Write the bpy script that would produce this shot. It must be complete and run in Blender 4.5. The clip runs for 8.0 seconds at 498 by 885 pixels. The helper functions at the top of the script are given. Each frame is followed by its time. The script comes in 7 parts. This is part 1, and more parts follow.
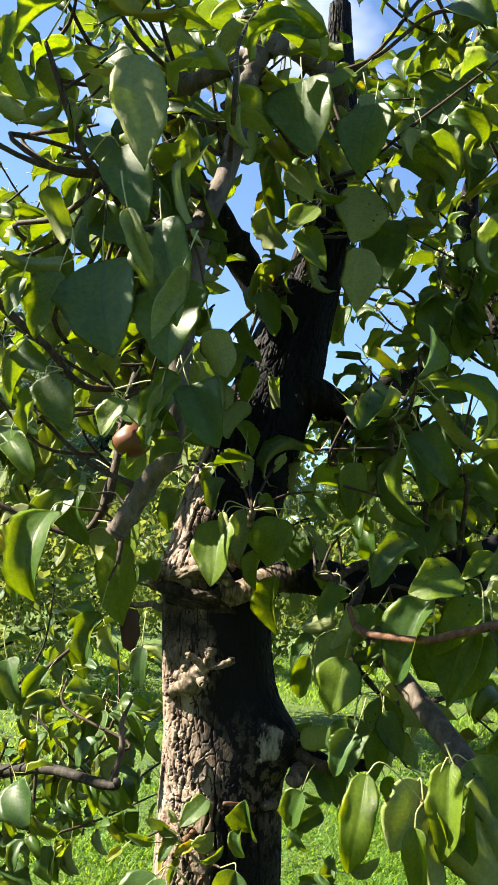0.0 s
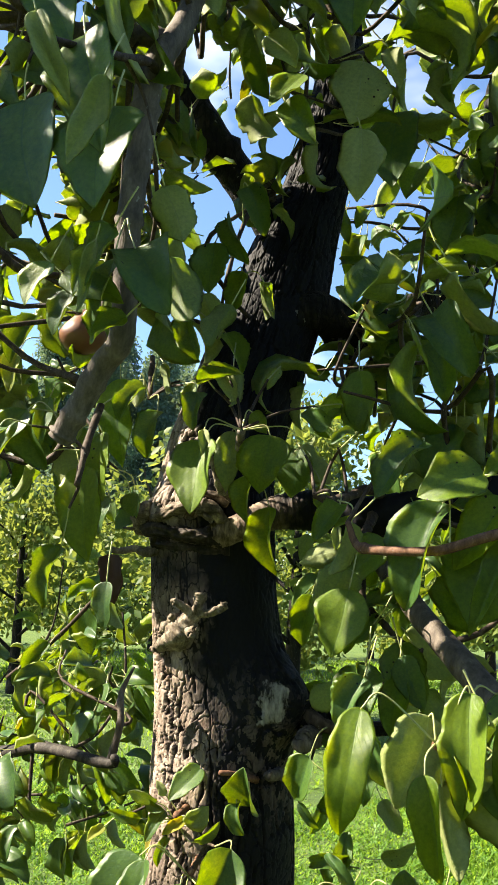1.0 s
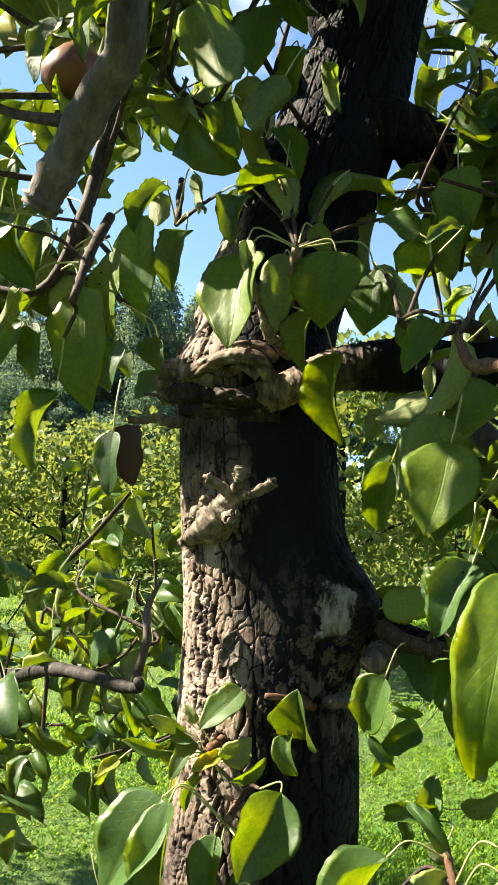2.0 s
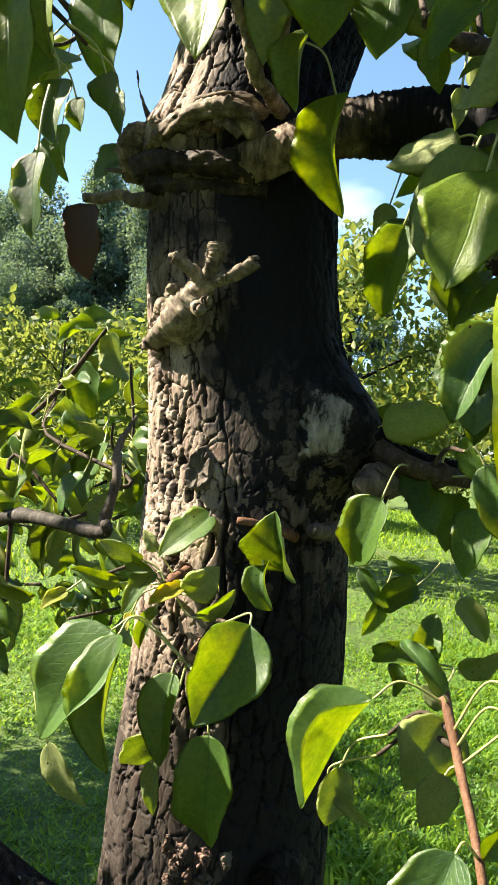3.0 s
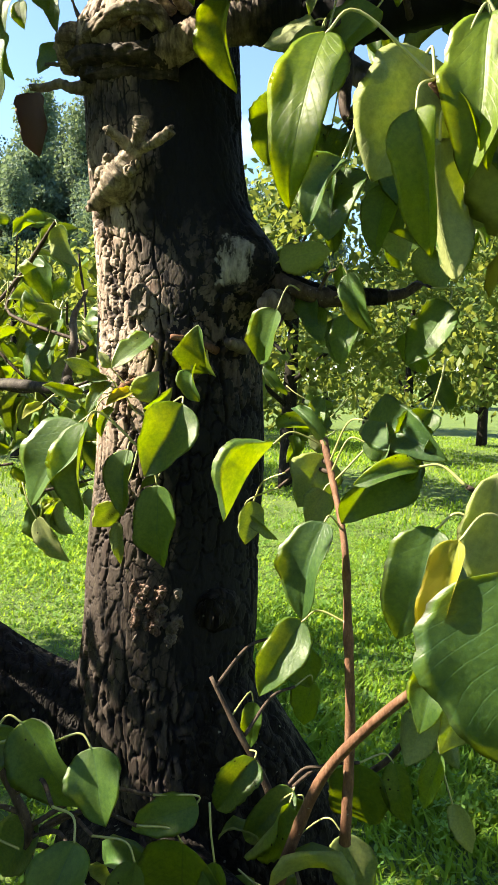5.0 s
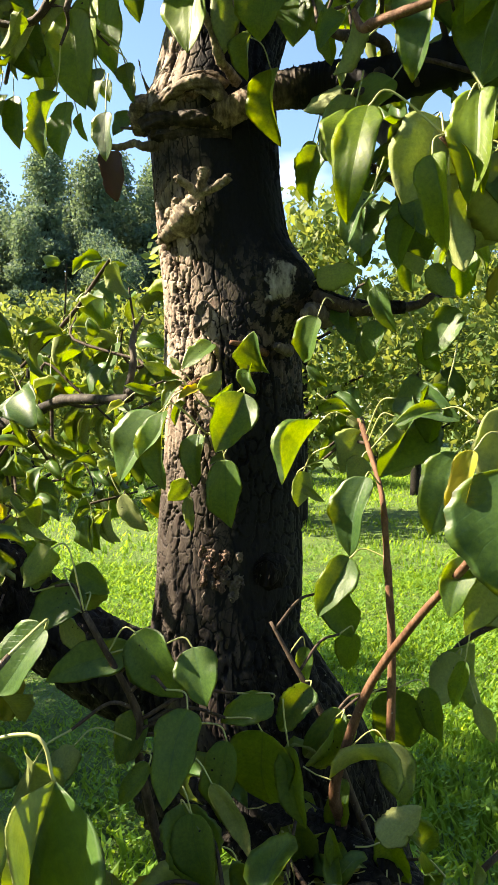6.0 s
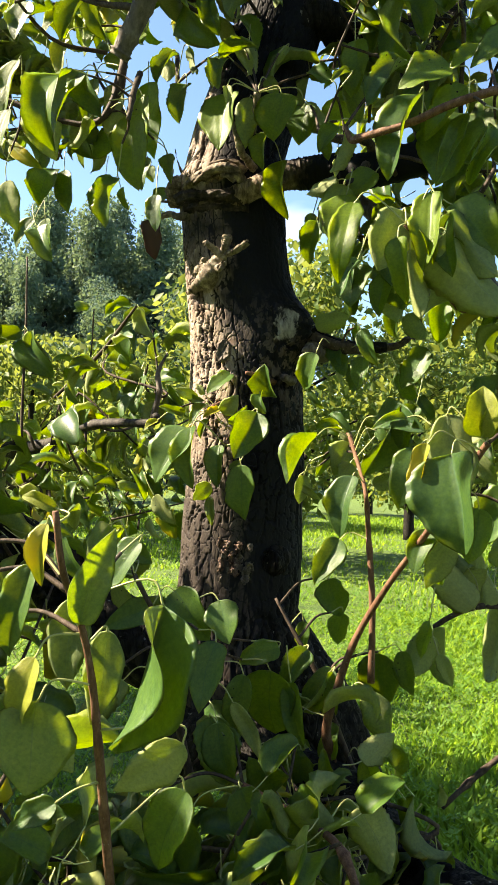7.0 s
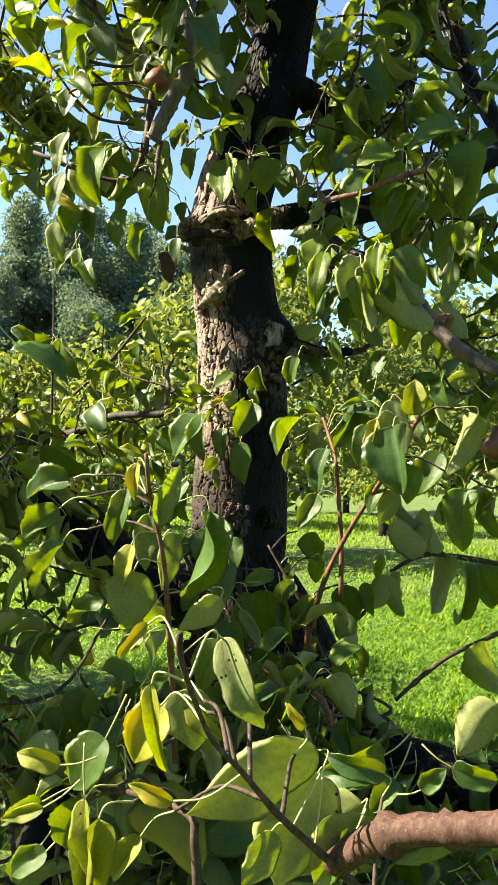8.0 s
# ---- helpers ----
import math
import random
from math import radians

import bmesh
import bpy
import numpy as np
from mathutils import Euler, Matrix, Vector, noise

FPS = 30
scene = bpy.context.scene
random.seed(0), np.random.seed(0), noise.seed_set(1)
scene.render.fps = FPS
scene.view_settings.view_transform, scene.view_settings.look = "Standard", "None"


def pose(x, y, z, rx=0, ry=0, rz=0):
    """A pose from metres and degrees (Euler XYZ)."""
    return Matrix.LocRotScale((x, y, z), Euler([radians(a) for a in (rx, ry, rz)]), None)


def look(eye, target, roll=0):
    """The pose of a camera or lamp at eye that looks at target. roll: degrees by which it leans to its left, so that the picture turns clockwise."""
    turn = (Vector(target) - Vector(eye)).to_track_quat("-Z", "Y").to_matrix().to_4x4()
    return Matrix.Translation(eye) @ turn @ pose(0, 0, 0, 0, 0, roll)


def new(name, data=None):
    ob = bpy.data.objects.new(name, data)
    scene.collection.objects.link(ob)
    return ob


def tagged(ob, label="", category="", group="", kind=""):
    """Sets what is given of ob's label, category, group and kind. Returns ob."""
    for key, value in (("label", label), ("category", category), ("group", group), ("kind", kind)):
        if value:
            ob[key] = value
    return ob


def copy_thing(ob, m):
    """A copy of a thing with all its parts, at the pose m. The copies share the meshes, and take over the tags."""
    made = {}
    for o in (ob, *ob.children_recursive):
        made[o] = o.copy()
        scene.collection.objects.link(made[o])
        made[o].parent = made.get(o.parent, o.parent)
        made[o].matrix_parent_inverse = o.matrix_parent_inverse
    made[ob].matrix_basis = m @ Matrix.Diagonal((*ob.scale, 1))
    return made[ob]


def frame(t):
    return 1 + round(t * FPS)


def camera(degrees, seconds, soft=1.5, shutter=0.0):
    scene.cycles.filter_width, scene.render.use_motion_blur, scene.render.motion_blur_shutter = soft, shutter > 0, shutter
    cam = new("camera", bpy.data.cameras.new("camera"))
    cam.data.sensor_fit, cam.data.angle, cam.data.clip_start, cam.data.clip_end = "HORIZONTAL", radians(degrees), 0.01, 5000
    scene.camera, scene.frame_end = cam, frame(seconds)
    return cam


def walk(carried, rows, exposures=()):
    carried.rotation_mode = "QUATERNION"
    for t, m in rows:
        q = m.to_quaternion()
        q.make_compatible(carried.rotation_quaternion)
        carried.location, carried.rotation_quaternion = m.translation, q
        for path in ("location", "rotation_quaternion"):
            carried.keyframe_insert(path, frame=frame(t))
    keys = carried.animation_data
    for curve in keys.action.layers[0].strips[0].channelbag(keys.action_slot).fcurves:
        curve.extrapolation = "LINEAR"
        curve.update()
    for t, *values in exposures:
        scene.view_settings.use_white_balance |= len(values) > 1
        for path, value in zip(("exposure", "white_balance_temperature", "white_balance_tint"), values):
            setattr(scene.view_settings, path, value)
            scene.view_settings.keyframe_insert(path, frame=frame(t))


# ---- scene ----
cam = camera(36.52, 8.0)
walk(cam, [
    (0, look((0.0851, 0.0215, 1.6476), (-0.0033, 0.9997, 1.8355), 4.42)),
    (0.5, look((0.1618, 0.0896, 1.6182), (0.0476, 1.0636, 1.8137), 5.12)),
    (1, look((0.1505, 0.2005, 1.5629), (-0.0022, 1.1696, 1.7567), 2.96)),
    (1.2, look((0.1202, 0.2412, 1.5384), (-0.0369, 1.2109, 1.7258), 2.40)),
    (2.3, look((0.1049, 0.5012, 1.4717), (-0.1136, 1.4729, 1.5616), 4.26)),
    (2.5, look((0.1062, 0.5338, 1.4521), (-0.1082, 1.5086, 1.5127), 4.66)),
    (3, look((0.1077, 0.5746, 1.4131), (-0.0956, 1.5537, 1.4100), 5.33)),
    (3.5, look((0.1156, 0.5834, 1.3841), (-0.0766, 1.5641, 1.3468), 4.87)),
    (4, look((0.1407, 0.5572, 1.3650), (-0.0282, 1.5406, 1.2987), 3.89)),
    (4.5, look((0.1645, 0.4894, 1.3462), (0.0115, 1.4738, 1.2598), 2.77)),
    (4.7, look((0.1768, 0.4517, 1.3346), (0.0300, 1.4364, 1.2407), 2.64)),
    (5.8, look((0.1650, 0.2670, 1.2652), (0.0228, 1.2559, 1.2234), 1.19)),
    (6, look((0.1549, 0.2285, 1.2563), (0.0005, 1.2160, 1.2266), 0.87)),
    (6.5, look((0.1569, 0.1200, 1.2423), (-0.0123, 1.1055, 1.2489), 0.83)),
    (7, look((0.1659, 0.0086, 1.2092), (0.0172, 0.9970, 1.2405), 1.70)),
    (7.5, look((0.1895, -0.1315, 1.1742), (0.0685, 0.8608, 1.1980), 2.13)),
    (8, look((0.1770, -0.3217, 1.1616), (0.0582, 0.6706, 1.1966), 1.19)),
], exposures=[(0.0, 2.22, 7100, 10), (1.2, 2.31, 7200, 10), (3.0, 2.34, 7200, 10), (5.0, 2.42, 7500, 10), (6.5, 2.42, 8000, 10), (8.0, 2.39, 7700, 10)])

# ---- world, sun ----
SUN_EL, SUN_AZ = 41.0, 94.0          # degrees above the horizon; degrees from +y towards -x
world = bpy.data.worlds.new("sky")
scene.world = world
world.use_nodes = True
wn = world.node_tree
sky = wn.nodes.new("ShaderNodeTexSky")
sky.sky_type, sky.sun_disc = "NISHITA", False
sky.sun_elevation, sky.sun_rotation = radians(SUN_EL), radians(-SUN_AZ)
sky.air_density, sky.dust_density, sky.ozone_density = 0.9, 0.1, 6.0
bg = wn.nodes["Background"]
bg.inputs["Strength"].default_value = 0.076
# thin white clouds drift over the whole sky
sky_at = wn.nodes.new("ShaderNodeTexCoord")
sky_map = wn.nodes.new("ShaderNodeMapping")
sky_map.inputs["Scale"].default_value = (1.0, 1.0, 2.2)
cloud = wn.nodes.new("ShaderNodeTexNoise")
cloud.inputs["Scale"].default_value, cloud.inputs["Detail"].default_value, cloud.inputs["Roughness"].default_value = 2.1, 5.0, 0.55
cloud_ramp = wn.nodes.new("ShaderNodeValToRGB")
cloud_ramp.color_ramp.elements[0].position, cloud_ramp.color_ramp.elements[1].position = 0.57, 0.88
cloud_mix = wn.nodes.new("ShaderNodeMix")
cloud_mix.data_type = "RGBA"
cloud_mix.inputs[7].default_value = (7.0, 7.4, 8.2, 1)
wn.links.new(sky_at.outputs["Generated"], sky_map.inputs[0])
wn.links.new(sky_map.outputs[0], cloud.inputs["Vector"])
wn.links.new(cloud.outputs["Fac"], cloud_ramp.inputs[0])
wn.links.new(cloud_ramp.outputs[0], cloud_mix.inputs[0])
wn.links.new(sky.outputs[0], cloud_mix.inputs[6])
wn.links.new(cloud_mix.outputs[2], bg.inputs["Color"])
sun = new("sun", bpy.data.lights.new("sun", "SUN"))
sun.data.energy, sun.data.angle, sun.data.color = 5.0, radians(0.55), (1.0, 0.93, 0.80)
to_sun = Vector((-math.sin(radians(SUN_AZ)) * math.cos(radians(SUN_EL)), math.cos(radians(SUN_AZ)) * math.cos(radians(SUN_EL)), math.sin(radians(SUN_EL))))
sun.matrix_world = look(to_sun * 30, (0, 0, 0))


# ---- materials ----
def nodes_of(name):
    m = bpy.data.materials.new(name)
    m.use_nodes = True
    nt = m.node_tree
    return m, nt, nt.nodes["Principled BSDF"], nt.nodes["Material Output"]


def node(nt, kind, **inputs):
    n = nt.nodes.new(kind)
    for key, value in inputs.items():
        n.inputs[key.replace("_", " ")].default_value = value
    return n


def ramp(nt, fac, stops):
    r = nt.nodes.new("ShaderNodeValToRGB")
    els = r.color_ramp.elements
    while len(els) < len(stops):
        els.new(0.5)
    for e, (p, c) in zip(els, stops):
        e.position, e.color = p, (*c, 1)
    nt.links.new(fac, r.inputs[0])
    return r.outputs[0]


def noise_fac(nt, scale, detail=4.0, rough=0.6, stretch=(1, 1, 1), coord="Object", offset=(0, 0, 0)):
    tc = nt.nodes.new("ShaderNodeTexCoord")
    mp = nt.nodes.new("ShaderNodeMapping")
    mp.inputs["Scale"].default_value, mp.inputs["Location"].default_value = stretch, offset
    n = node(nt, "ShaderNodeTexNoise", Scale=scale, Detail=detail, Roughness=rough)
    nt.links.new(tc.outputs[coord], mp.inputs[0])
    nt.links.new(mp.outputs[0], n.inputs["Vector"])
    return n.outputs["Fac"]


def mixed(nt, fac, a, b, blend="MIX"):
    m = nt.nodes.new("ShaderNodeMix")
    m.data_type, m.blend_type = "RGBA", blend
    for sock, v in ((m.inputs[0], fac), (m.inputs[6], a), (m.inputs[7], b)):
        if isinstance(v, bpy.types.NodeSocket):
            nt.links.new(v, sock)
        elif isinstance(v, tuple):
            sock.default_value = (*v, 1)
        else:
            sock.default_value = v
    return m.outputs[2]


def maths(nt, op, a, b=0.0, c=0.0, clamp=False):
    m = nt.nodes.new("ShaderNodeMath")
    m.operation, m.use_clamp = op, clamp
    for sock, v in zip(m.inputs, (a, b, c)):
        if isinstance(v, bpy.types.NodeSocket):
            nt.links.new(v, sock)
        else:
            sock.default_value = v
    return m.outputs[0]


def bumped(nt, bsdf, height, strength, distance):
    b = nt.nodes.new("ShaderNodeBump")
    b.inputs["Strength"].default_value, b.inputs["Distance"].default_value = strength, distance
    nt.links.new(height, b.inputs["Height"])
    nt.links.new(b.outputs[0], bsdf.inputs["Normal"])
    return b


def bark_material(name, dark, mid, pale, scale=1.0, mask=None, fissure=5.5, net=0.7, dirt=0.55, cork=False, fibre=None):
    m, nt, p, out = nodes_of(name)
    plates = noise_fac(nt, 55 * scale, 5, 0.65, (1, 1, 0.35))
    grain = noise_fac(nt, 260 * scale, 4, 0.7, (1, 1, 0.4))
    big = noise_fac(nt, 9 * scale, 3, 0.55)
    col = ramp(nt, plates, [(0.33, dark), (0.52, mid), (0.7, pale)])
    col = mixed(nt, maths(nt, "MULTIPLY", big, dirt), col, dark)
    # narrow fissures between small plates
    tc = nt.nodes.new("ShaderNodeTexCoord")
    mp = nt.nodes.new("ShaderNodeMapping")
    mp.inputs["Scale"].default_value = (1, 1, 0.42)
    warp = node(nt, "ShaderNodeTexNoise", Scale=45 * scale, Detail=3.0, Roughness=0.6)
    add = nt.nodes.new("ShaderNodeMixRGB")
    add.blend_type = "LINEAR_LIGHT"
    add.inputs[0].default_value = 0.012 / scale
    vor = nt.nodes.new("ShaderNodeTexVoronoi")
    vor.feature = "DISTANCE_TO_EDGE"
    vor.inputs["Scale"].default_value = 95 * scale
    nt.links.new(tc.outputs["Object"], mp.inputs[0])
    nt.links.new(mp.outputs[0], warp.inputs["Vector"])
    nt.links.new(mp.outputs[0], add.inputs[1])
    nt.links.new(warp.outputs["Color"], add.inputs[2])
    nt.links.new(add.outputs[0], vor.inputs["Vector"])
    plate_top = maths(nt, "MULTIPLY", vor.outputs["Distance"], fissure, clamp=True)
    cell = nt.nodes.new("ShaderNodeTexVoronoi")
    cell.inputs["Scale"].default_value = 95 * scale
    nt.links.new(add.outputs[0], cell.inputs["Vector"])
    tone = nt.nodes.new("ShaderNodeSeparateColor")
    nt.links.new(cell.outputs["Color"], tone.inputs[0])
    col = mixed(nt, net, col, ramp(nt, tone.outputs[0], [(0.0, (0.62, 0.57, 0.54)), (0.5, (0.95, 0.93, 0.9)), (1.0, (1.2, 1.17, 1.13))]), "MULTIPLY")
    col = mixed(nt, maths(nt, "MULTIPLY_ADD", plate_top, -net, net, clamp=True), col, tuple(c * 0.35 for c in dark))
    col = mixed(nt, 0.45, col, ramp(nt, grain, [(0.3, (0.35, 0.33, 0.3)), (0.7, (1, 1, 1))]), "MULTIPLY")
    # pale lichen flecks
    lichen = maths(nt, "GREATER_THAN", noise_fac(nt, 95 * scale, 2, 0.5, offset=(3, 7, 1)), 0.72)
    col = mixed(nt, maths(nt, "MULTIPLY", lichen, 0.5), col, (0.30, 0.31, 0.27))
    if cork:
        # the weathered outer bark is pale, the cork laid bare between the plates is dark brown
        at = nt.nodes.new("ShaderNodeAttribute")
        at.attribute_name = "plate"
        sp = nt.nodes.new("ShaderNodeSeparateColor")
        nt.links.new(at.outputs["Color"], sp.inputs[0])
        col = mixed(nt, 0.75, col, ramp(nt, sp.outputs[1], [(0.12, (0.50, 0.34, 0.29)), (0.3, (0.78, 0.72, 0.67)), (0.5, (0.95, 0.92, 0.88)), (0.8, (1.15, 1.12, 1.08))]), "MULTIPLY")
        col = mixed(nt, maths(nt, "MULTIPLY_ADD", sp.outputs[0], -1.5, 1.2, clamp=True), col, (0.022, 0.016, 0.014))
    if fibre:
        strand = noise_fac(nt, 120, 5, 0.7, fibre)
        col = mixed(nt, 0.85, col, ramp(nt, strand, [(0.34, (0.22, 0.17, 0.13)), (0.5, (0.8, 0.76, 0.7)), (0.66, (1.15, 1.12, 1.08))]), "MULTIPLY")
        grain = strand
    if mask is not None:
        # painted shade: the bark colour goes near black under the mask
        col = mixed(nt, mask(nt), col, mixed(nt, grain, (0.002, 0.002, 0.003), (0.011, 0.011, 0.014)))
        # bare grey wood where a branch was torn off
        wood = ramp(nt, noise_fac(nt, 90, 5, 0.7, (1.0, 0.5, 0.35)), [(0.40, (0.02, 0.018, 0.017)), (0.47, (0.16, 0.15, 0.14)), (0.66, (0.34, 0.32, 0.30))])
        col = mixed(nt, torn_wood(nt), col, wood)
    nt.links.new(col, p.inputs["Base Color"])
    p.inputs["Roughness"].default_value = 0.7
    p.inputs["Specular IOR Level"].default_value = 0.15
    bumped(nt, p, maths(nt, "ADD", maths(nt, "MULTIPLY", plate_top, net), maths(nt, "ADD", maths(nt, "MULTIPLY", plates, 0.2 if cork else 0.5), maths(nt, "MULTIPLY", grain, 0.5))), 0.8, (0.0013 if cork else 0.0022) / scale)
    return m


def shade_mask(nt):
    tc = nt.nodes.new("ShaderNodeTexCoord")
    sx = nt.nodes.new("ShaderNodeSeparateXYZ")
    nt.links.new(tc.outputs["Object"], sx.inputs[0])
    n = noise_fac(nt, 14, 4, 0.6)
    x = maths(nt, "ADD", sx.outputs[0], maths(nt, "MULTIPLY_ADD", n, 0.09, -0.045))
    # foot of the trunk: leaf shade painted in, darker downwards
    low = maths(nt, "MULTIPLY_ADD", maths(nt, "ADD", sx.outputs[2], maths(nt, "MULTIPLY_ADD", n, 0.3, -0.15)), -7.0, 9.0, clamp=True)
    # shade painted on the side away from the sun
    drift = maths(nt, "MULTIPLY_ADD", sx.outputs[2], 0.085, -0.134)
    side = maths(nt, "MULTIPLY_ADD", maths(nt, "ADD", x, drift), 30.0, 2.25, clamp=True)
    # between the knots the darkened bark is flaky, and browner where sun grazes
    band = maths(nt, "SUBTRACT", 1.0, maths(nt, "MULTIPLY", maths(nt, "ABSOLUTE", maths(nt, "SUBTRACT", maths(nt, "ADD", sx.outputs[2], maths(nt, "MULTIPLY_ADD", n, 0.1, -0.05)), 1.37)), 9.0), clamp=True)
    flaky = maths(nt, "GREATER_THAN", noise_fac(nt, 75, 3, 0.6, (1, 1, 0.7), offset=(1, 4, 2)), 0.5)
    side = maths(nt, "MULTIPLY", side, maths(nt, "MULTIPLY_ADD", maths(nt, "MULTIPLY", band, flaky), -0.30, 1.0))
    # shade below the collar, painted as a dark belt
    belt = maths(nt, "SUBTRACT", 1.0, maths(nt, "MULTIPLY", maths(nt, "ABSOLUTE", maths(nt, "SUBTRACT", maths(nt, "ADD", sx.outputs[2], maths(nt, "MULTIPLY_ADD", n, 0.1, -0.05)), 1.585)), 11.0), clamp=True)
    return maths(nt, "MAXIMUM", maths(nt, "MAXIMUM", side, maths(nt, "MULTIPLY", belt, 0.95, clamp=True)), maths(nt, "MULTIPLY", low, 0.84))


def torn_wood(nt):
    at = nt.nodes.new("ShaderNodeTexCoord")
    warp = node(nt, "ShaderNodeTexNoise", Scale=55.0, Detail=3.0, Roughness=0.6)
    add = nt.nodes.new("ShaderNodeMixRGB")
    add.blend_type = "LINEAR_LIGHT"
    add.inputs[0].default_value = 0.02
    mp = nt.nodes.new("ShaderNodeMapping")
    mp.vector_type = "TEXTURE"
    mp.inputs["Location"].default_value = (0.046, 1.150, 1.430)
    mp.inputs["Rotation"].default_value = (0, radians(14), 0)
    mp.inputs["Scale"].default_value = (0.019, 0.05, 0.030)
    size = nt.nodes.new("ShaderNodeVectorMath")
    size.operation = "LENGTH"
    nt.links.new(at.outputs["Object"], warp.inputs["Vector"])
    nt.links.new(at.outputs["Object"], add.inputs[1])
    nt.links.new(warp.outputs["Color"], add.inputs[2])
    nt.links.new(add.outputs[0], mp.inputs[0])
    nt.links.new(mp.outputs[0], size.inputs[0])
    return maths(nt, "MULTIPLY_ADD", size.outputs["Value"], -9.0, 9.0, clamp=True)


# shade on the branch beyond the collar, painted as near-black bark
def shaded_end(nt):
    tc = nt.nodes.new("ShaderNodeTexCoord")
    sx = nt.nodes.new("ShaderNodeSeparateXYZ")
    nt.links.new(tc.outputs["Object"], sx.inputs[0])
    return maths(nt, "MULTIPLY", maths(nt, "MULTIPLY_ADD", maths(nt, "ADD", sx.outputs[0], maths(nt, "MULTIPLY_ADD", noise_fac(nt, 30, 4, 0.6), 0.1, -0.05)), 24.0, -0.55, clamp=True), 1.0)


BARK = bark_material("old_bark", (0.16, 0.122, 0.10), (0.41, 0.335, 0.285), (0.60, 0.51, 0.44), mask=shade_mask, net=0.25, dirt=0.3, cork=True)
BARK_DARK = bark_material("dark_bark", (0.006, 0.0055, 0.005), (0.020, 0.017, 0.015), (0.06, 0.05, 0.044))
# darker copy of the grey limb bark, with that limb's shade painted in
BARK_SHADY = bark_material("shaded_limb_bark", (0.018, 0.016, 0.015), (0.05, 0.044, 0.04), (0.13, 0.115, 0.10), 1.4, net=0.15)
BARK_LIMB = bark_material("grey_limb_bark", (0.07, 0.058, 0.048), (0.15, 0.125, 0.105), (0.25, 0.21, 0.175), 1.4, net=0.12)
BARK_KNOB = bark_material("spur_bark", (0.10, 0.082, 0.064), (0.30, 0.255, 0.205), (0.48, 0.42, 0.345), 2.0, net=0.0, dirt=0.3, fibre=(0.9, 0.9, 0.7))
TWIG = bark_material("red_brown_twig", (0.10, 0.05, 0.03), (0.20, 0.105, 0.065), (0.30, 0.18, 0.12), 3.0, net=0.2)
LOG = bark_material("red_brown_bough", (0.045, 0.024, 0.018), (0.10, 0.055, 0.042), (0.17, 0.10, 0.075), 4.0, net=0.15)
TWIG_DARK = bark_material("dark_twig", (0.035, 0.025, 0.02), (0.09, 0.065, 0.05), (0.16, 0.125, 0.10), 3.0, net=0.2)
WOUND = bark_material("bare_weathered_wood", (0.07, 0.055, 0.043), (0.19, 0.155, 0.125), (0.54, 0.46, 0.37), 1.5, net=0.0, dirt=0.3, fibre=(0.22, 0.5, 1.6))
WRINKLED = bark_material("wrinkled_branch_bark", (0.06, 0.045, 0.035), (0.27, 0.21, 0.165), (0.46, 0.38, 0.30), 1.5, mask=shaded_end, net=0.0, dirt=0.4, fibre=(1.7, 0.5, 0.5))
LIP = bark_material("dark_healed_bark", (0.012, 0.010, 0.009), (0.045, 0.036, 0.03), (0.12, 0.098, 0.08), 1.5, net=0.0, dirt=0.4, fibre=(0.25, 0.5, 1.6))
STUB = bark_material("stub_bark", (0.05, 0.042, 0.036), (0.15, 0.125, 0.105), (0.28, 0.24, 0.20), 2.0, net=0.0)
PEEL = bark_material("torn_red_bark", (0.09, 0.052, 0.04), (0.24, 0.165, 0.135), (0.38, 0.30, 0.26), 2.0)


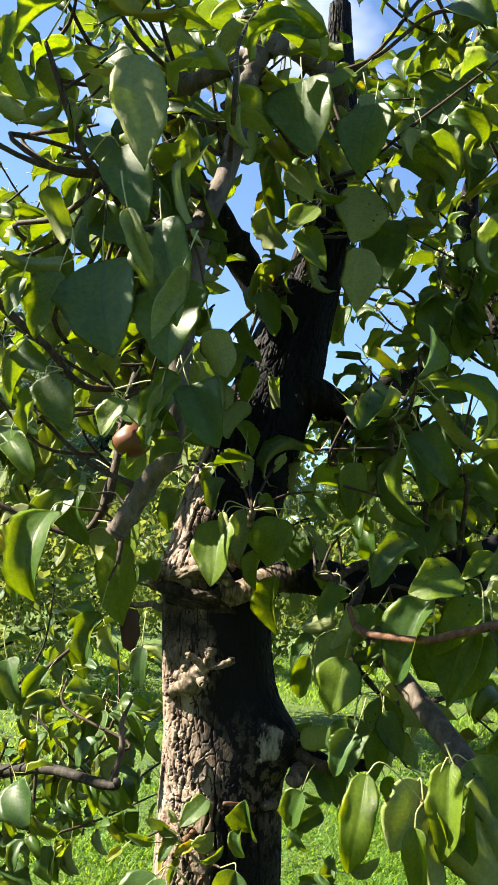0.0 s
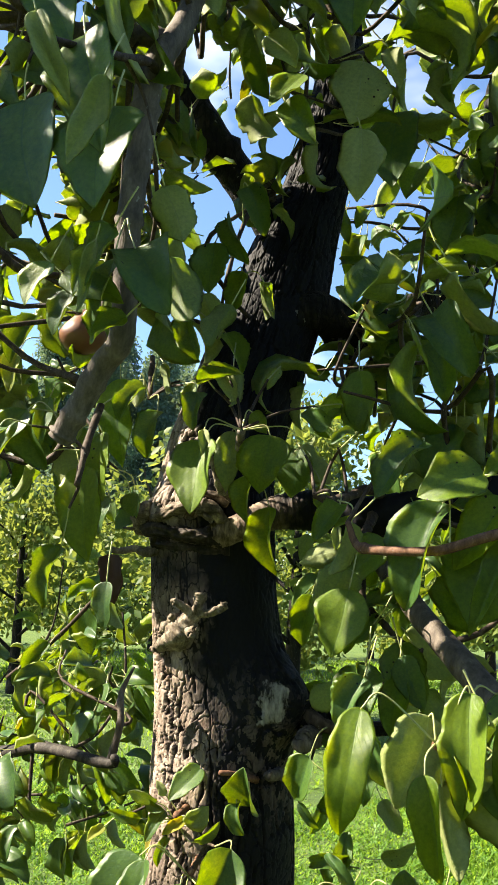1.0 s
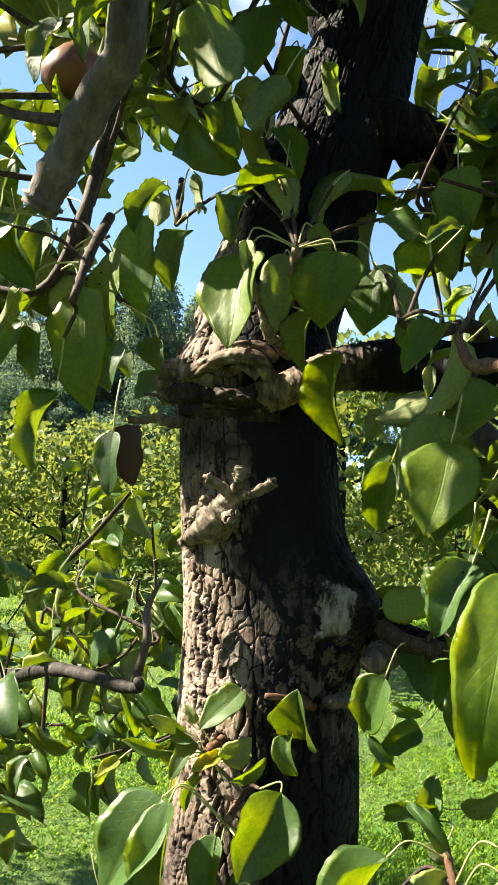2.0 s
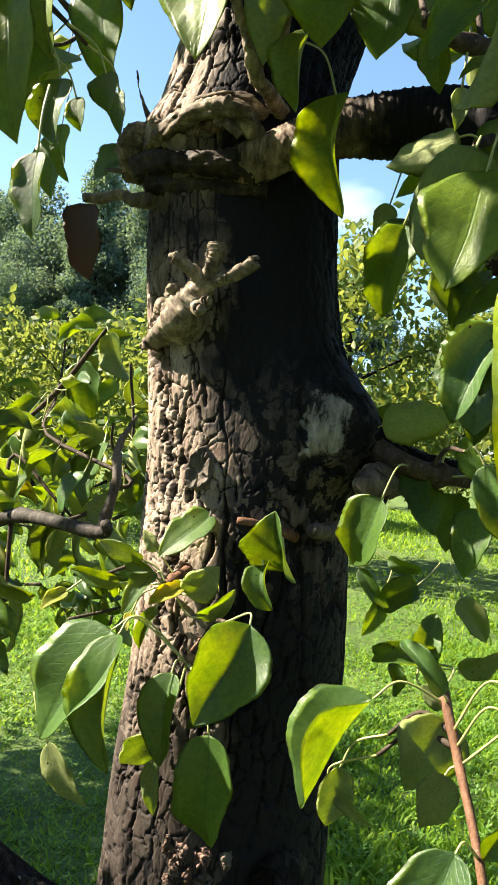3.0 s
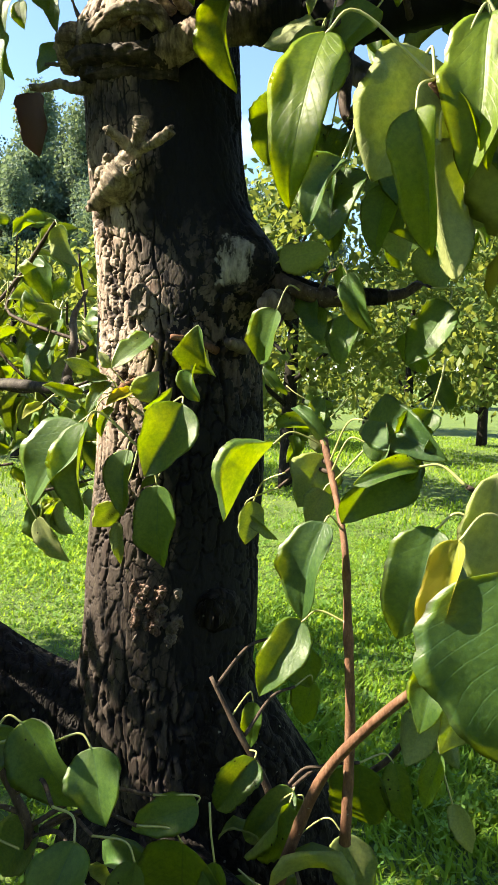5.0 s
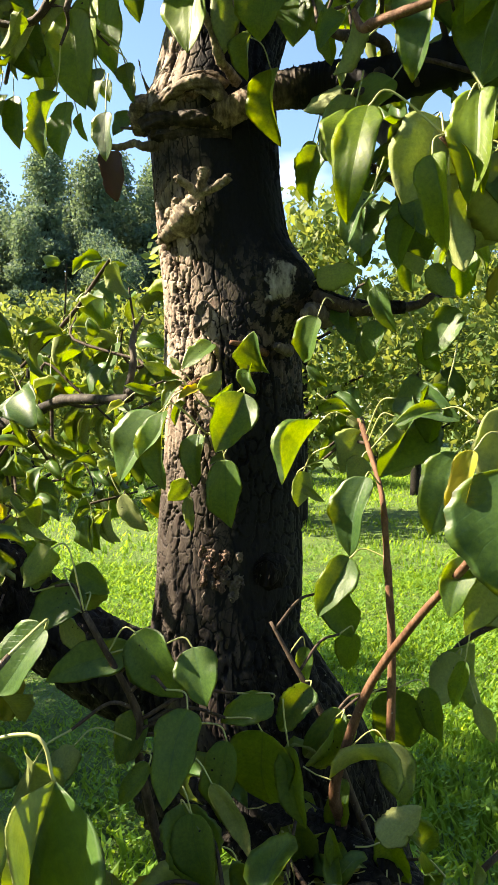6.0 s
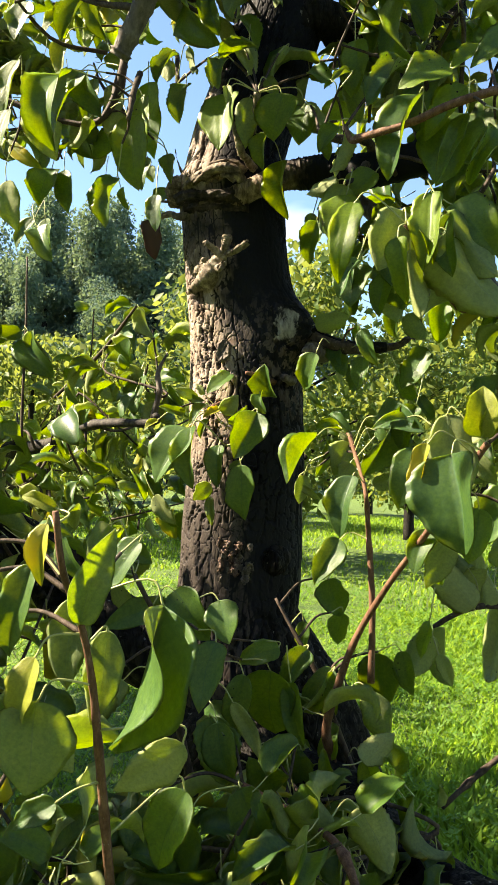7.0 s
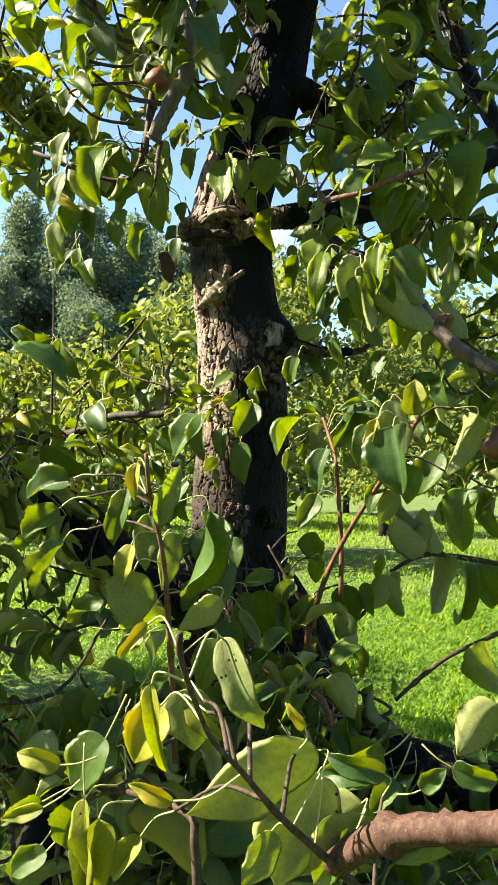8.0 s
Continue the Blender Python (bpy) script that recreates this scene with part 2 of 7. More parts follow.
def leaf_material(name, base, through_col, share, rough, spec, yellow, island=False, spots=True, vein_tint=0.4):
    m, nt, p, out = nodes_of(name)
    if island:
        rnd = nt.nodes.new("ShaderNodeNewGeometry").outputs["Random Per Island"]
    else:
        rnd = nt.nodes.new("ShaderNodeObjectInfo").outputs["Random"]
    uv = nt.nodes.new("ShaderNodeUVMap")
    sx = nt.nodes.new("ShaderNodeSeparateXYZ")
    nt.links.new(uv.outputs[0], sx.inputs[0])
    off = maths(nt, "ABSOLUTE", maths(nt, "SUBTRACT", sx.outputs[0], 0.5))
    rib = maths(nt, "MAXIMUM", maths(nt, "SUBTRACT", 1.0, maths(nt, "MULTIPLY", off, 55.0), clamp=True), 0.0)
    # fine side veins run forwards from the midrib
    ph = maths(nt, "SUBTRACT", sx.outputs[1], maths(nt, "MULTIPLY", off, 0.62))
    tri = maths(nt, "PINGPONG", maths(nt, "MULTIPLY", ph, 22.0), 1.0)
    vein = maths(nt, "SUBTRACT", 1.0, maths(nt, "MULTIPLY", tri, 6.0), clamp=True)
    veins = maths(nt, "MAXIMUM", rib, maths(nt, "MULTIPLY", vein, 0.42))
    blotch = noise_fac(nt, 30 if island else 4, 4, 0.6)
    hue = maths(nt, "MULTIPLY_ADD", blotch, 0.6, maths(nt, "MULTIPLY_ADD", rnd, 0.9, -0.3), clamp=True)
    col = mixed(nt, hue, tuple(c * 0.68 for c in base), (base[0] * 1.45, base[1] * 1.25, base[2] * 1.1))
    mottle = noise_fac(nt, 260 if island else 21, 4, 0.7)
    col = mixed(nt, 0.6, col, ramp(nt, mottle, [(0.3, (0.62, 0.66, 0.6)), (0.68, (1.25, 1.2, 1.1))]), "MULTIPLY")
    # some leaves turn yellow, from the rim inwards
    old = maths(nt, "GREATER_THAN", maths(nt, "FRACT", maths(nt, "MULTIPLY", rnd, 37.0)), 1.0 - yellow)
    fade = maths(nt, "ADD", maths(nt, "MULTIPLY_ADD", noise_fac(nt, 22 if island else 2.5, 3, 0.5), 4.0, -1.6), maths(nt, "MULTIPLY", off, 1.2), clamp=True)
    part_old = maths(nt, "MULTIPLY", maths(nt, "MULTIPLY", old, 0.8), fade)
    col = mixed(nt, part_old, col, (0.38, 0.33, 0.04))
    col = mixed(nt, maths(nt, "MULTIPLY", veins, vein_tint), col, tuple(min(1, c * 2.0 + 0.05) for c in base))
    thr = mixed(nt, maths(nt, "MULTIPLY", veins, 0.6), through_col, tuple(c * 0.45 for c in through_col))
    thr = mixed(nt, 0.8, thr, ramp(nt, mottle, [(0.3, (0.6, 0.68, 0.7)), (0.66, (1.15, 1.12, 1.0))]), "MULTIPLY")
    thr = mixed(nt, 0.7, thr, ramp(nt, blotch, [(0.35, (0.68, 0.8, 0.8)), (0.62, (1.1, 1.06, 1.0))]), "MULTIPLY")
    thr = mixed(nt, part_old, thr, (0.9, 0.75, 0.1))
    thr = mixed(nt, maths(nt, "MULTIPLY", rnd, 0.4), thr, tuple(c * 0.5 for c in through_col))
    if spots:
        # browned margins and black specks on some leaves
        rim = maths(nt, "MULTIPLY_ADD", off, 16.0, -7.3, clamp=True)
        brown = maths(nt, "MULTIPLY", rim, maths(nt, "MULTIPLY_ADD", noise_fac(nt, 3.6, 3, 0.6, offset=(2, 2, 4)), 9.0, -4.6, clamp=True))
        fleck = nt.nodes.new("ShaderNodeTexVoronoi")
        fleck.inputs["Scale"].default_value = 9.0
        nt.links.new(nt.nodes.new("ShaderNodeTexCoord").outputs["Object"], fleck.inputs["Vector"])
        speck = maths(nt, "SUBTRACT", 1.0, maths(nt, "MULTIPLY", maths(nt, "SUBTRACT", fleck.outputs["Distance"], 0.12), 22.0), clamp=True)
        ill = maths(nt, "GREATER_THAN", maths(nt, "FRACT", maths(nt, "MULTIPLY", rnd, 91.0)), 0.80)
        speck = maths(nt, "MULTIPLY", maths(nt, "MULTIPLY", speck, ill), maths(nt, "GREATER_THAN", noise_fac(nt, 2.2, 2, 0.5, offset=(5, 1, 2)), 0.5))
        brown = maths(nt, "MAXIMUM", brown, speck)
        col = mixed(nt, brown, col, (0.028, 0.016, 0.009))
        thr = mixed(nt, brown, thr, (0.08, 0.03, 0.01))
    nt.links.new(col, p.inputs["Base Color"])
    p.inputs["Roughness"].default_value = rough
    p.inputs["Specular IOR Level"].default_value = spec
    net = noise_fac(nt, 150 if island else 30, 4, 0.65)
    bumped(nt, p, maths(nt, "SUBTRACT", maths(nt, "MULTIPLY_ADD", net, 0.35, blotch), maths(nt, "MULTIPLY", veins, 0.22)), 0.6, 0.0007 if island else 0.0016)
    tr = nt.nodes.new("ShaderNodeBsdfTranslucent")
    nt.links.new(thr, tr.inputs["Color"])
    mix = nt.nodes.new("ShaderNodeMixShader")
    # thick and thin leaves let more or less light through
    nt.links.new(maths(nt, "MULTIPLY_ADD", maths(nt, "FRACT", maths(nt, "MULTIPLY", rnd, 13.0)), 0.24, share - 0.12), mix.inputs[0])
    nt.links.new(p.outputs[0], mix.inputs[1])
    nt.links.new(tr.outputs[0], mix.inputs[2])
    nt.links.new(mix.outputs[0], out.inputs["Surface"])
    return m


THROUGH = (0.72, 0.83, 0.10)
LEAF_TOP = leaf_material("pear_leaf_upper", (0.034, 0.092, 0.030), THROUGH, 0.45, 0.44, 0.4, 0.0)
LEAF_UNDER = leaf_material("pear_leaf_underside", (0.21, 0.27, 0.125), THROUGH, 0.40, 0.6, 0.25, 0.0, vein_tint=0.25)
LEAF_TOP_S = leaf_material("foliage_upper", (0.034, 0.092, 0.030), THROUGH, 0.45, 0.44, 0.4, 0.06, island=True, spots=False)
LEAF_UNDER_S = leaf_material("foliage_underside", (0.21, 0.27, 0.125), THROUGH, 0.40, 0.6, 0.25, 0.06, island=True, spots=False, vein_tint=0.25)


def plain(name, a, b, rough=0.6, scale=40, through_col=None, share=0.3, coord="Object"):
    m, nt, p, out = nodes_of(name)
    n = noise_fac(nt, scale, 4, 0.6, coord=coord)
    col = mixed(nt, n, a, b)
    nt.links.new(col, p.inputs["Base Color"])
    p.inputs["Roughness"].default_value = rough
    bumped(nt, p, n, 0.3, 0.001)
    if through_col:
        tr = nt.nodes.new("ShaderNodeBsdfTranslucent")
        tr.inputs["Color"].default_value = (*through_col, 1)
        mix = nt.nodes.new("ShaderNodeMixShader")
        mix.inputs[0].default_value = share
        nt.links.new(p.outputs[0], mix.inputs[1])
        nt.links.new(tr.outputs[0], mix.inputs[2])
        nt.links.new(mix.outputs[0], out.inputs["Surface"])
    return m


def varied(name, a, b, c, rough, through_col, share):
    """Foliage of far trees and grass: each small piece differs a little."""
    m, nt, p, out = nodes_of(name)
    rnd = nt.nodes.new("ShaderNodeNewGeometry").outputs["Random Per Island"]
    col = ramp(nt, rnd, [(0.0, a), (0.6, b), (1.0, c)])
    patch = noise_fac(nt, 0.9, 3, 0.6)
    col = mixed(nt, maths(nt, "MULTIPLY", patch, 0.5), col, a)
    nt.links.new(col, p.inputs["Base Color"])
    p.inputs["Roughness"].default_value = rough
    p.inputs["Specular IOR Level"].default_value = 0.15
    tr = nt.nodes.new("ShaderNodeBsdfTranslucent")
    tr.inputs["Color"].default_value = (*through_col, 1)
    mix = nt.nodes.new("ShaderNodeMixShader")
    mix.inputs[0].default_value = share
    nt.links.new(p.outputs[0], mix.inputs[1])
    nt.links.new(tr.outputs[0], mix.inputs[2])
    nt.links.new(mix.outputs[0], out.inputs["Surface"])
    return m


PETIOLE = plain("leaf_stalk", (0.30, 0.34, 0.10), (0.38, 0.36, 0.16), 0.45, 60)
DEAD_LEAF = plain("dead_brown_leaf", (0.035, 0.018, 0.012), (0.10, 0.045, 0.03), 0.7, 60, (0.12, 0.04, 0.02), 0.2)
GRASS = varied("grass_blades", (0.05, 0.115, 0.012), (0.095, 0.19, 0.016), (0.165, 0.25, 0.035), 0.55, (0.40, 0.60, 0.05), 0.42)
CLOVER = varied("clover", (0.05, 0.12, 0.02), (0.08, 0.17, 0.03), (0.13, 0.22, 0.06), 0.5, (0.28, 0.46, 0.06), 0.35)
ORCHARD = varied("orchard_foliage", (0.035, 0.07, 0.016), (0.065, 0.11, 0.024), (0.14, 0.155, 0.04), 0.5, (0.30, 0.35, 0.06), 0.36)
# bluish, paler greens: distance haze is painted into the far foliage
WOODS = varied("hazy_wood_foliage", (0.045, 0.09, 0.085), (0.07, 0.125, 0.10), (0.13, 0.17, 0.09), 0.6, (0.20, 0.28, 0.12), 0.3)
FRUIT = plain("pear_skin", (0.10, 0.028, 0.016), (0.17, 0.075, 0.028), 0.4, 30)


def soil_material():
    m, nt, p, out = nodes_of("meadow_ground")
    a = noise_fac(nt, 3.0, 5, 0.65)
    b = noise_fac(nt, 60.0, 4, 0.7)
    col = ramp(nt, a, [(0.3, (0.055, 0.11, 0.014)), (0.55, (0.10, 0.175, 0.02)), (0.75, (0.15, 0.215, 0.03))])
    col = mixed(nt, 0.6, col, ramp(nt, b, [(0.3, (0.3, 0.3, 0.28)), (0.7, (1, 1, 1))]), "MULTIPLY")
    nt.links.new(col, p.inputs["Base Color"])
    p.inputs["Roughness"].default_value = 0.85
    bumped(nt, p, b, 1.0, 0.03)
    return m


SOIL = soil_material()


# ---- building helpers ----
def mesh_of(name, verts, faces, mats, slots=None, uvs=None, smooth=True):
    me = bpy.data.meshes.new(name)
    me.from_pydata([tuple(v) for v in verts], [], [tuple(f) for f in faces])
    for m in mats:
        me.materials.append(m)
    if slots is not None:
        me.polygons.foreach_set("material_index", np.asarray(slots, np.int32))
    me.polygons.foreach_set("use_smooth", np.full(len(me.polygons), smooth))
    if uvs is not None:
        layer = me.uv_layers.new(name="UVMap")
        idx = np.empty(len(me.loops), np.int32)
        me.loops.foreach_get("vertex_index", idx)
        layer.data.foreach_set("uv", np.asarray(uvs, np.float32)[idx].ravel())
    me.update()
    return me


def under(ob, parent):
    ob.parent = parent
    ob.matrix_parent_inverse = parent.matrix_world.inverted() if parent.parent is None else Matrix.Identity(4)
    return ob


def empty(name, place, label, category, group="", kind=""):
    ob = new(name)
    ob.location = place
    ob.empty_display_size = 0.05
    bpy.context.view_layer.update()
    return tagged(ob, label, category, group, kind)


def part(name, data, parent, label=""):
    """Links a mesh whose vertices are in world metres under a thing that stands at the origin of its own Empty."""
    ob = new(name, data)
    ob.parent = parent
    return tagged(ob, label)


def spline(points, per=8):
    """Catmull-Rom through rows of x, y, z, radius."""
    p = np.asarray(points, float)
    p = np.vstack([2 * p[0] - p[1], p, 2 * p[-1] - p[-2]])
    out = []
    for i in range(1, len(p) - 2):
        for s in np.arange(per) / per:
            a, b, c, d = p[i - 1:i + 3]
            out.append(0.5 * (2 * b + (c - a) * s + (2 * a - 5 * b + 4 * c - d) * s * s + (3 * b - a - 3 * c + d) * s ** 3))
    out.append(p[-2])
    return np.array(out)


def ringed(path, seg):
    """Rings along a path: centres, radii and two side vectors, carried without twist."""
    c, r = path[:, :3], np.maximum(path[:, 3], 0.0004)
    t = np.gradient(c, axis=0)
    t /= np.linalg.norm(t, axis=1)[:, None]
    u = np.cross(t[0], (0, 1, 0.2) if abs(t[0][2]) > 0.7 else (0, 0, 1))
    us, vs = [], []
    for k in t:
        u = u - k * (u @ k)
        u = u / np.linalg.norm(u)
        us.append(u)
        vs.append(np.cross(k, u))
    return c, r, np.array(us), np.array(vs)


def tube_mesh(name, points, mat, seg=10, per=6, rough=0.0, knots=0, seed=1, cap=True, strands=0.0, rings=0.0):
    """A tapering, slightly uneven branch through the given points (x, y, z, radius)."""
    path = spline(points, per)
    rng = np.random.RandomState(seed)
    n = len(path)
    if knots:
        at = rng.randint(1, n - 1, knots)
        for k in at:
            path[k, 3] *= 1.0 + 0.25 * rng.rand()
    c, r, u, v = ringed(path, seg)
    ang = np.arange(seg) * 2 * np.pi / seg
    ph = rng.rand(4) * 6.28
    s = np.linspace(0, 1, n)[:, None]
    wob = 1 + rough * (np.sin(2 * ang[None] + ph[0] + 9 * s) * 0.5 + np.sin(3 * ang[None] + ph[1] - 17 * s) * 0.35 + rng.randn(n, seg) * 0.35)
    if strands:
        turn = ang[None] + 2.2 * s + 0.5 * np.sin(7 * s + ph[2])
        wob = wob + strands * (np.sin(5 * turn) + 0.6 * np.sin(9 * turn + ph[3] + 3 * s) + 0.4 * np.sin(14 * turn - 5 * s))
    if rings:
        wob = wob + rings * (np.sin(n * 0.9 * s + 1.5 * np.sin(ang[None] + ph[2])) + 0.6 * np.sin(n * 1.7 * s + 2 * np.sin(2 * ang[None] + ph[3])))
    ring = c[:, None] + (u[:, None] * np.cos(ang)[None, :, None] + v[:, None] * np.sin(ang)[None, :, None]) * (r[:, None] * wob)[..., None]
    verts = list(ring.reshape(-1, 3))
    faces = [(i * seg + j, i * seg + (j + 1) % seg, (i + 1) * seg + (j + 1) % seg, (i + 1) * seg + j) for i in range(n - 1) for j in range(seg)]
    if cap:
        faces.append(tuple(range(seg - 1, -1, -1)))
        faces.append(tuple((n - 1) * seg + j for j in range(seg)))
    return mesh_of(name, verts, faces, [mat])


def cells(x, y, seed, wrap=0):
    """Cellular noise: the distances to the nearest and second nearest of scattered points, and the nearest one's number."""
    ix, iy = np.floor(x).astype(int), np.floor(y).astype(int)
    f1, f2, idn = np.full(x.shape, 9.0), np.full(x.shape, 9.0), np.zeros(x.shape)
    for dx in (-1, 0, 1):
        for dy in (-1, 0, 1):
            cx, cy = ix + dx, iy + dy
            wx = np.mod(cx, wrap) if wrap else cx
            h = np.sin(wx * 127.1 + cy * 311.7 + seed * 17.3) * 43758.5453
            hx = h - np.floor(h)
            h2 = np.sin(wx * 269.5 + cy * 183.3 + seed * 29.1) * 28001.83
            hy = h2 - np.floor(h2)
            d = np.hypot(cx + hx - x, cy + hy - y)
            nearer = d < f1
            f2 = np.where(nearer, f1, np.minimum(f2, d))
            idn = np.where(nearer, hx, idn)
            f1 = np.where(nearer, d, f1)
    return f1, f2, idn


def fbm(x, y, seed, wrap=0):
    """Smooth value noise of three octaves, about -0.5 to 0.5, that closes round the trunk."""
    total, amp, f = np.zeros(x.shape), 0.5, 1
    w = max(1, int(round(wrap))) if wrap else 0
    if wrap:
        x = x * (w / wrap)
    for o in range(3):
        xs, ys = x * f, y * f
        ix, iy = np.floor(xs).astype(int), np.floor(ys).astype(int)
        fx, fy = xs - ix, ys - iy
        fx, fy = fx * fx * (3 - 2 * fx), fy * fy * (3 - 2 * fy)

        def at(i, j):
            i = np.mod(i, w * f) if w else i
            h = np.sin(i * 127.1 + j * 311.7 + (seed + o) * 74.7) * 43758.5453
            return h - np.floor(h)

        v = (at(ix, iy) * (1 - fx) + at(ix + 1, iy) * fx) * (1 - fy) + (at(ix, iy + 1) * (1 - fx) + at(ix + 1, iy + 1) * fx) * fy
        total += amp * (v - 0.5) * 2 * 0.6
        amp, f = amp * 0.55, f * 2
    return total


def bark_tube(name, points, mat, step=0.0018, depth=0.0052, plate=(0.016, 0.027), bumps=(), seed=3, lump=0.05, per=12, smooth=(), close=None, seg_step=None):
    """A trunk with cracked bark plates: the surface is pushed out plate by plate, with cracks between them.
    bumps: (height, angle in degrees from +x towards +y, out, half height, half width in degrees)."""
    path = spline(points, per)
    length = np.concatenate([[0], np.cumsum(np.linalg.norm(np.diff(path[:, :3], axis=0), axis=1))])
    want = np.arange(0, length[-1], step)
    if close:
        # finer rows where the path passes near
        zs = np.interp(want, length, path[:, 2])
        inside = want[(zs > close[0]) & (zs < close[1])]
        want = np.concatenate([want[want < inside[0]], np.arange(inside[0], inside[-1], step * 0.4), want[want > inside[-1]]])
    path = np.stack([np.interp(want, length, path[:, k]) for k in range(4)], 1)
    rmean = path[:, 3].mean()
    seg = int(2 * np.pi * rmean / (seg_step or step))
    c, r, u, v = ringed(path, seg)
    n = len(path)
    ang = np.arange(seg) * 2 * np.pi / seg
    if close:
        # finer columns on the side towards the path
        ang = ang + 0.55 * np.sin(ang - radians(90))
    S, A = np.meshgrid(want, ang, indexing="ij")
    wrap = max(3, int(round(2 * np.pi * rmean / plate[0])))
    U = A / (2 * np.pi) * wrap
    W = S / plate[1]
    wu, wv = fbm(U * 0.8, W * 0.8, seed + 1, 0.8 * wrap), fbm(U * 0.8, W * 0.8, seed + 2, 0.8 * wrap)
    jag = fbm(U * 4, W * 5, seed + 21, 4 * wrap)
    f1, f2, idn = cells(U + 1.3 * wu + 0.22 * jag, W + 0.8 * wv + 0.15 * np.roll(jag, 9, 0), seed, wrap)
    g1, g2, idg = cells(U * 2 + 2.0 * wv + 0.2 * jag, W * 2.4 + 1.5 * wu + 0.2 * jag, seed + 5, wrap * 2)
    # cracks come and go, so that plates of very different size hang together
    deep = np.clip(0.78 + 1.7 * fbm(U * 0.9, W * 0.8, seed + 13, 0.9 * wrap), 0.0, 1)
    crack = np.clip((f2 - f1 - 0.02) / (0.03 + 0.05 * deep), 0, 1)
    crack = 1 - (1 - crack) * deep
    ridge = fbm(U * 0.8, W * 0.25, seed + 7, 0.8 * wrap) + 0.3 * wu + 0.06 * jag
    split = np.exp(-(ridge / 0.045) ** 4)
    crack = crack * (1 - split)
    blocky = np.clip(0.45 + 2.4 * fbm(U * 0.3, W * 0.4, seed + 11, 0.3 * wrap), 0.0, 1)
    fine = 1 - blocky * (1 - np.clip((g2 - g1) / 0.16, 0, 1))
    rough_ = fbm(U * 5, W * 6, seed + 9, 5 * wrap)
    flake = np.floor(6 * (0.5 + fbm(U * 1.3, W * 1.5, seed + 15, 1.3 * wrap) + 0.1 * jag)) / 6
    out = 1.2 * (crack - 0.9) - 0.35 * split + crack * (0.14 * (idn - 0.5) + 0.20 * (fine - 1) + 0.10 * blocky * (idg - 0.5) + 0.22 * flake) + 0.05 * rough_
    gaps = (1 - (1 - np.clip((f2 - f1 - 0.03) / 0.06, 0, 1)) * np.clip(1.35 * deep, 0, 1)) * (1 - np.exp(-(ridge / 0.045) ** 4)) * (1 - 0.8 * blocky * (1 - np.clip((g2 - g1 - 0.04) / 0.10, 0, 1)))
    tone = np.stack([gaps, np.clip(0.35 * idn + 0.3 * idg * blocky + 0.6 * flake, 0, 1), blocky, np.ones(S.shape)], -1)
    worn = np.zeros(S.shape)
    for h, a, hh, hw in smooth:
        da = (np.degrees(A) - a + 180) % 360 - 180
        worn = np.maximum(worn, np.clip(1.6 - np.hypot((path[:, 2][:, None] - h) / hh, da / hw) - 0.5 * wu, 0, 1))
    out = depth * (out * (1 - 0.85 * worn) + 0.1 * worn * rough_)
    big = lump * r[:, None] * (np.sin(2 * A + 9 * S + seed) * 0.5 + np.sin(3 * A - 14 * S) * 0.35 + np.sin(A + 31 * S) * 0.3)
    for h, a, push, hh, hw in bumps:
        da = (np.degrees(A) - a + 180) % 360 - 180
        big = big + push * np.exp(-((path[:, 2][:, None] - h) / hh) ** 2 - (da / hw) ** 2)
    rad = r[:, None] + out + big
    # angle 0 looks towards +x, 90 towards +y
    ux = np.array([1, 0, 0.0])
    t = np.gradient(c, axis=0)
    t /= np.linalg.norm(t, axis=1)[:, None]
    a1 = ux[None] - t * (t @ ux)[:, None]
    a1 /= np.linalg.norm(a1, axis=1)[:, None]
    a2 = np.cross(t, a1)
    if t[:, 2].mean() < 0:
        a2 = -a2
    ring = c[:, None] + (a1[:, None] * np.cos(A)[..., None] + a2[:, None] * np.sin(A)[..., None]) * rad[..., None]
    i, j = np.meshgrid(np.arange(n - 1), np.arange(seg), indexing="ij")
    k = (j + 1) % seg
    faces = np.stack([i * seg + j, i * seg + k, (i + 1) * seg + k, (i + 1) * seg + j], -1).reshape(-1, 4)
    me = bpy.data.meshes.new(name)
    vs = ring.reshape(-1, 3)
    me.vertices.add(len(vs))
    me.vertices.foreach_set("co", vs.ravel())
    me.loops.add(faces.size)
    me.loops.foreach_set("vertex_index", faces.ravel().astype(np.int32))
    me.polygons.add(len(faces))
    me.polygons.foreach_set("loop_start", np.arange(0, faces.size, 4, dtype=np.int32))
    me.polygons.foreach_set("use_smooth", np.ones(len(faces), bool))
    me.materials.append(mat)
    me.update(calc_edges=True)
    me.validate()
    layer = me.attributes.new("plate", "FLOAT_COLOR", "POINT")
    layer.data.foreach_set("color", tone.reshape(-1).astype(np.float32))
    return me


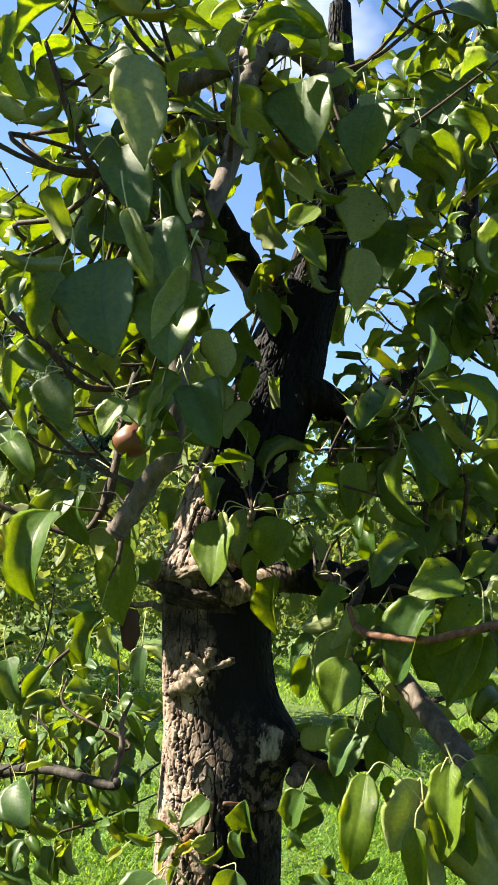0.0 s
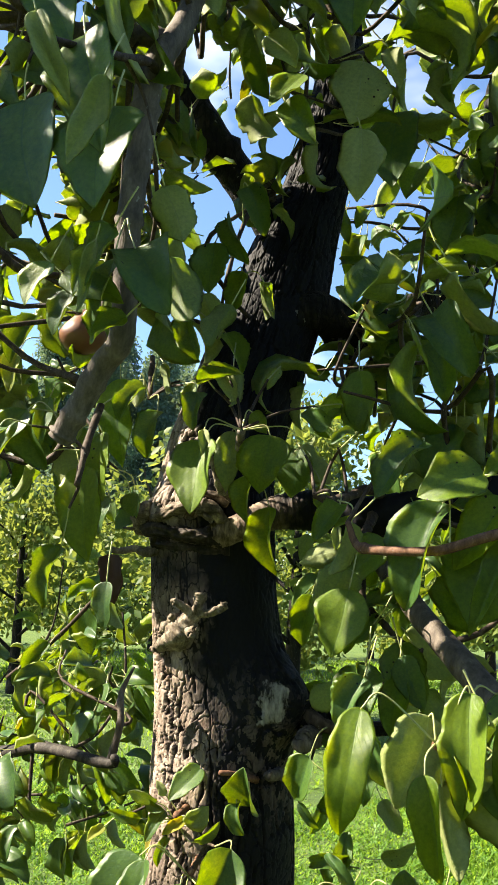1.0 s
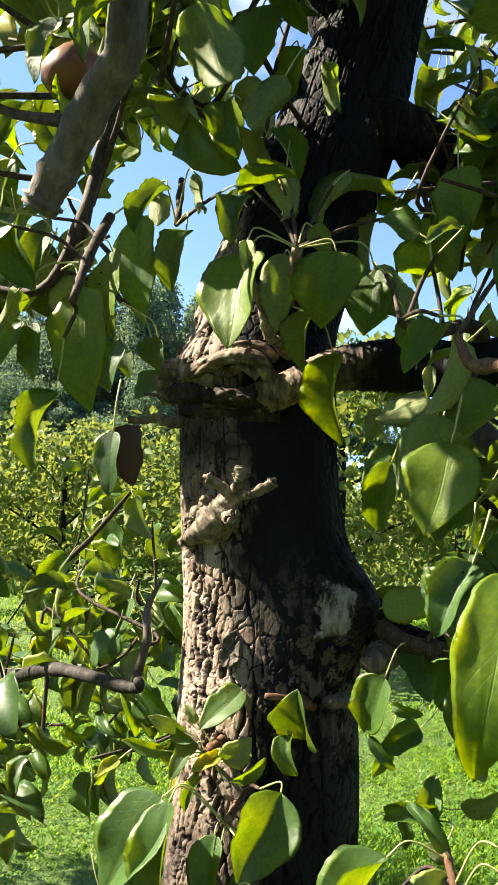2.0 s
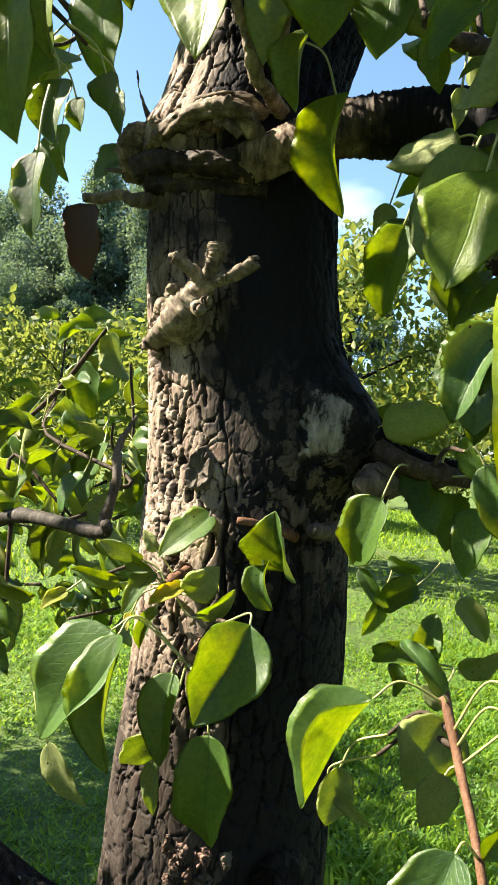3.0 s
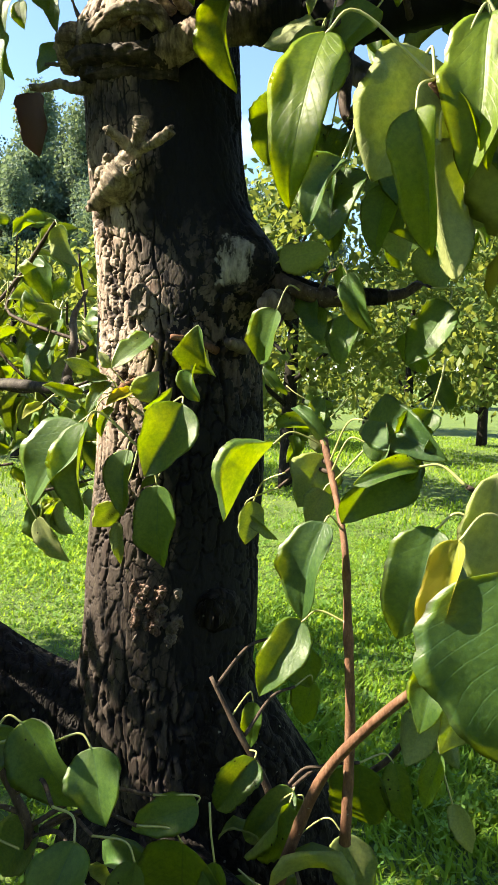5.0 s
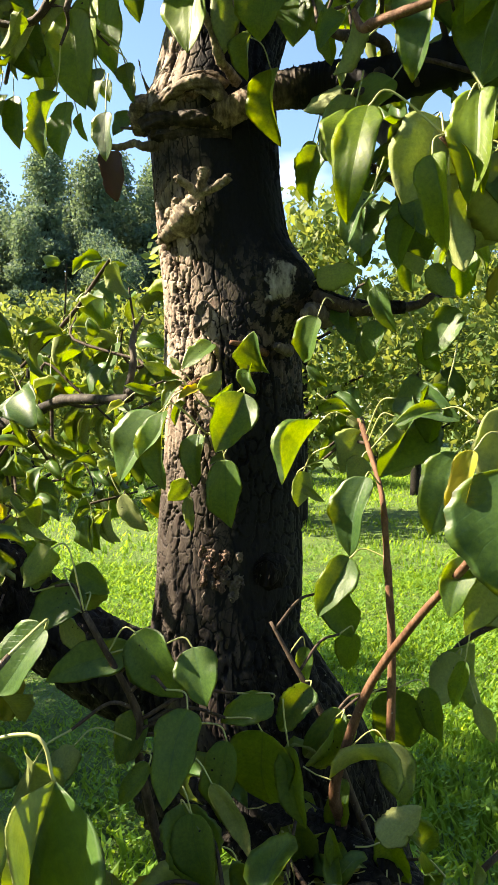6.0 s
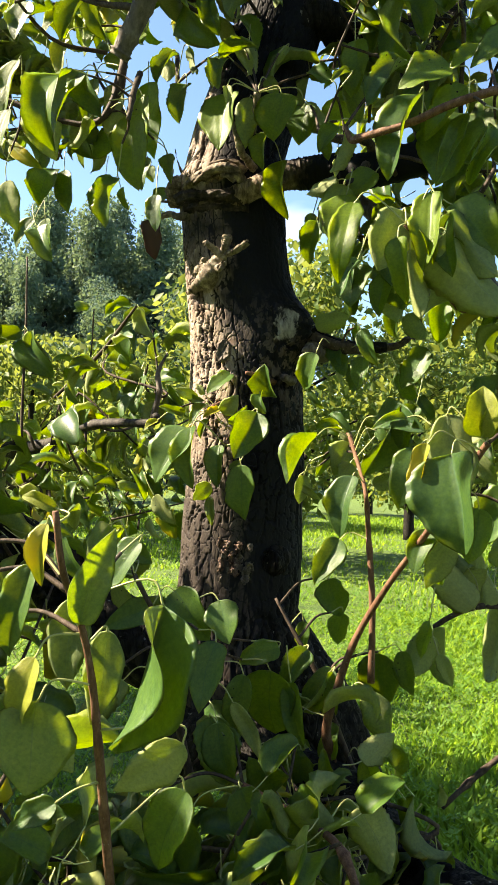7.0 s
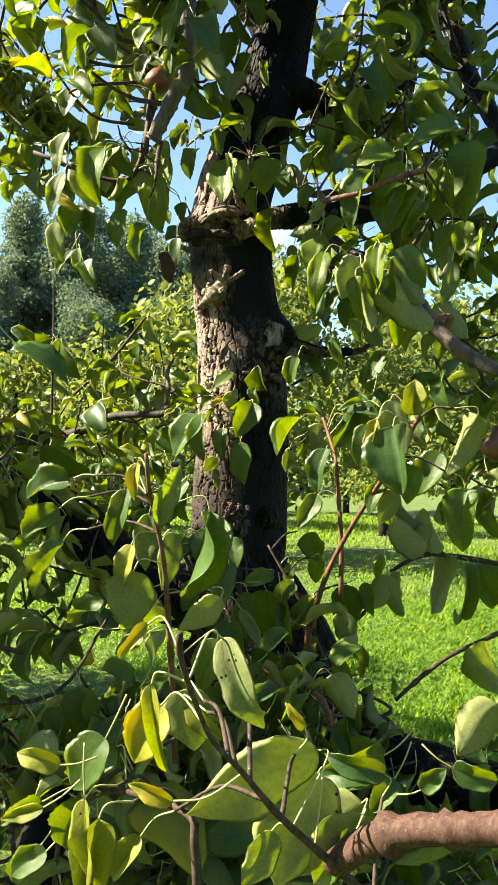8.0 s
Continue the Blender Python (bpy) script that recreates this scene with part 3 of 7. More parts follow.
# ---- leaves ----
def leaf_shape(seed, fold, bend, twist, width=0.7, rows=11, cols=6, wave=0.03, teeth=0.012, stalk=0.0, curl=None):
    """A pear leaf of unit length along +y, upper side towards +z: two skins that meet at the rim.
    fold: degrees by which the left and the right half are raised; bend: degrees by which the tip curls down."""
    rng = np.random.RandomState(seed)
    s = np.linspace(0, 1, rows + 1)
    lo = np.sqrt(np.clip(1 - (np.clip(0.42 - s, 0, 1) / 0.42) ** 2.3, 0, 1))
    hi = 1 - (np.clip(s - 0.42, 0, 1) / 0.58) ** 1.7
    half = width * 0.5 * np.where(s < 0.42, lo, np.maximum(hi, 0.10 * (1 - s) / 0.1 * (s > 0.9)))
    half[0], half[-1] = 0.012, 0.004
    th = np.radians(bend) * (s - 0.4) * (0.6 + 0.8 * s)
    dy, dz = np.cos(th), -np.sin(th)
    ds = 1 / rows
    cy = np.concatenate([[0], np.cumsum((dy[:-1] + dy[1:]) / 2 * ds)])
    cz = np.concatenate([[0], np.cumsum((dz[:-1] + dz[1:]) / 2 * ds)])
    chord = math.hypot(cy[-1], cz[-1])
    ca, sa = cy[-1] / chord, cz[-1] / chord
    cy, cz = (cy * ca + cz * sa) / chord, (-cy * sa + cz * ca) / chord
    ny, nz = -np.gradient(cz), np.gradient(cy)
    nn = np.hypot(ny, nz)
    ny, nz = ny / nn, nz / nn
    q = np.linspace(-1, 1, cols + 1)
    ph = rng.rand(6) * 6.28
    bites = [(rng.rand() * 0.8 + 0.1, rng.choice((-1, 1)), 0.05 + 0.12 * rng.rand()) for _ in range(2)]
    roll = np.radians(rng.uniform(10, 60, 2) if curl is None else curl)
    if curl is not None:
        bites = [(p, q, 0.35 * r) for p, q, r in bites]
    # uneven, slightly nibbled margins
    worn = np.convolve(rng.randn(2 * rows + 8), (0.25, 0.5, 0.25), "same") * (0.0 if curl is None else 0.03)
    verts, uvs = [], []
    for skin in (1, -1):
        for i in range(rows + 1):
            env = math.sin(math.pi * min(1, s[i] * 0.9 + 0.06))
            for j in range(cols + 1):
                rim = j in (0, cols) or i in (0, rows)
                if skin < 0 and rim:
                    continue
                right = q[j] > 0
                f0 = np.radians(fold[1] if right else fold[0]) * (0.5 + 0.5 * env) + np.radians(9 if curl is None else 5) * math.sin(ph[2] + 4 * s[i] + (2 if right else 0))
                edge = 1 + 0.05 * math.sin(ph[3] + 13 * s[i] + (3 if right else 0)) + teeth * 6 * (0.5 if i % 2 else -0.5) * (j in (0, cols))
                edge += worn[i + (rows + 4 if right else 0)] if abs(q[j]) > 0.8 else 0
                for at_, side_, deep in bites:
                    if side_ == (1 if right else -1):
                        edge -= deep * math.exp(-((s[i] - at_) / 0.07) ** 2) * (stalk == 0)
                w = half[i] * abs(q[j]) * edge
                # the outer part of each half rolls further up
                inner_w, outer_w = min(w, 0.55 * half[i]), max(0.0, w - 0.55 * half[i])
                f1 = f0 + roll[1 if right else 0] * env
                x = inner_w * math.cos(f0) + outer_w * math.cos(f1)
                lift = inner_w * math.sin(f0) + outer_w * math.sin(f1)
                x *= 1 if right else -1
                lift += wave * q[j] ** 2 * (math.sin(ph[0] + 8 * s[i] + (2 if right else 0)) + 0.5 * math.sin(ph[4] + 17 * s[i])) * env
                lift += skin * 0.003 - (0.008 if j == cols // 2 and not rim else 0)
                tw = np.radians(twist) * (s[i] - 0.5)
                x, lift = x * math.cos(tw) - lift * math.sin(tw), x * math.sin(tw) + lift * math.cos(tw)
                x += 0.04 * math.sin(ph[1] + 2.4 * s[i]) * math.sin(math.pi * s[i])
                verts.append((x, cy[i] + ny[i] * lift, cz[i] + nz[i] * lift))
                uvs.append((0.5 + 0.5 * q[j], s[i]))
    nt_ = (rows + 1) * (cols + 1)
    inner = {}
    k = nt_
    for i in range(rows + 1):
        for j in range(cols + 1):
            if j in (0, cols) or i in (0, rows):
                inner[i, j] = i * (cols + 1) + j
            else:
                inner[i, j] = k
                k += 1
    faces, slots = [], []
    for i in range(rows):
        for j in range(cols):
            a = i * (cols + 1) + j
            faces.append((a, a + 1, a + cols + 2, a + cols + 1))
            slots.append(0)
    for i in range(rows):
        for j in range(cols):
            faces.append((inner[i, j], inner[i + 1, j], inner[i + 1, j + 1], inner[i, j + 1]))
            slots.append(1)
    if stalk:
        base = len(verts)
        for i, (y, z, r) in enumerate(((0.02, 0.0, 0.012), (-stalk * 0.5, 0.05 * stalk, 0.010), (-stalk, 0.2 * stalk, 0.013))):
            for a in range(4):
                verts.append((r * math.cos(a * 1.571), y, z + r * math.sin(a * 1.571)))
                uvs.append((0.5, 0.0))
        for i in range(2):
            for a in range(4):
                faces.append((base + i * 4 + a, base + i * 4 + (a + 1) % 4, base + i * 4 + 4 + (a + 1) % 4, base + i * 4 + 4 + a))
                slots.append(2)
        # the stalk belongs to the leaf's own island
        faces.append((0, base, base + 1))
        slots.append(2)
    return verts, faces, slots, uvs


#        folds bend twist width
KINDS = {"flat": ((4, 14), 30, 8, 0.72), "cup": ((22, 38), 50, 12, 0.76), "fold": ((10, 78), 55, 14, 0.74), "curl": ((45, 25), 150, 30, 0.7),
         "hook": ((30, 60), 190, 35, 0.6), "arch": ((30, 10), 110, -15, 0.66), "twist": ((20, 40), 60, 80, 0.7), "round": ((6, 24), 40, -10, 0.86), "roll": ((62, 85), 70, 25, 0.7), "blade": ((50, 80), 105, 20, 0.46)}
LEAVES = {}
for n_, (kind_, (f_, b_, t_, w_)) in enumerate(KINDS.items()):
    for v_ in range(4):
        vs_, fs_, ss_, us_ = leaf_shape(n_ * 11 + v_ + 1, f_ if v_ % 2 == 0 else f_[::-1], b_ * (1 - 0.12 * v_), t_ * (1 - 0.7 * v_), w_, rows=20, cols=10, wave=0.035 + 0.01 * v_)
        LEAVES[kind_, v_] = mesh_of("leaf", vs_, fs_, [LEAF_TOP, LEAF_UNDER], ss_, us_)
FOLIAGE = [leaf_shape(50 + k, f, b, t, w, rows=8, cols=6, wave=0.05, stalk=0.45) for k, (f, b, t, w) in enumerate(list(KINDS.values())[:9] + [((14, 30), 60, 20, 0.74), ((5, 30), 80, -25, 0.76), ((30, 12), 100, 30, 0.74), ((40, 20), 40, -40, 0.7)])]


def joined_leaves(name, places, mats, templates):
    """One mesh of many leaves: places is a list of (4x4 pose, template number)."""
    V, Fq, M, U, n0 = [], [], [], [], 0
    tv = [np.array(t[0]) for t in templates]
    for m, k in places:
        a = np.array(m)
        V.append(tv[k] @ a[:3, :3].T + a[:3, 3])
        Fq += [tuple(i + n0 for i in f) for f in templates[k][1]]
        M += templates[k][2]
        U += templates[k][3]
        n0 += len(tv[k])
    return mesh_of(name, np.concatenate(V), Fq, mats, M, U)


def leaf_pose(base, tip, face, turn=0.0):
    """Blade from base to tip, its upper side turned towards the vector face, then by turn degrees round its own length."""
    b, t = Vector(base), Vector(tip)
    y = t - b
    size = y.length
    y.normalize()
    z = Vector(face) - y * Vector(face).dot(y)
    if z.length < 1e-4:
        z = Vector((0.3, -1, 0.2)) - y * Vector((0.3, -1, 0.2)).dot(y)
    z.normalize()
    z = Matrix.Rotation(radians(turn), 3, y) @ z
    x = y.cross(z)
    r = Matrix((x, y, z)).transposed().to_4x4()
    return Matrix.Translation(b) @ r @ Matrix.Scale(size, 4)


# ---- ground ----
GROUND = empty("ground", (0, 0, 0), "sunlit green orchard meadow with mown grass and clover", "meadow", kind="structure")


def ground_sheet():
    xs = np.concatenate([-np.geomspace(400, 6, 14), np.linspace(-5, 5, 41), np.geomspace(6, 400, 14)])
    ys = np.concatenate([-np.geomspace(60, 4, 8), np.linspace(-3, 12, 61), np.geomspace(13, 700, 16)])
    X, Yg = np.meshgrid(xs, ys, indexing="ij")
    Z = 0.03 * np.sin(X * 1.3 + 0.4 * Yg) * np.cos(Yg * 0.9) + 0.012 * np.sin(X * 4.1) * np.sin(Yg * 3.7)
    Z *= np.exp(-(X / 30) ** 2)
    m, n = len(xs), len(ys)
    faces = [(i * n + j, (i + 1) * n + j, (i + 1) * n + j + 1, i * n + j + 1) for i in range(m - 1) for j in range(n - 1)]
    return mesh_of("turf", np.stack([X, Yg, Z], -1).reshape(-1, 3), faces, [SOIL])


part("turf", ground_sheet(), GROUND)


def grass_mesh(count, lo, hi, height, seed, mat):
    rng = np.random.RandomState(seed)
    # spread over a wedge ahead of the path, thinning out with distance
    d = np.sqrt(rng.rand(count) * (hi ** 2 - lo ** 2) + lo ** 2)
    a = radians(8) + (rng.rand(count) - 0.5) * radians(58)
    x, y = 0.15 - d * np.sin(a), -0.3 + d * np.cos(a)
    clump = 0.55 + 0.45 * np.sin(x * 3.1 + 1.7 * np.sin(y * 2.3)) * np.sin(y * 2.7 + x)
    h = height * (0.45 + 0.8 * rng.rand(count)) * (0.6 + 0.6 * clump)
    w = h * 0.055 + 0.0012 * (1 + d * 0.25)
    az = rng.rand(count) * 6.28
    ln = h * (0.2 + 0.7 * rng.rand(count))
    dx, dy = np.cos(az), np.sin(az)
    px, py = -dy * w, dx * w
    z0 = np.full(count, -0.03)
    rows = []
    for s, k in ((0, 1.0), (0.5, 0.8), (1.0, 0.0)):
        bx, by, bz = x + dx * ln * s * s, y + dy * ln * s * s, z0 + h * (s - 0.25 * s * s)
        rows.append(np.stack([bx + px * k, by + py * k, bz], 1))
        if k:
            rows.append(np.stack([bx - px * k, by - py * k, bz], 1))
    V = np.stack(rows, 1).reshape(-1, 3)
    b = np.arange(count)[:, None] * 5
    quads = b + np.array([[0, 1, 3, 2]])
    tris = b + np.array([[2, 3, 4]])
    return mesh_of("grass", V, [tuple(q) for q in quads] + [tuple(t) for t in tris], [mat])


part("grass", grass_mesh(90000, 1.6, 7.0, 0.085, 5, GRASS), GROUND)
part("grass", grass_mesh(50000, 6.0, 20.0, 0.12, 6, GRASS), GROUND)


def clover_mesh(count, seed):
    rng = np.random.RandomState(seed)
    V, Fq = [], []
    for _ in range(count):
        d = math.sqrt(rng.rand() * 60 + 3)
        a = radians(8) + (rng.rand() - 0.5) * radians(52)
        cx, cy = 0.15 - d * math.sin(a), -0.3 + d * math.cos(a)
        for _ in range(rng.randint(3, 8)):
            x, y, z = cx + rng.randn() * 0.07, cy + rng.randn() * 0.07, 0.03 + rng.rand() * 0.05
            r, t0 = 0.010 + 0.012 * rng.rand(), rng.rand() * 6.28
            tilt = rng.randn(2) * 0.4
            for k in range(3):
                t = t0 + k * 2.094
                n0 = len(V)
                for dr, dt in ((0, 0), (0.75, -0.45), (1.1, 0), (0.75, 0.45)):
                    ox, oy = r * dr * math.cos(t + dt), r * dr * math.sin(t + dt)
                    V.append((x + ox, y + oy, z + ox * tilt[0] + oy * tilt[1] + (0.25 * r if dr > 1 else 0)))
                Fq.append((n0, n0 + 1, n0 + 2, n0 + 3))
    return mesh_of("clover", V, Fq, [CLOVER])


part("clover", clover_mesh(2600, 8), GROUND)


# ---- trees behind ----
def crown_leaves(blobs, count, size, seed, mat, long=1.6):
    """Many small bent leaf clumps scattered in and on rough ellipsoids (x, y, z, rx, ry, rz)."""
    rng = np.random.RandomState(seed)
    V, Fq = [], []
    vol = np.array([b[3] * b[4] * b[5] for b in blobs]) ** 0.7
    pick = rng.choice(len(blobs), count, p=vol / vol.sum())
    for k in pick:
        bx, by, bz, rx, ry, rz = blobs[k]
        d = rng.randn(3)
        d /= np.linalg.norm(d)
        d *= rng.rand() ** 0.4 * (0.8 + 0.35 * rng.rand())
        c = np.array((bx + d[0] * rx, by + d[1] * ry, bz + d[2] * rz))
        u = rng.randn(3)
        u[2] -= 0.5
        u /= np.linalg.norm(u)
        w = np.cross(u, rng.randn(3))
        w /= np.linalg.norm(w)
        s = size * (0.6 + 0.8 * rng.rand())
        n = np.cross(u, w)
        n0 = len(V)
        V += [c, c + u * s * long * 0.5 + w * s * 0.45 + n * s * 0.12, c + u * s * long, c + u * s * long * 0.5 - w * s * 0.45 + n * s * 0.12]
        Fq += [(n0, n0 + 1, n0 + 2), (n0, n0 + 2, n0 + 3)]
    return mesh_of("crown", V, Fq, [mat])


def standing_tree(name, x, y, h, spread, seed, foliage, leaf, count, label, category, low=0.3, narrow=False):
    rng = np.random.RandomState(seed)
    t = empty(name, (x, y, 0), label, category, "rows of orchard trees" if name == "orchard_tree" else "trees at the edge of the meadow")
    r0 = 0.012 * h + 0.03
    lean = rng.randn(2) * 0.03 * h
    part("trunk", tube_mesh("trunk", [(0, 0, -0.1, r0 * 1.4), (lean[0] * 0.3, lean[1] * 0.3, h * 0.3, r0), (lean[0], lean[1], h * 0.65, r0 * 0.6), (lean[0] * 1.3, lean[1] * 1.2, h * 0.97, r0 * 0.12)], BARK_DARK, 9, 5, 0.12, seed=seed), t)
    blobs = []
    limbs = 9 if not narrow else 12
    for k in range(limbs):
        f = (k + 0.5) / limbs
        z0 = h * (low + (0.9 - low) * f * 0.85)
        a = k * 2.4 + rng.rand()
        reach = spread * ((1 - f) ** 0.8 if narrow else math.sin(math.pi * (0.2 + 0.72 * f)) ** 0.7) * (0.7 + 0.5 * rng.rand())
        ex, ey, ez = lean[0] * f + reach * math.cos(a), lean[1] * f + reach * math.sin(a), z0 + reach * (0.5 if not narrow else 0.1)
        part("limb", tube_mesh("limb", [(lean[0] * f, lean[1] * f, z0, r0 * 0.5 * (1 - 0.6 * f)), (ex * 0.5, ey * 0.5, (z0 + ez) / 2 + 0.05 * h * rng.rand(), r0 * 0.3 * (1 - 0.6 * f)), (ex, ey, ez, r0 * 0.1)], BARK_DARK, 6, 4, 0.1, seed=seed + k), t)
        for g in (0.55, 1.0):
            s = spread * (0.30 + 0.2 * rng.rand()) * (1 if not narrow else 0.75)
            blobs.append((ex * g, ey * g, z0 + (ez - z0) * g + 0.1 * s, s, s, s * (0.75 if not narrow else 0.55)))
    blobs.append((lean[0], lean[1], h * 0.9, spread * 0.3, spread * 0.3, h * 0.12))
    part("crown", crown_leaves(blobs, count, leaf, seed + 9, foliage), t)
    return t


ORCH = [standing_tree("orchard_tree", 2.6, 8.2, 3.9, 1.6, 21, ORCHARD, 0.07, 7500, "orchard tree with sparse yellow-green leaves in the meadow", "tree", 0.12),
        standing_tree("orchard_tree", -4.6, 10.5, 3.0, 1.7, 22, ORCHARD, 0.075, 7500, "orchard tree with yellow-green leaves and a short trunk", "tree", 0.06)]
# the last seven are unseen, added beside and behind the path to block light
for k_, (x_, y_, s_, a_) in enumerate(((-0.65, 9.5, 1.05, 40), (4.2, 10.0, 1.05, 100), (1.0, 13.5, 0.95, 200), (-6.6, 13.5, 1.05, 260), (5.2, 15.0, 1.1, 310), (-2.6, 15.5, 0.9, 20), (2.8, 17.0, 1.1, 140), (-9.0, 17.0, 1.1, 80), (-5.0, 19.0, 1.0, 180), (0.4, 21.0, 1.1, 230), (6.6, 21.0, 1.2, 30), (-8.6, 23.0, 1.2, 130), (-3.7, 2.9, 0.95, 75), (-4.8, -2.6, 0.9, 200), (0.6, -3.4, 1.05, 60), (3.6, -2.6, 1.0, 150), (-2.6, -4.6, 1.0, 220), (4.4, 2.4, 1.0, 10), (1.4, -7.5, 1.1, 270))):
    o_ = copy_thing(ORCH[k_ % 2], pose(x_, y_, 0, 0, 0, a_))
    o_.scale = (s_, s_, s_)
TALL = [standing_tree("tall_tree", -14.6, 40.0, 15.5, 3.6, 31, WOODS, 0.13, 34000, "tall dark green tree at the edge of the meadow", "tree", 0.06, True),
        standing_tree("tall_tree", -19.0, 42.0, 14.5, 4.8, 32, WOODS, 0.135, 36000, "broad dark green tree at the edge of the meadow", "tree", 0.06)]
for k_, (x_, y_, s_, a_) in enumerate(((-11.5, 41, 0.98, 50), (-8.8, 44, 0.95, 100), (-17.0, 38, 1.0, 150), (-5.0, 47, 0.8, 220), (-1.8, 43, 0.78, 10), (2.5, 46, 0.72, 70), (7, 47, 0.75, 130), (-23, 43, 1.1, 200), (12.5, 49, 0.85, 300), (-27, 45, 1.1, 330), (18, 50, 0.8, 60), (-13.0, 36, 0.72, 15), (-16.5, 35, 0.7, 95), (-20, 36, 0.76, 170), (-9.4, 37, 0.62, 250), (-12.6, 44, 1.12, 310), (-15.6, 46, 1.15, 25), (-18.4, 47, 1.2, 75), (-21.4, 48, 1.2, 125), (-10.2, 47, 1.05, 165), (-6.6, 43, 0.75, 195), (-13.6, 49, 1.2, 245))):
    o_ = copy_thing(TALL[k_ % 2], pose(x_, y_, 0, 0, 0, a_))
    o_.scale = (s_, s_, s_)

# ---- the old pear tree ----
PEAR = empty("pear_tree", (0, 0, 0), "old pear tree with cracked dark bark and glossy green leaves", "tree")
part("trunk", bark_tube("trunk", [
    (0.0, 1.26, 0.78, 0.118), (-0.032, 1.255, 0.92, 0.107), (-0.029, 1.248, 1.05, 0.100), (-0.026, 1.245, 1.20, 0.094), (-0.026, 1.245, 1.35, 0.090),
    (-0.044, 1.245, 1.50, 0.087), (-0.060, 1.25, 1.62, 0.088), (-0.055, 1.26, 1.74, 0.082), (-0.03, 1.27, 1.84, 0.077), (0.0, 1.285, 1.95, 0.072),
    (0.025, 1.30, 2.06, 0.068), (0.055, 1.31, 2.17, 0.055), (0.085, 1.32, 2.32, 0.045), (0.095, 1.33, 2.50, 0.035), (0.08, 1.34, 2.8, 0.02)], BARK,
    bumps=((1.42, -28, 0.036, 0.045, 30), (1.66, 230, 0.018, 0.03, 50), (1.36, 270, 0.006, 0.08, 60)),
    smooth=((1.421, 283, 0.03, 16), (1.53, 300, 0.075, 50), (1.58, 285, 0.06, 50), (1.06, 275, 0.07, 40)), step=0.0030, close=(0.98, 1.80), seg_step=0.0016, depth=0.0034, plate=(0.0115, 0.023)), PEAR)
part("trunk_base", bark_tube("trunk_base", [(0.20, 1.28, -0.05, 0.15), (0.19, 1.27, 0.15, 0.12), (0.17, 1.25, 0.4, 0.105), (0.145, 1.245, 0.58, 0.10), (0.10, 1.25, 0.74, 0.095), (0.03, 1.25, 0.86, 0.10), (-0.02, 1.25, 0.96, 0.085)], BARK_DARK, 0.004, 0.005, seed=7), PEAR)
BOUGHS = []


def limb(points, mat, seg=14, per=8, rough=0.10, knots=6, seed=1, name="limb", label=""):
    BOUGHS.append(spline(points, 6))
    return part(name, tube_mesh(name, points, mat, seg, per, rough, knots, seed), PEAR, label)


low_left = [(0.03, 1.25, 0.83, 0.085), (-0.06, 1.25, 0.885, 0.08), (-0.13, 1.24, 0.893, 0.07), (-0.19, 1.23, 0.91, 0.062), (-0.30, 1.22, 0.98, 0.056), (-0.42, 1.21, 1.07, 0.052), (-0.70, 1.25, 1.17, 0.048), (-1.0, 1.3, 1.4, 0.04), (-1.2, 1.3, 1.9, 0.03)]
BOUGHS.append(spline(low_left, 6))
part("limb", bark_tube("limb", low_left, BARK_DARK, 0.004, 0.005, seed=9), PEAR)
collar_right = [(-0.055, 1.20, 1.628, 0.024), (-0.038, 1.168, 1.632, 0.019), (-0.018, 1.156, 1.638, 0.0165), (0.008, 1.158, 1.650, 0.018), (0.036, 1.170, 1.664, 0.022), (0.075, 1.175, 1.670, 0.026), (0.111, 1.170, 1.669, 0.028), (0.167, 1.15, 1.662, 0.026), (0.30, 1.15, 1.70, 0.024), (0.55, 1.2, 1.85, 0.018), (0.8, 1.25, 2.2, 0.01)]
BOUGHS.append(spline(collar_right, 6))
part("limb", tube_mesh("limb", collar_right, WRINKLED, 56, 34, 0.05, 6, 12, rings=0.018), PEAR)
limb([(0.15, 1.22, 1.64, 0.013), (0.203, 1.12, 1.564, 0.013), (0.245, 1.02, 1.510, 0.0135), (0.299, 0.95, 1.444, 0.014), (0.36, 0.90, 1.36, 0.012), (0.45, 0.85, 1.30, 0.009)], BARK_LIMB, seed=3)
limb([(0.0, 1.27, 1.95, 0.04), (0.067, 1.27, 1.976, 0.032), (0.115, 1.30, 1.965, 0.030), (0.164, 1.35, 1.968, 0.027), (0.222, 1.45, 2.051, 0.024), (0.299, 1.52, 2.088, 0.029), (0.335, 1.55, 2.137, 0.017), (0.34, 1.56, 2.17, 0.009), (0.35, 1.6, 2.30, 0.004), (0.36, 1.6, 2.5, 0.002)], BARK_DARK, 16, 10, 0.16, 10, 4)
limb([(-0.012, 0.97, 2.43, 0.014), (-0.022, 0.955, 2.40, 0.017), (-0.030, 0.950, 2.375, 0.0185), (-0.034, 0.925, 2.32, 0.013), (-0.037, 0.910, 2.260, 0.0125), (-0.046, 0.870, 2.146, 0.0125), (-0.064, 0.832, 2.057, 0.0135), (-0.068, 0.830, 1.986, 0.012), (-0.073, 0.830, 1.905, 0.0115), (-0.072, 0.832, 1.842, 0.0115), (-0.075, 0.84, 1.786, 0.012), (-0.095, 0.85, 1.762, 0.0125), (-0.124, 0.86, 1.712, 0.012), (-0.135, 0.865, 1.695, 0.0125)], BARK_LIMB, 14, 10, 0.09, 14, 5)
limb([(-0.053, 0.860, 2.113, 0.011), (-0.085, 0.85, 2.115, 0.0095), (-0.108, 0.840, 2.111, 0.010), (-0.144, 0.820, 2.099, 0.009), (-0.165, 0.80, 2.10, 0.008)], BARK_LIMB, seed=6)
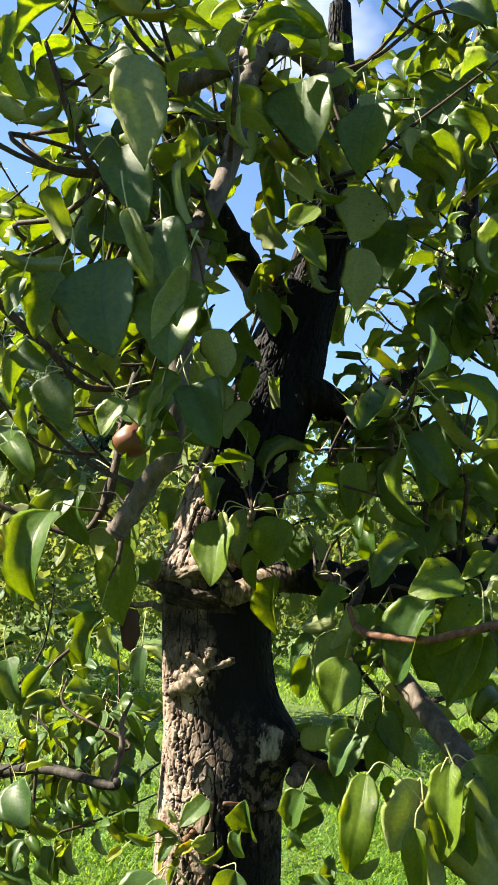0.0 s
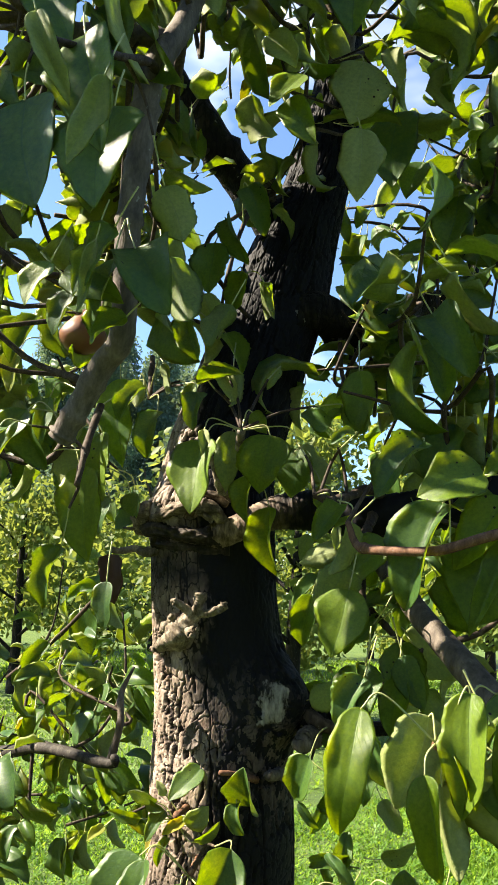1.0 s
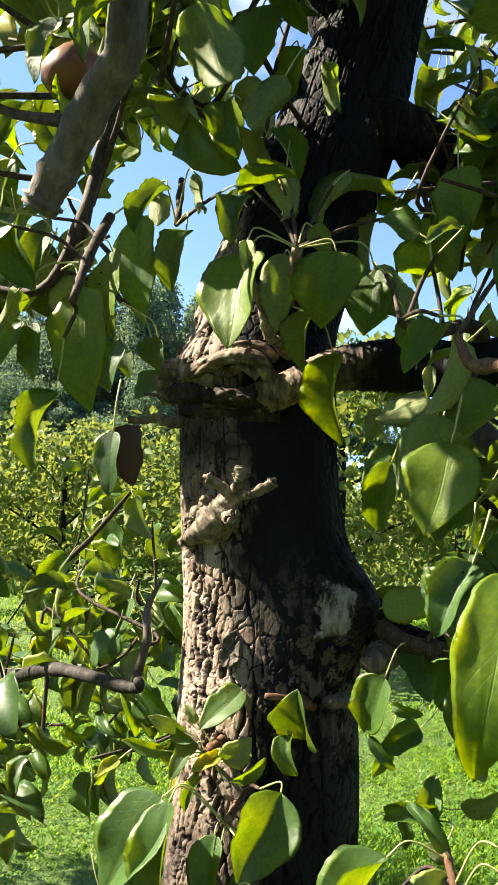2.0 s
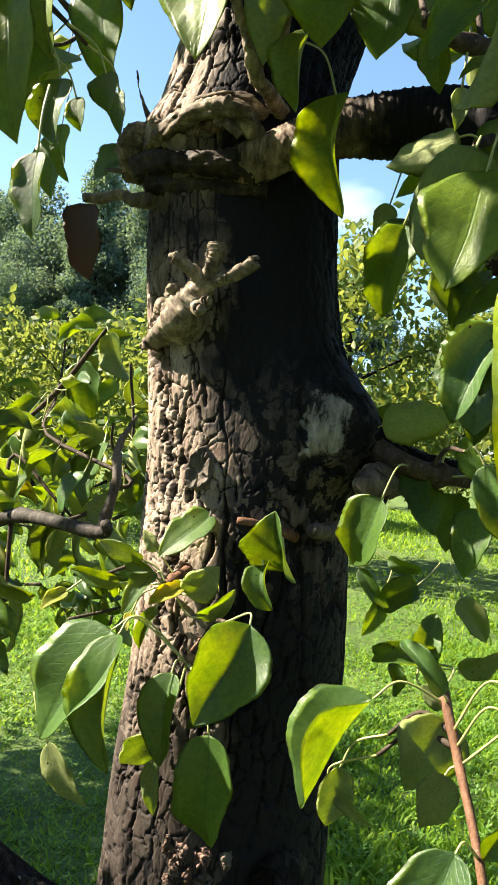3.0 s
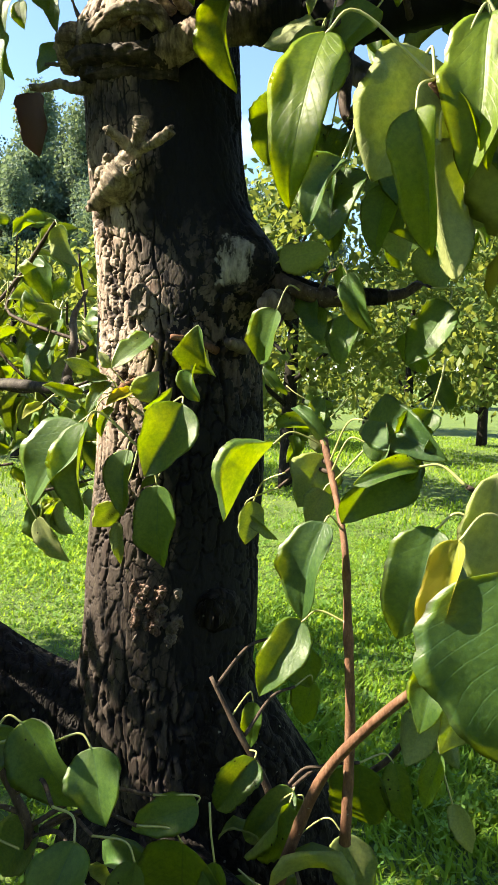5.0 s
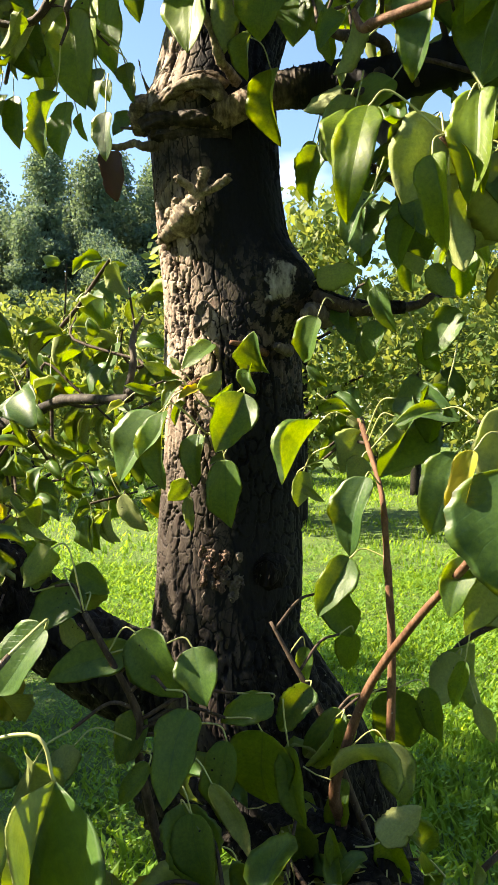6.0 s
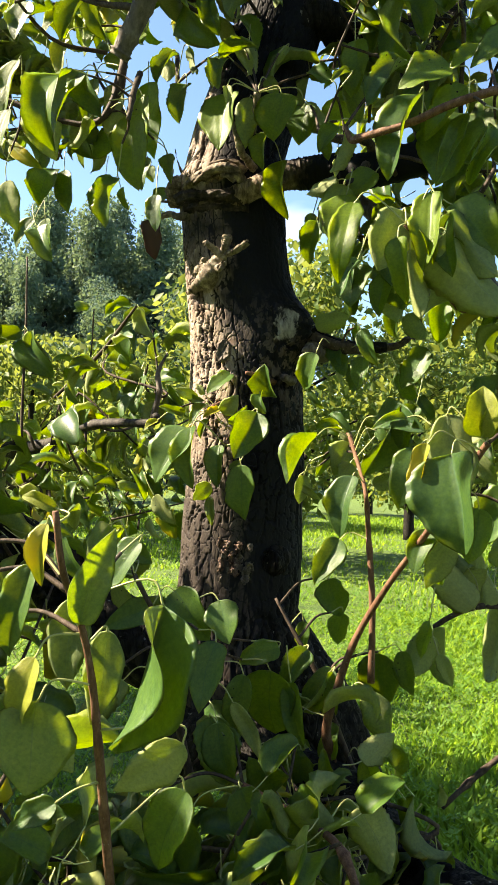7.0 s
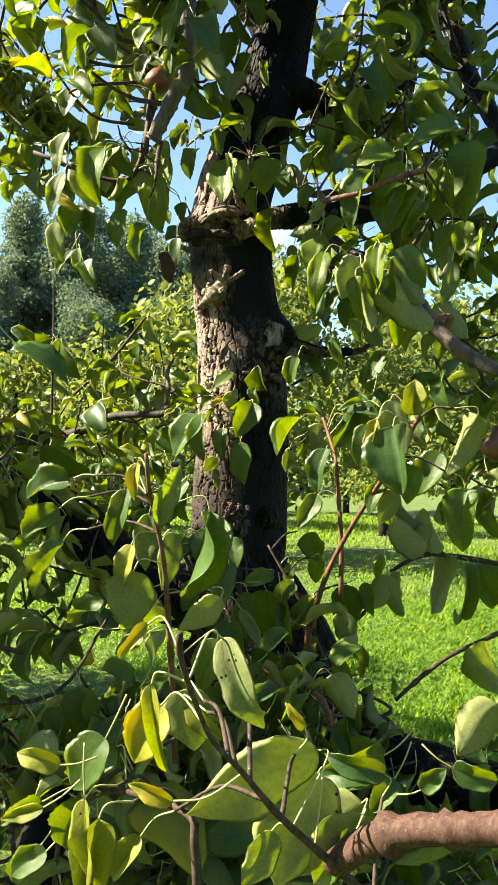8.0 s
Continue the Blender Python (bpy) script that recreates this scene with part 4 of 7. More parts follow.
limb([(-0.030, 0.950, 2.378, 0.013), (-0.073, 0.960, 2.365, 0.012), (-0.126, 0.970, 2.344, 0.0135), (-0.140, 0.970, 2.353, 0.012)], BARK_LIMB, seed=7)
limb([(-0.16, 1.15, 2.52, 0.016), (-0.190, 1.17, 2.436, 0.022), (-0.173, 1.20, 2.359, 0.024), (-0.105, 1.24, 2.265, 0.027), (-0.043, 1.28, 2.19, 0.03), (0.03, 1.30, 2.08, 0.035)], BARK_DARK, 14, 8, 0.14, 8, 8)
limb([(-0.03, 0.955, 2.39, 0.016), (0.02, 1.02, 2.45, 0.018), (0.08, 1.18, 2.48, 0.022), (0.09, 1.32, 2.42, 0.028)], BARK_LIMB, seed=9)
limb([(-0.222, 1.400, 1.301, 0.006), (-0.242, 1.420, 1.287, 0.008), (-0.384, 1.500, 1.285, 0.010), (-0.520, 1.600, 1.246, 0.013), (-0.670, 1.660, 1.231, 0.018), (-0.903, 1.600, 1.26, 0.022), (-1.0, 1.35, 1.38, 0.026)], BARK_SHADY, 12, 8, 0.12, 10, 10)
limb([(-0.236, 1.420, 1.294, 0.006), (-0.228, 1.430, 1.346, 0.006), (-0.236, 1.450, 1.39, 0.0045), (-0.224, 1.47, 1.43, 0.002)], BARK_LIMB, seed=11)
limb([(0.36, 1.55, 2.75, 0.010), (0.393, 1.50, 2.585, 0.016), (0.378, 1.52, 2.492, 0.02), (0.387, 1.52, 2.364, 0.021), (0.433, 1.50, 2.222, 0.021), (0.46, 1.40, 2.05, 0.02), (0.50, 1.22, 1.83, 0.019)], BARK_DARK, seed=12)
limb([(0.36, 1.58, 2.50, 0.008), (0.400, 1.60, 2.395, 0.010), (0.443, 1.60, 2.305, 0.011), (0.492, 1.59, 2.237, 0.012), (0.45, 1.5, 2.20, 0.014)], BARK_DARK, seed=13)
# low limbs towards the path
limb([(0.12, 1.26, 0.40, 0.05), (0.40, 1.10, 0.36, 0.04), (0.62, 0.75, 0.42, 0.03), (0.62, 0.40, 0.54, 0.022), (0.48, 0.24, 0.64, 0.014)], BARK_LIMB, seed=14)
limb([(0.10, 1.22, 0.60, 0.055), (0.02, 1.06, 0.62, 0.05), (-0.12, 0.95, 0.66, 0.045), (-0.22, 0.75, 0.66, 0.036), (-0.15, 0.5, 0.62, 0.026), (0.0, 0.35, 0.66, 0.016)], BARK, 16, 8, 0.14, 8, 15)
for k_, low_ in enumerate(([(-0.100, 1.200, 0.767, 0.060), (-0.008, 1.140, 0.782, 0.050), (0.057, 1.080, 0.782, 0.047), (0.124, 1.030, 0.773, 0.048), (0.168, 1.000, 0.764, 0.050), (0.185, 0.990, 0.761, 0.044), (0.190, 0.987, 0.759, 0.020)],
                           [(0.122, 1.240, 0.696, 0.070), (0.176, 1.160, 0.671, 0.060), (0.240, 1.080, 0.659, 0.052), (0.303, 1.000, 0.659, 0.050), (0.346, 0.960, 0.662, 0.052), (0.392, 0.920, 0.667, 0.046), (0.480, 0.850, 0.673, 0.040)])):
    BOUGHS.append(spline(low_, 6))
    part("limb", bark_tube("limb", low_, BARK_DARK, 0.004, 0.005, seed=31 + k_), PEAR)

part("limb", bark_tube("limb", [(0.0, 1.235, 1.445, 0.050), (0.050, 1.222, 1.428, 0.036), (0.085, 1.214, 1.413, 0.023), (0.112, 1.21, 1.406, 0.014), (0.15, 1.21, 1.402, 0.010), (0.20, 1.22, 1.404, 0.008)], BARK_DARK, 0.003, 0.003, seed=37), PEAR)

# knots, stubs and scars on the trunk
def lump(name, pieces, mat, label, rough=0.22, seed=2, strands=0.0, rings=0.0):
    """Several short, knobbly tubes grown together into one mesh."""
    bm = bmesh.new()
    for k, pts in enumerate(pieces):
        me = tube_mesh(name, pts, mat, 40 if strands else 26, 16 if rings else 12, rough * 0.45, 3, seed + k, True, strands, rings)
        bm.from_mesh(me)
        bpy.data.meshes.remove(me)
    bm.normal_update()
    for v in bm.verts:
        p = v.co * 160
        g = noise.fractal(p, 0.7, 2.1, 4) * 0.0009 - 0.0014 * max(0.0, 0.22 - abs(noise.noise(v.co * 75 + Vector((0, 0, 3))))) / 0.22
        v.co += v.normal * g * (rough / 0.25)
    out = bpy.data.meshes.new(name)
    bm.to_mesh(out)
    bm.free()
    out.materials.append(mat)
    return part(name, out, PEAR, label)


lump("fruit_spur", [
    [(-0.118, 1.182, 1.484, 0.0035), (-0.108, 1.174, 1.487, 0.0065), (-0.092, 1.164, 1.496, 0.011), (-0.076, 1.152, 1.507, 0.0165), (-0.067, 1.147, 1.518, 0.0135), (-0.057, 1.140, 1.529, 0.0095), (-0.050, 1.134, 1.541, 0.0072), (-0.047, 1.130, 1.550, 0.0080), (-0.046, 1.128, 1.556, 0.0080), (-0.046, 1.128, 1.558, 0.0060), (-0.046, 1.128, 1.557, 0.002)],
    [(-0.055, 1.140, 1.532, 0.0068), (-0.038, 1.130, 1.534, 0.0050), (-0.024, 1.124, 1.539, 0.0050), (-0.017, 1.122, 1.543, 0.0058), (-0.014, 1.121, 1.546, 0.0054), (-0.0135, 1.121, 1.546, 0.002)],
    [(-0.057, 1.141, 1.531, 0.0066), (-0.066, 1.131, 1.540, 0.0052), (-0.074, 1.126, 1.545, 0.0056), (-0.078, 1.124, 1.547, 0.0050), (-0.0785, 1.124, 1.547, 0.002)],
    [(-0.063, 1.145, 1.513, 0.007), (-0.055, 1.126, 1.509, 0.0046), (-0.053, 1.121, 1.508, 0.0046), (-0.053, 1.1205, 1.508, 0.002)],
    [(-0.058, 1.145, 1.516, 0.006), (-0.050, 1.128, 1.515, 0.0040), (-0.048, 1.124, 1.515, 0.0040), (-0.048, 1.1235, 1.515, 0.002)],
    [(-0.080, 1.160, 1.520, 0.010), (-0.085, 1.148, 1.526, 0.007), (-0.087, 1.143, 1.529, 0.003)],
    [(-0.088, 1.170, 1.512, 0.011), (-0.094, 1.156, 1.514, 0.008), (-0.096, 1.150, 1.515, 0.003)],
    [(-0.085, 1.185, 1.500, 0.018), (-0.077, 1.158, 1.501, 0.0145), (-0.073, 1.147, 1.499, 0.006)]], BARK_KNOB, "knobbly grey fruit spur", 0.22, 2, rings=0.03)
lump("branch_stub", [[(0.096, 1.215, 1.393, 0.017), (0.087, 1.170, 1.390, 0.0125), (0.0842, 1.158, 1.389, 0.0118), (0.0838, 1.1562, 1.389, 0.0112), (0.0838, 1.1574, 1.389, 0.007), (0.0838, 1.1570, 1.389, 0.001)]], STUB, "round weathered stub", 0.30, 5, rings=0.02)
lump("branch_stub", [[(0.054, 1.190, 1.345, 0.008), (0.045, 1.165, 1.347, 0.006), (0.042, 1.158, 1.348, 0.005)]], STUB, "", 0.12, 6)


def cut_face(name, centre, normal, wide, high, mat, label, seed):
    """The weathered end of a sawn branch: an uneven disc with a sunken middle and checks that run in from its rim."""
    rng = np.random.RandomState(seed)
    nrm = Vector(normal).normalized()
    right = nrm.cross(Vector((0, 0, 1))).normalized() * -1
    upv = right.cross(nrm).normalized() * -1
    if upv.z < 0:
        upv = -upv
    n, rows, V, Fq = 72, 14, [], []
    ph = rng.rand(5) * 6.28
    checks = [(rng.rand() * 6.28, 0.05 + 0.06 * rng.rand(), 0.15 + 0.4 * rng.rand()) for _ in range(6)]
    for i in range(rows + 3):
        f = min(1.0, (i + 0.02) / rows)
        for j in range(n):
            a = j * 2 * math.pi / n
            r = f * (1 + 0.07 * math.sin(a + ph[0]) + 0.10 * math.sin(2 * a + ph[1]) + 0.05 * math.sin(3 * a + ph[2]) + 0.04 * math.sin(7 * a + ph[3]) + 0.03 * math.sin(13 * a + ph[4]))
            x, y = r * wide * math.cos(a), r * high * math.sin(a)
            lift = -0.0035 * math.cos(f * 1.5) + 0.0010 * noise.fractal(Vector((x, y, seed * 0.1)) * 220, 0.8, 2.0, 4)
            for ca, cw, start in checks:
                off = abs((a - ca + math.pi) % (2 * math.pi) - math.pi)
                if f > start:
                    lift -= 0.0035 * max(0.0, 1 - off / cw)
            if i > rows:
                lift -= 0.008 * (i - rows)
                x, y = x * (1 + 0.08 * (i - rows)), y * (1 + 0.08 * (i - rows))
            V.append(Vector(centre) + right * x + upv * y + nrm * lift)
    for i in range(rows + 2):
        for j in range(n):
            Fq.append((i * n + j, i * n + (j + 1) % n, (i + 1) * n + (j + 1) % n, (i + 1) * n + j))
    return part(name, mesh_of(name, V, Fq, [mat]), PEAR, label)


cut_face("knot", (-0.052, 1.150, 1.386), (-0.22, -1.0, 0.02), 0.010, 0.016, STUB, "oval grey knot", 11)
lump("dead_twig", [[(-0.110, 1.215, 1.622, 0.008), (-0.122, 1.190, 1.612, 0.0085), (-0.138, 1.180, 1.607, 0.006), (-0.149, 1.180, 1.612, 0.005), (-0.167, 1.180, 1.608, 0.0045), (-0.183, 1.180, 1.608, 0.0042)],
                   [(-0.122, 1.210, 1.635, 0.006), (-0.151, 1.200, 1.638, 0.003), (-0.175, 1.200, 1.640, 0.0022)],
                   [(-0.130, 1.20, 1.67, 0.004), (-0.142, 1.185, 1.70, 0.0012), (-0.146, 1.182, 1.72, 0.0008)]], STUB, "short dead twig", 0.2, 9)
# swollen, torn collar of an old wound
lump("wound_collar", [
    [(-0.150, 1.215, 1.640, 0.012), (-0.146, 1.190, 1.655, 0.014), (-0.142, 1.185, 1.664, 0.011), (-0.136, 1.190, 1.674, 0.005)],
    [(-0.132, 1.186, 1.650, 0.006), (-0.112, 1.166, 1.657, 0.008), (-0.090, 1.152, 1.664, 0.0085), (-0.068, 1.144, 1.669, 0.0085), (-0.047, 1.142, 1.667, 0.009), (-0.034, 1.146, 1.657, 0.008), (-0.026, 1.152, 1.645, 0.006)],
    [(-0.130, 1.182, 1.664, 0.005), (-0.10, 1.166, 1.675, 0.0055), (-0.072, 1.158, 1.683, 0.005), (-0.045, 1.160, 1.684, 0.005), (-0.025, 1.165, 1.672, 0.005)],
    [(-0.062, 1.146, 1.660, 0.0035), (-0.050, 1.141, 1.656, 0.004), (-0.040, 1.144, 1.648, 0.0035)]], WOUND, "swollen grey collar round an old wound", 0.2, 21, strands=0.07)
lump("wound_lip", [
    [(-0.138, 1.190, 1.640, 0.012), (-0.108, 1.168, 1.636, 0.010), (-0.080, 1.158, 1.632, 0.010), (-0.052, 1.155, 1.630, 0.011), (-0.028, 1.160, 1.628, 0.012)],
    [(-0.125, 1.185, 1.622, 0.009), (-0.095, 1.170, 1.618, 0.008), (-0.06, 1.165, 1.615, 0.009), (-0.02, 1.168, 1.618, 0.011)]], LIP, "", 0.3, 23, strands=0.07)
lump("wound_heart", [[(-0.115, 1.175, 1.658, 0.005), (-0.085, 1.160, 1.659, 0.008), (-0.062, 1.156, 1.662, 0.008), (-0.045, 1.158, 1.664, 0.006)]], PEEL, "torn reddish wood in the wound", 0.25, 25, strands=0.08)
lump("fruit_spur", [[(-0.016, 1.175, 1.680, 0.007), (-0.022, 1.150, 1.684, 0.006), (-0.027, 1.130, 1.686, 0.006), (-0.031, 1.120, 1.698, 0.0068), (-0.034, 1.115, 1.710, 0.005), (-0.041, 1.100, 1.727, 0.004), (-0.044, 1.080, 1.740, 0.003)]], BARK_KNOB, "", 0.25, 31)
lump("knot_hole", [[(0.033, 1.20, 1.066, 0.026), (0.0335, 1.172, 1.065, 0.0225), (0.034, 1.162, 1.065, 0.018), (0.034, 1.1605, 1.065, 0.0155), (0.034, 1.164, 1.065, 0.013), (0.034, 1.169, 1.065, 0.012), (0.034, 1.1695, 1.065, 0.003)]], BARK_DARK, "dark round knot hole", 0.18, 41)


def torn_bark(count, centre, spread, seed, mat, label):
    """A ragged scar: short broken ridges of bark and bare fibre, grown together."""
    rng = np.random.RandomState(seed)
    pieces = []
    for _ in range(count):
        c = np.array(centre) + rng.uniform(-1, 1, 3) * spread
        d = np.array((rng.uniform(-0.5, 0.5), -0.25, rng.choice((-1, 1)) * rng.uniform(0.5, 1.0))) * rng.uniform(0.006, 0.013)
        r = rng.uniform(0.0026, 0.0050)
        pieces.append([(*(c - d + (0, 0.006, 0)), r), (*c, r * 1.2), (*(c + d * 0.6), r * 0.9), (*(c + d), r * 0.3)])
    return lump("torn_bark", pieces, mat, label, 0.5, seed, strands=0.10)


torn_bark(34, (-0.030, 1.149, 1.070), (0.015, 0.003, 0.022), 3, PEEL, "reddish scar of torn bark")
torn_bark(16, (-0.022, 1.150, 1.060), (0.024, 0.002, 0.026), 4, STUB, "")


# ---- twigs and single leaves ----
LEAF_Y_TOP = leaf_material("yellowing_leaf_upper", (0.17, 0.21, 0.035), (0.80, 0.86, 0.12), 0.45, 0.46, 0.3, 0.4)
LEAF_Y_UNDER = leaf_material("yellowing_leaf_underside", (0.30, 0.33, 0.13), (0.80, 0.86, 0.12), 0.45, 0.6, 0.25, 0.4)
YELLOW = {}
for key_, me_ in LEAVES.items():
    YELLOW[key_] = me_.copy()
    YELLOW[key_].materials[0], YELLOW[key_].materials[1] = LEAF_Y_TOP, LEAF_Y_UNDER
COUNT = [0]


def stem(name, mat, points):
    line = spline(points, 5)
    ob = part(name, tube_mesh(name, points, mat, 9, 5, 0.10, 6, len(points) + int(points[0][0] * 1000) % 97), PEAR)
    # its thick end is joined to the nearest limb
    ends = sorted((points[0], points[-1]), key=lambda p: -p[3])
    foot = np.array(ends[0][:3])
    alls = np.concatenate(BOUGHS)
    k = np.argmin(np.linalg.norm(alls[:, :3] - foot, axis=1) + 0.6 * np.maximum(0, alls[:, 2] - foot[2]))
    goal = alls[k]
    gap = np.linalg.norm(goal[:3] - foot)
    other = np.array(points[1][:3] if ends[0] is points[0] else points[-2][:3])
    if 0.012 < gap < 0.12 and not (goal[1] > 1.1 and foot[1] < 0.75):
        go = (foot - other) / max(1e-6, np.linalg.norm(foot - other))
        r = ends[0][3]
        mid = foot + go * gap * 0.4 + (goal[:3] - foot) * 0.25
        part(name, tube_mesh(name, [(*foot, r), (*mid, r * 1.15), (*goal[:3], r * 1.4)], mat, 8, 8, 0.08, 4, 5), PEAR)
    return ob, line


def leaf(at, base, tip, kind, side, turn):
    ob, line = at
    COUNT[0] += 1
    b, t = np.array(base), np.array(tip)
    mesh = (YELLOW if side == "Y" else LEAVES)[kind, COUNT[0] % 4]
    # high leaves turn towards the sun
    face = (Vector((-0.22, -1.0, 0.38)) if b[2] > 1.02 and side != "D" else Vector((0.12, -1.0, 0.25))) * (-1 if side == "D" else 1)
    o = new("leaf", mesh)
    o.parent = ob
    o.matrix_basis = leaf_pose(base, tip, face, turn)
    petiole(ob, line, b, t)


# paler, yellower leaves with the glow of sunlight put into the colour
LEAF_G_TOP = leaf_material("sunlit_leaf_upper", (0.075, 0.145, 0.016), (0.74, 0.82, 0.09), 0.48, 0.44, 0.4, 0.0)
LEAF_G_UNDER = leaf_material("sunlit_leaf_underside", (0.24, 0.30, 0.11), (0.74, 0.82, 0.09), 0.45, 0.6, 0.25, 0.0, vein_tint=0.25)
SKINS = {"U": (LEAF_TOP, LEAF_UNDER), "D": (LEAF_TOP, LEAF_UNDER), "G": (LEAF_G_TOP, LEAF_G_UNDER), "Y": (LEAF_Y_TOP, LEAF_Y_UNDER)}


def petiole(ob, line, b, t):
    """The stalk of a leaf, from the nearest place on its twig; a leaf far out hangs on a thin side twig."""
    d = np.linalg.norm(line[:, :3] - b, axis=1)
    near = line[np.argmin(d), :3]
    gap = d.min()
    y = (t - b) / np.linalg.norm(t - b)
    if gap > 0.13:
        near = b - y * 0.03 + np.array((0, 0.008, 0.012))
        gap = np.linalg.norm(b - near)
    elif gap > 0.075:
        mid = near + (b - near) * (1 - 0.035 / gap) + np.array((0, 0, 0.012))
        half = (near + mid) / 2 + np.array((0, 0.012, 0.01))
        w = new("twig", tube_mesh("twig", [(*near, 0.0022), (*half, 0.0018), (*mid, 0.0015)], TWIG_DARK, 6, 5, 0.05))
        w.parent = ob
        near = mid
        gap = np.linalg.norm(b - near)
    bow = b - y * gap * 0.45
    bow = (bow + (near + b) / 2 + np.array((0, 0, 0.1 * gap))) / 2
    p = new("petiole", tube_mesh("petiole", [(*near, 0.0010), (*bow, 0.0008), (*(b + y * 0.001), 0.0008)], PETIOLE, 6, 6, 0.0))
    p.parent = ob


def blade(at, base, tip, width, one, other, bend, side):
    """A leaf of its own shape. one, other: degrees by which the halves on either side of the midrib are raised."""
    ob, line = at
    COUNT[0] += 1
    fold = (-one, -other) if side == "D" else (other, one)
    rng = np.random.RandomState(COUNT[0])
    vs, fs, ss, us = leaf_shape(300 + COUNT[0], fold, bend if side != "D" else -0.6 * bend, rng.uniform(-12, 12), width, 34, 12, 0.03, 0.0015, 0.0, tuple(rng.uniform(4, 30) if abs(f) < 70 else 3.0 for f in fold))
    o = new("leaf", mesh_of("leaf", vs, fs, list(SKINS[side]), ss, us))
    o.parent = ob
    o.matrix_basis = leaf_pose(base, tip, Vector((-0.20, 1.0, 0.28)) if side == "D" else Vector((-0.26, -1.0, 0.32)), 0)
    petiole(ob, line, np.array(base), np.array(tip))


at = stem("spur", TWIG, [(-0.034, 1.165, 1.259, 0.0040), (-0.036, 1.140, 1.247, 0.0035), (-0.040, 1.130, 1.240, 0.0040)])
blade(at, (-0.093, 1.105, 1.264), (-0.135, 1.090, 1.180), 0.80, 8, 30, 30, "U")
blade(at, (-0.084, 1.094, 1.264), (-0.073, 1.070, 1.174), 0.66, 22, 62, 35, "U")
blade(at, (-0.044, 1.105, 1.239), (-0.042, 1.091, 1.176), 0.62, 28, 34, 25, "U")
blade(at, (0.015, 1.084, 1.287), (-0.014, 1.064, 1.219), 0.92, 62, 4, -20, "U")
blade(at, (-0.005, 1.075, 1.211), (0.002, 1.083, 1.131), 0.58, 16, 12, 30, "U")
blade(at, (-0.059, 1.120, 1.182), (-0.086, 1.130, 1.155), 0.70, 10, 10, 20, "D")
blade(at, (-0.147, 1.130, 1.160), (-0.110, 1.130, 1.116), 0.55, 10, 45, 20, "D")
blade(at, (-0.060, 1.130, 1.162), (-0.057, 1.135, 1.117), 0.38, 20, 40, 20, "D")
blade(at, (-0.010, 1.100, 1.215), (-0.028, 1.100, 1.203), 0.60, 20, 30, 20, "U")

at = stem("spur", TWIG, [(-0.045, 1.170, 1.314, 0.0050), (-0.056, 1.155, 1.303, 0.0040), (-0.065, 1.140, 1.295, 0.0040)])
blade(at, (-0.037, 1.155, 1.352), (-0.070, 1.130, 1.317), 0.66, 6, 22, 20, "U")
blade(at, (-0.086, 1.140, 1.312), (-0.120, 1.130, 1.324), 0.55, 30, 15, 40, "D")
blade(at, (-0.078, 1.150, 1.318), (-0.091, 1.150, 1.334), 0.60, 20, 30, 30, "D")
blade(at, (-0.050, 1.140, 1.296), (-0.075, 1.130, 1.280), 0.55, 25, 30, 50, "Y")
blade(at, (-0.048, 1.140, 1.289), (-0.021, 1.130, 1.316), 0.75, 30, 10, 40, "D")
blade(at, (-0.035, 1.140, 1.272), (-0.007, 1.130, 1.301), 0.50, 10, 45, 60, "D")
blade(at, (-0.107, 1.150, 1.289), (-0.147, 1.140, 1.297), 0.42, 30, 20, 20, "U")
blade(at, (-0.151, 1.150, 1.277), (-0.169, 1.140, 1.261), 0.65, 20, 30, 30, "Y")
blade(at, (-0.074, 1.140, 1.303), (-0.095, 1.130, 1.270), 0.60, 15, 35, 40, "U")
blade(at, (-0.068, 1.130, 1.278), (-0.075, 1.120, 1.248), 0.50, 60, 20, 60, "U")
blade(at, (-0.091, 1.140, 1.270), (-0.090, 1.130, 1.257), 0.60, 20, 40, 20, "Y")
blade(at, (-0.098, 1.140, 1.311), (-0.073, 1.130, 1.306), 0.60, 20, 40, 20, "U")

at = stem("spur", TWIG, [(0.029, 1.170, 1.340, 0.0050), (0.005, 1.150, 1.349, 0.0030), (-0.013, 1.140, 1.351, 0.0025)])
blade(at, (0.026, 1.145, 1.316), (0.018, 1.125, 1.363), 1.25, 60, 6, 30, "U")
blade(at, (0.010, 1.140, 1.319), (0.021, 1.130, 1.288), 1.00, 40, 46, 80, "U")

at = stem("twig", TWIG_DARK, [(0.065, 1.220, 1.427, 0.0140), (0.104, 1.190, 1.407, 0.0090), (0.143, 1.200, 1.399, 0.0080), (0.179, 1.220, 1.403, 0.0070), (0.217, 1.240, 1.410, 0.0060), (0.238, 1.250, 1.425, 0.0040)])
blade(at, (0.094, 1.128, 1.380), (0.077, 1.147, 1.327), 0.88, 8, 34, 20, "U")
blade(at, (0.082, 1.145, 1.325), (0.106, 1.150, 1.298), 0.40, 40, 30, 60, "U")
blade(at, (0.110, 1.200, 1.408), (0.130, 1.190, 1.365), 0.62, 12, 20, 20, "U")
blade(at, (0.163, 1.150, 1.379), (0.157, 1.140, 1.328), 0.66, 14, 25, 20, "U")
blade(at, (0.150, 1.170, 1.430), (0.176, 1.160, 1.388), 0.50, 10, 65, 30, "U")
blade(at, (0.136, 1.500, 1.259), (0.089, 1.500, 1.226), 0.80, 60, 20, 80, "U")
blade(at, (0.099, 1.500, 1.285), (0.140, 1.500, 1.276), 0.60, 20, 60, 60, "U")
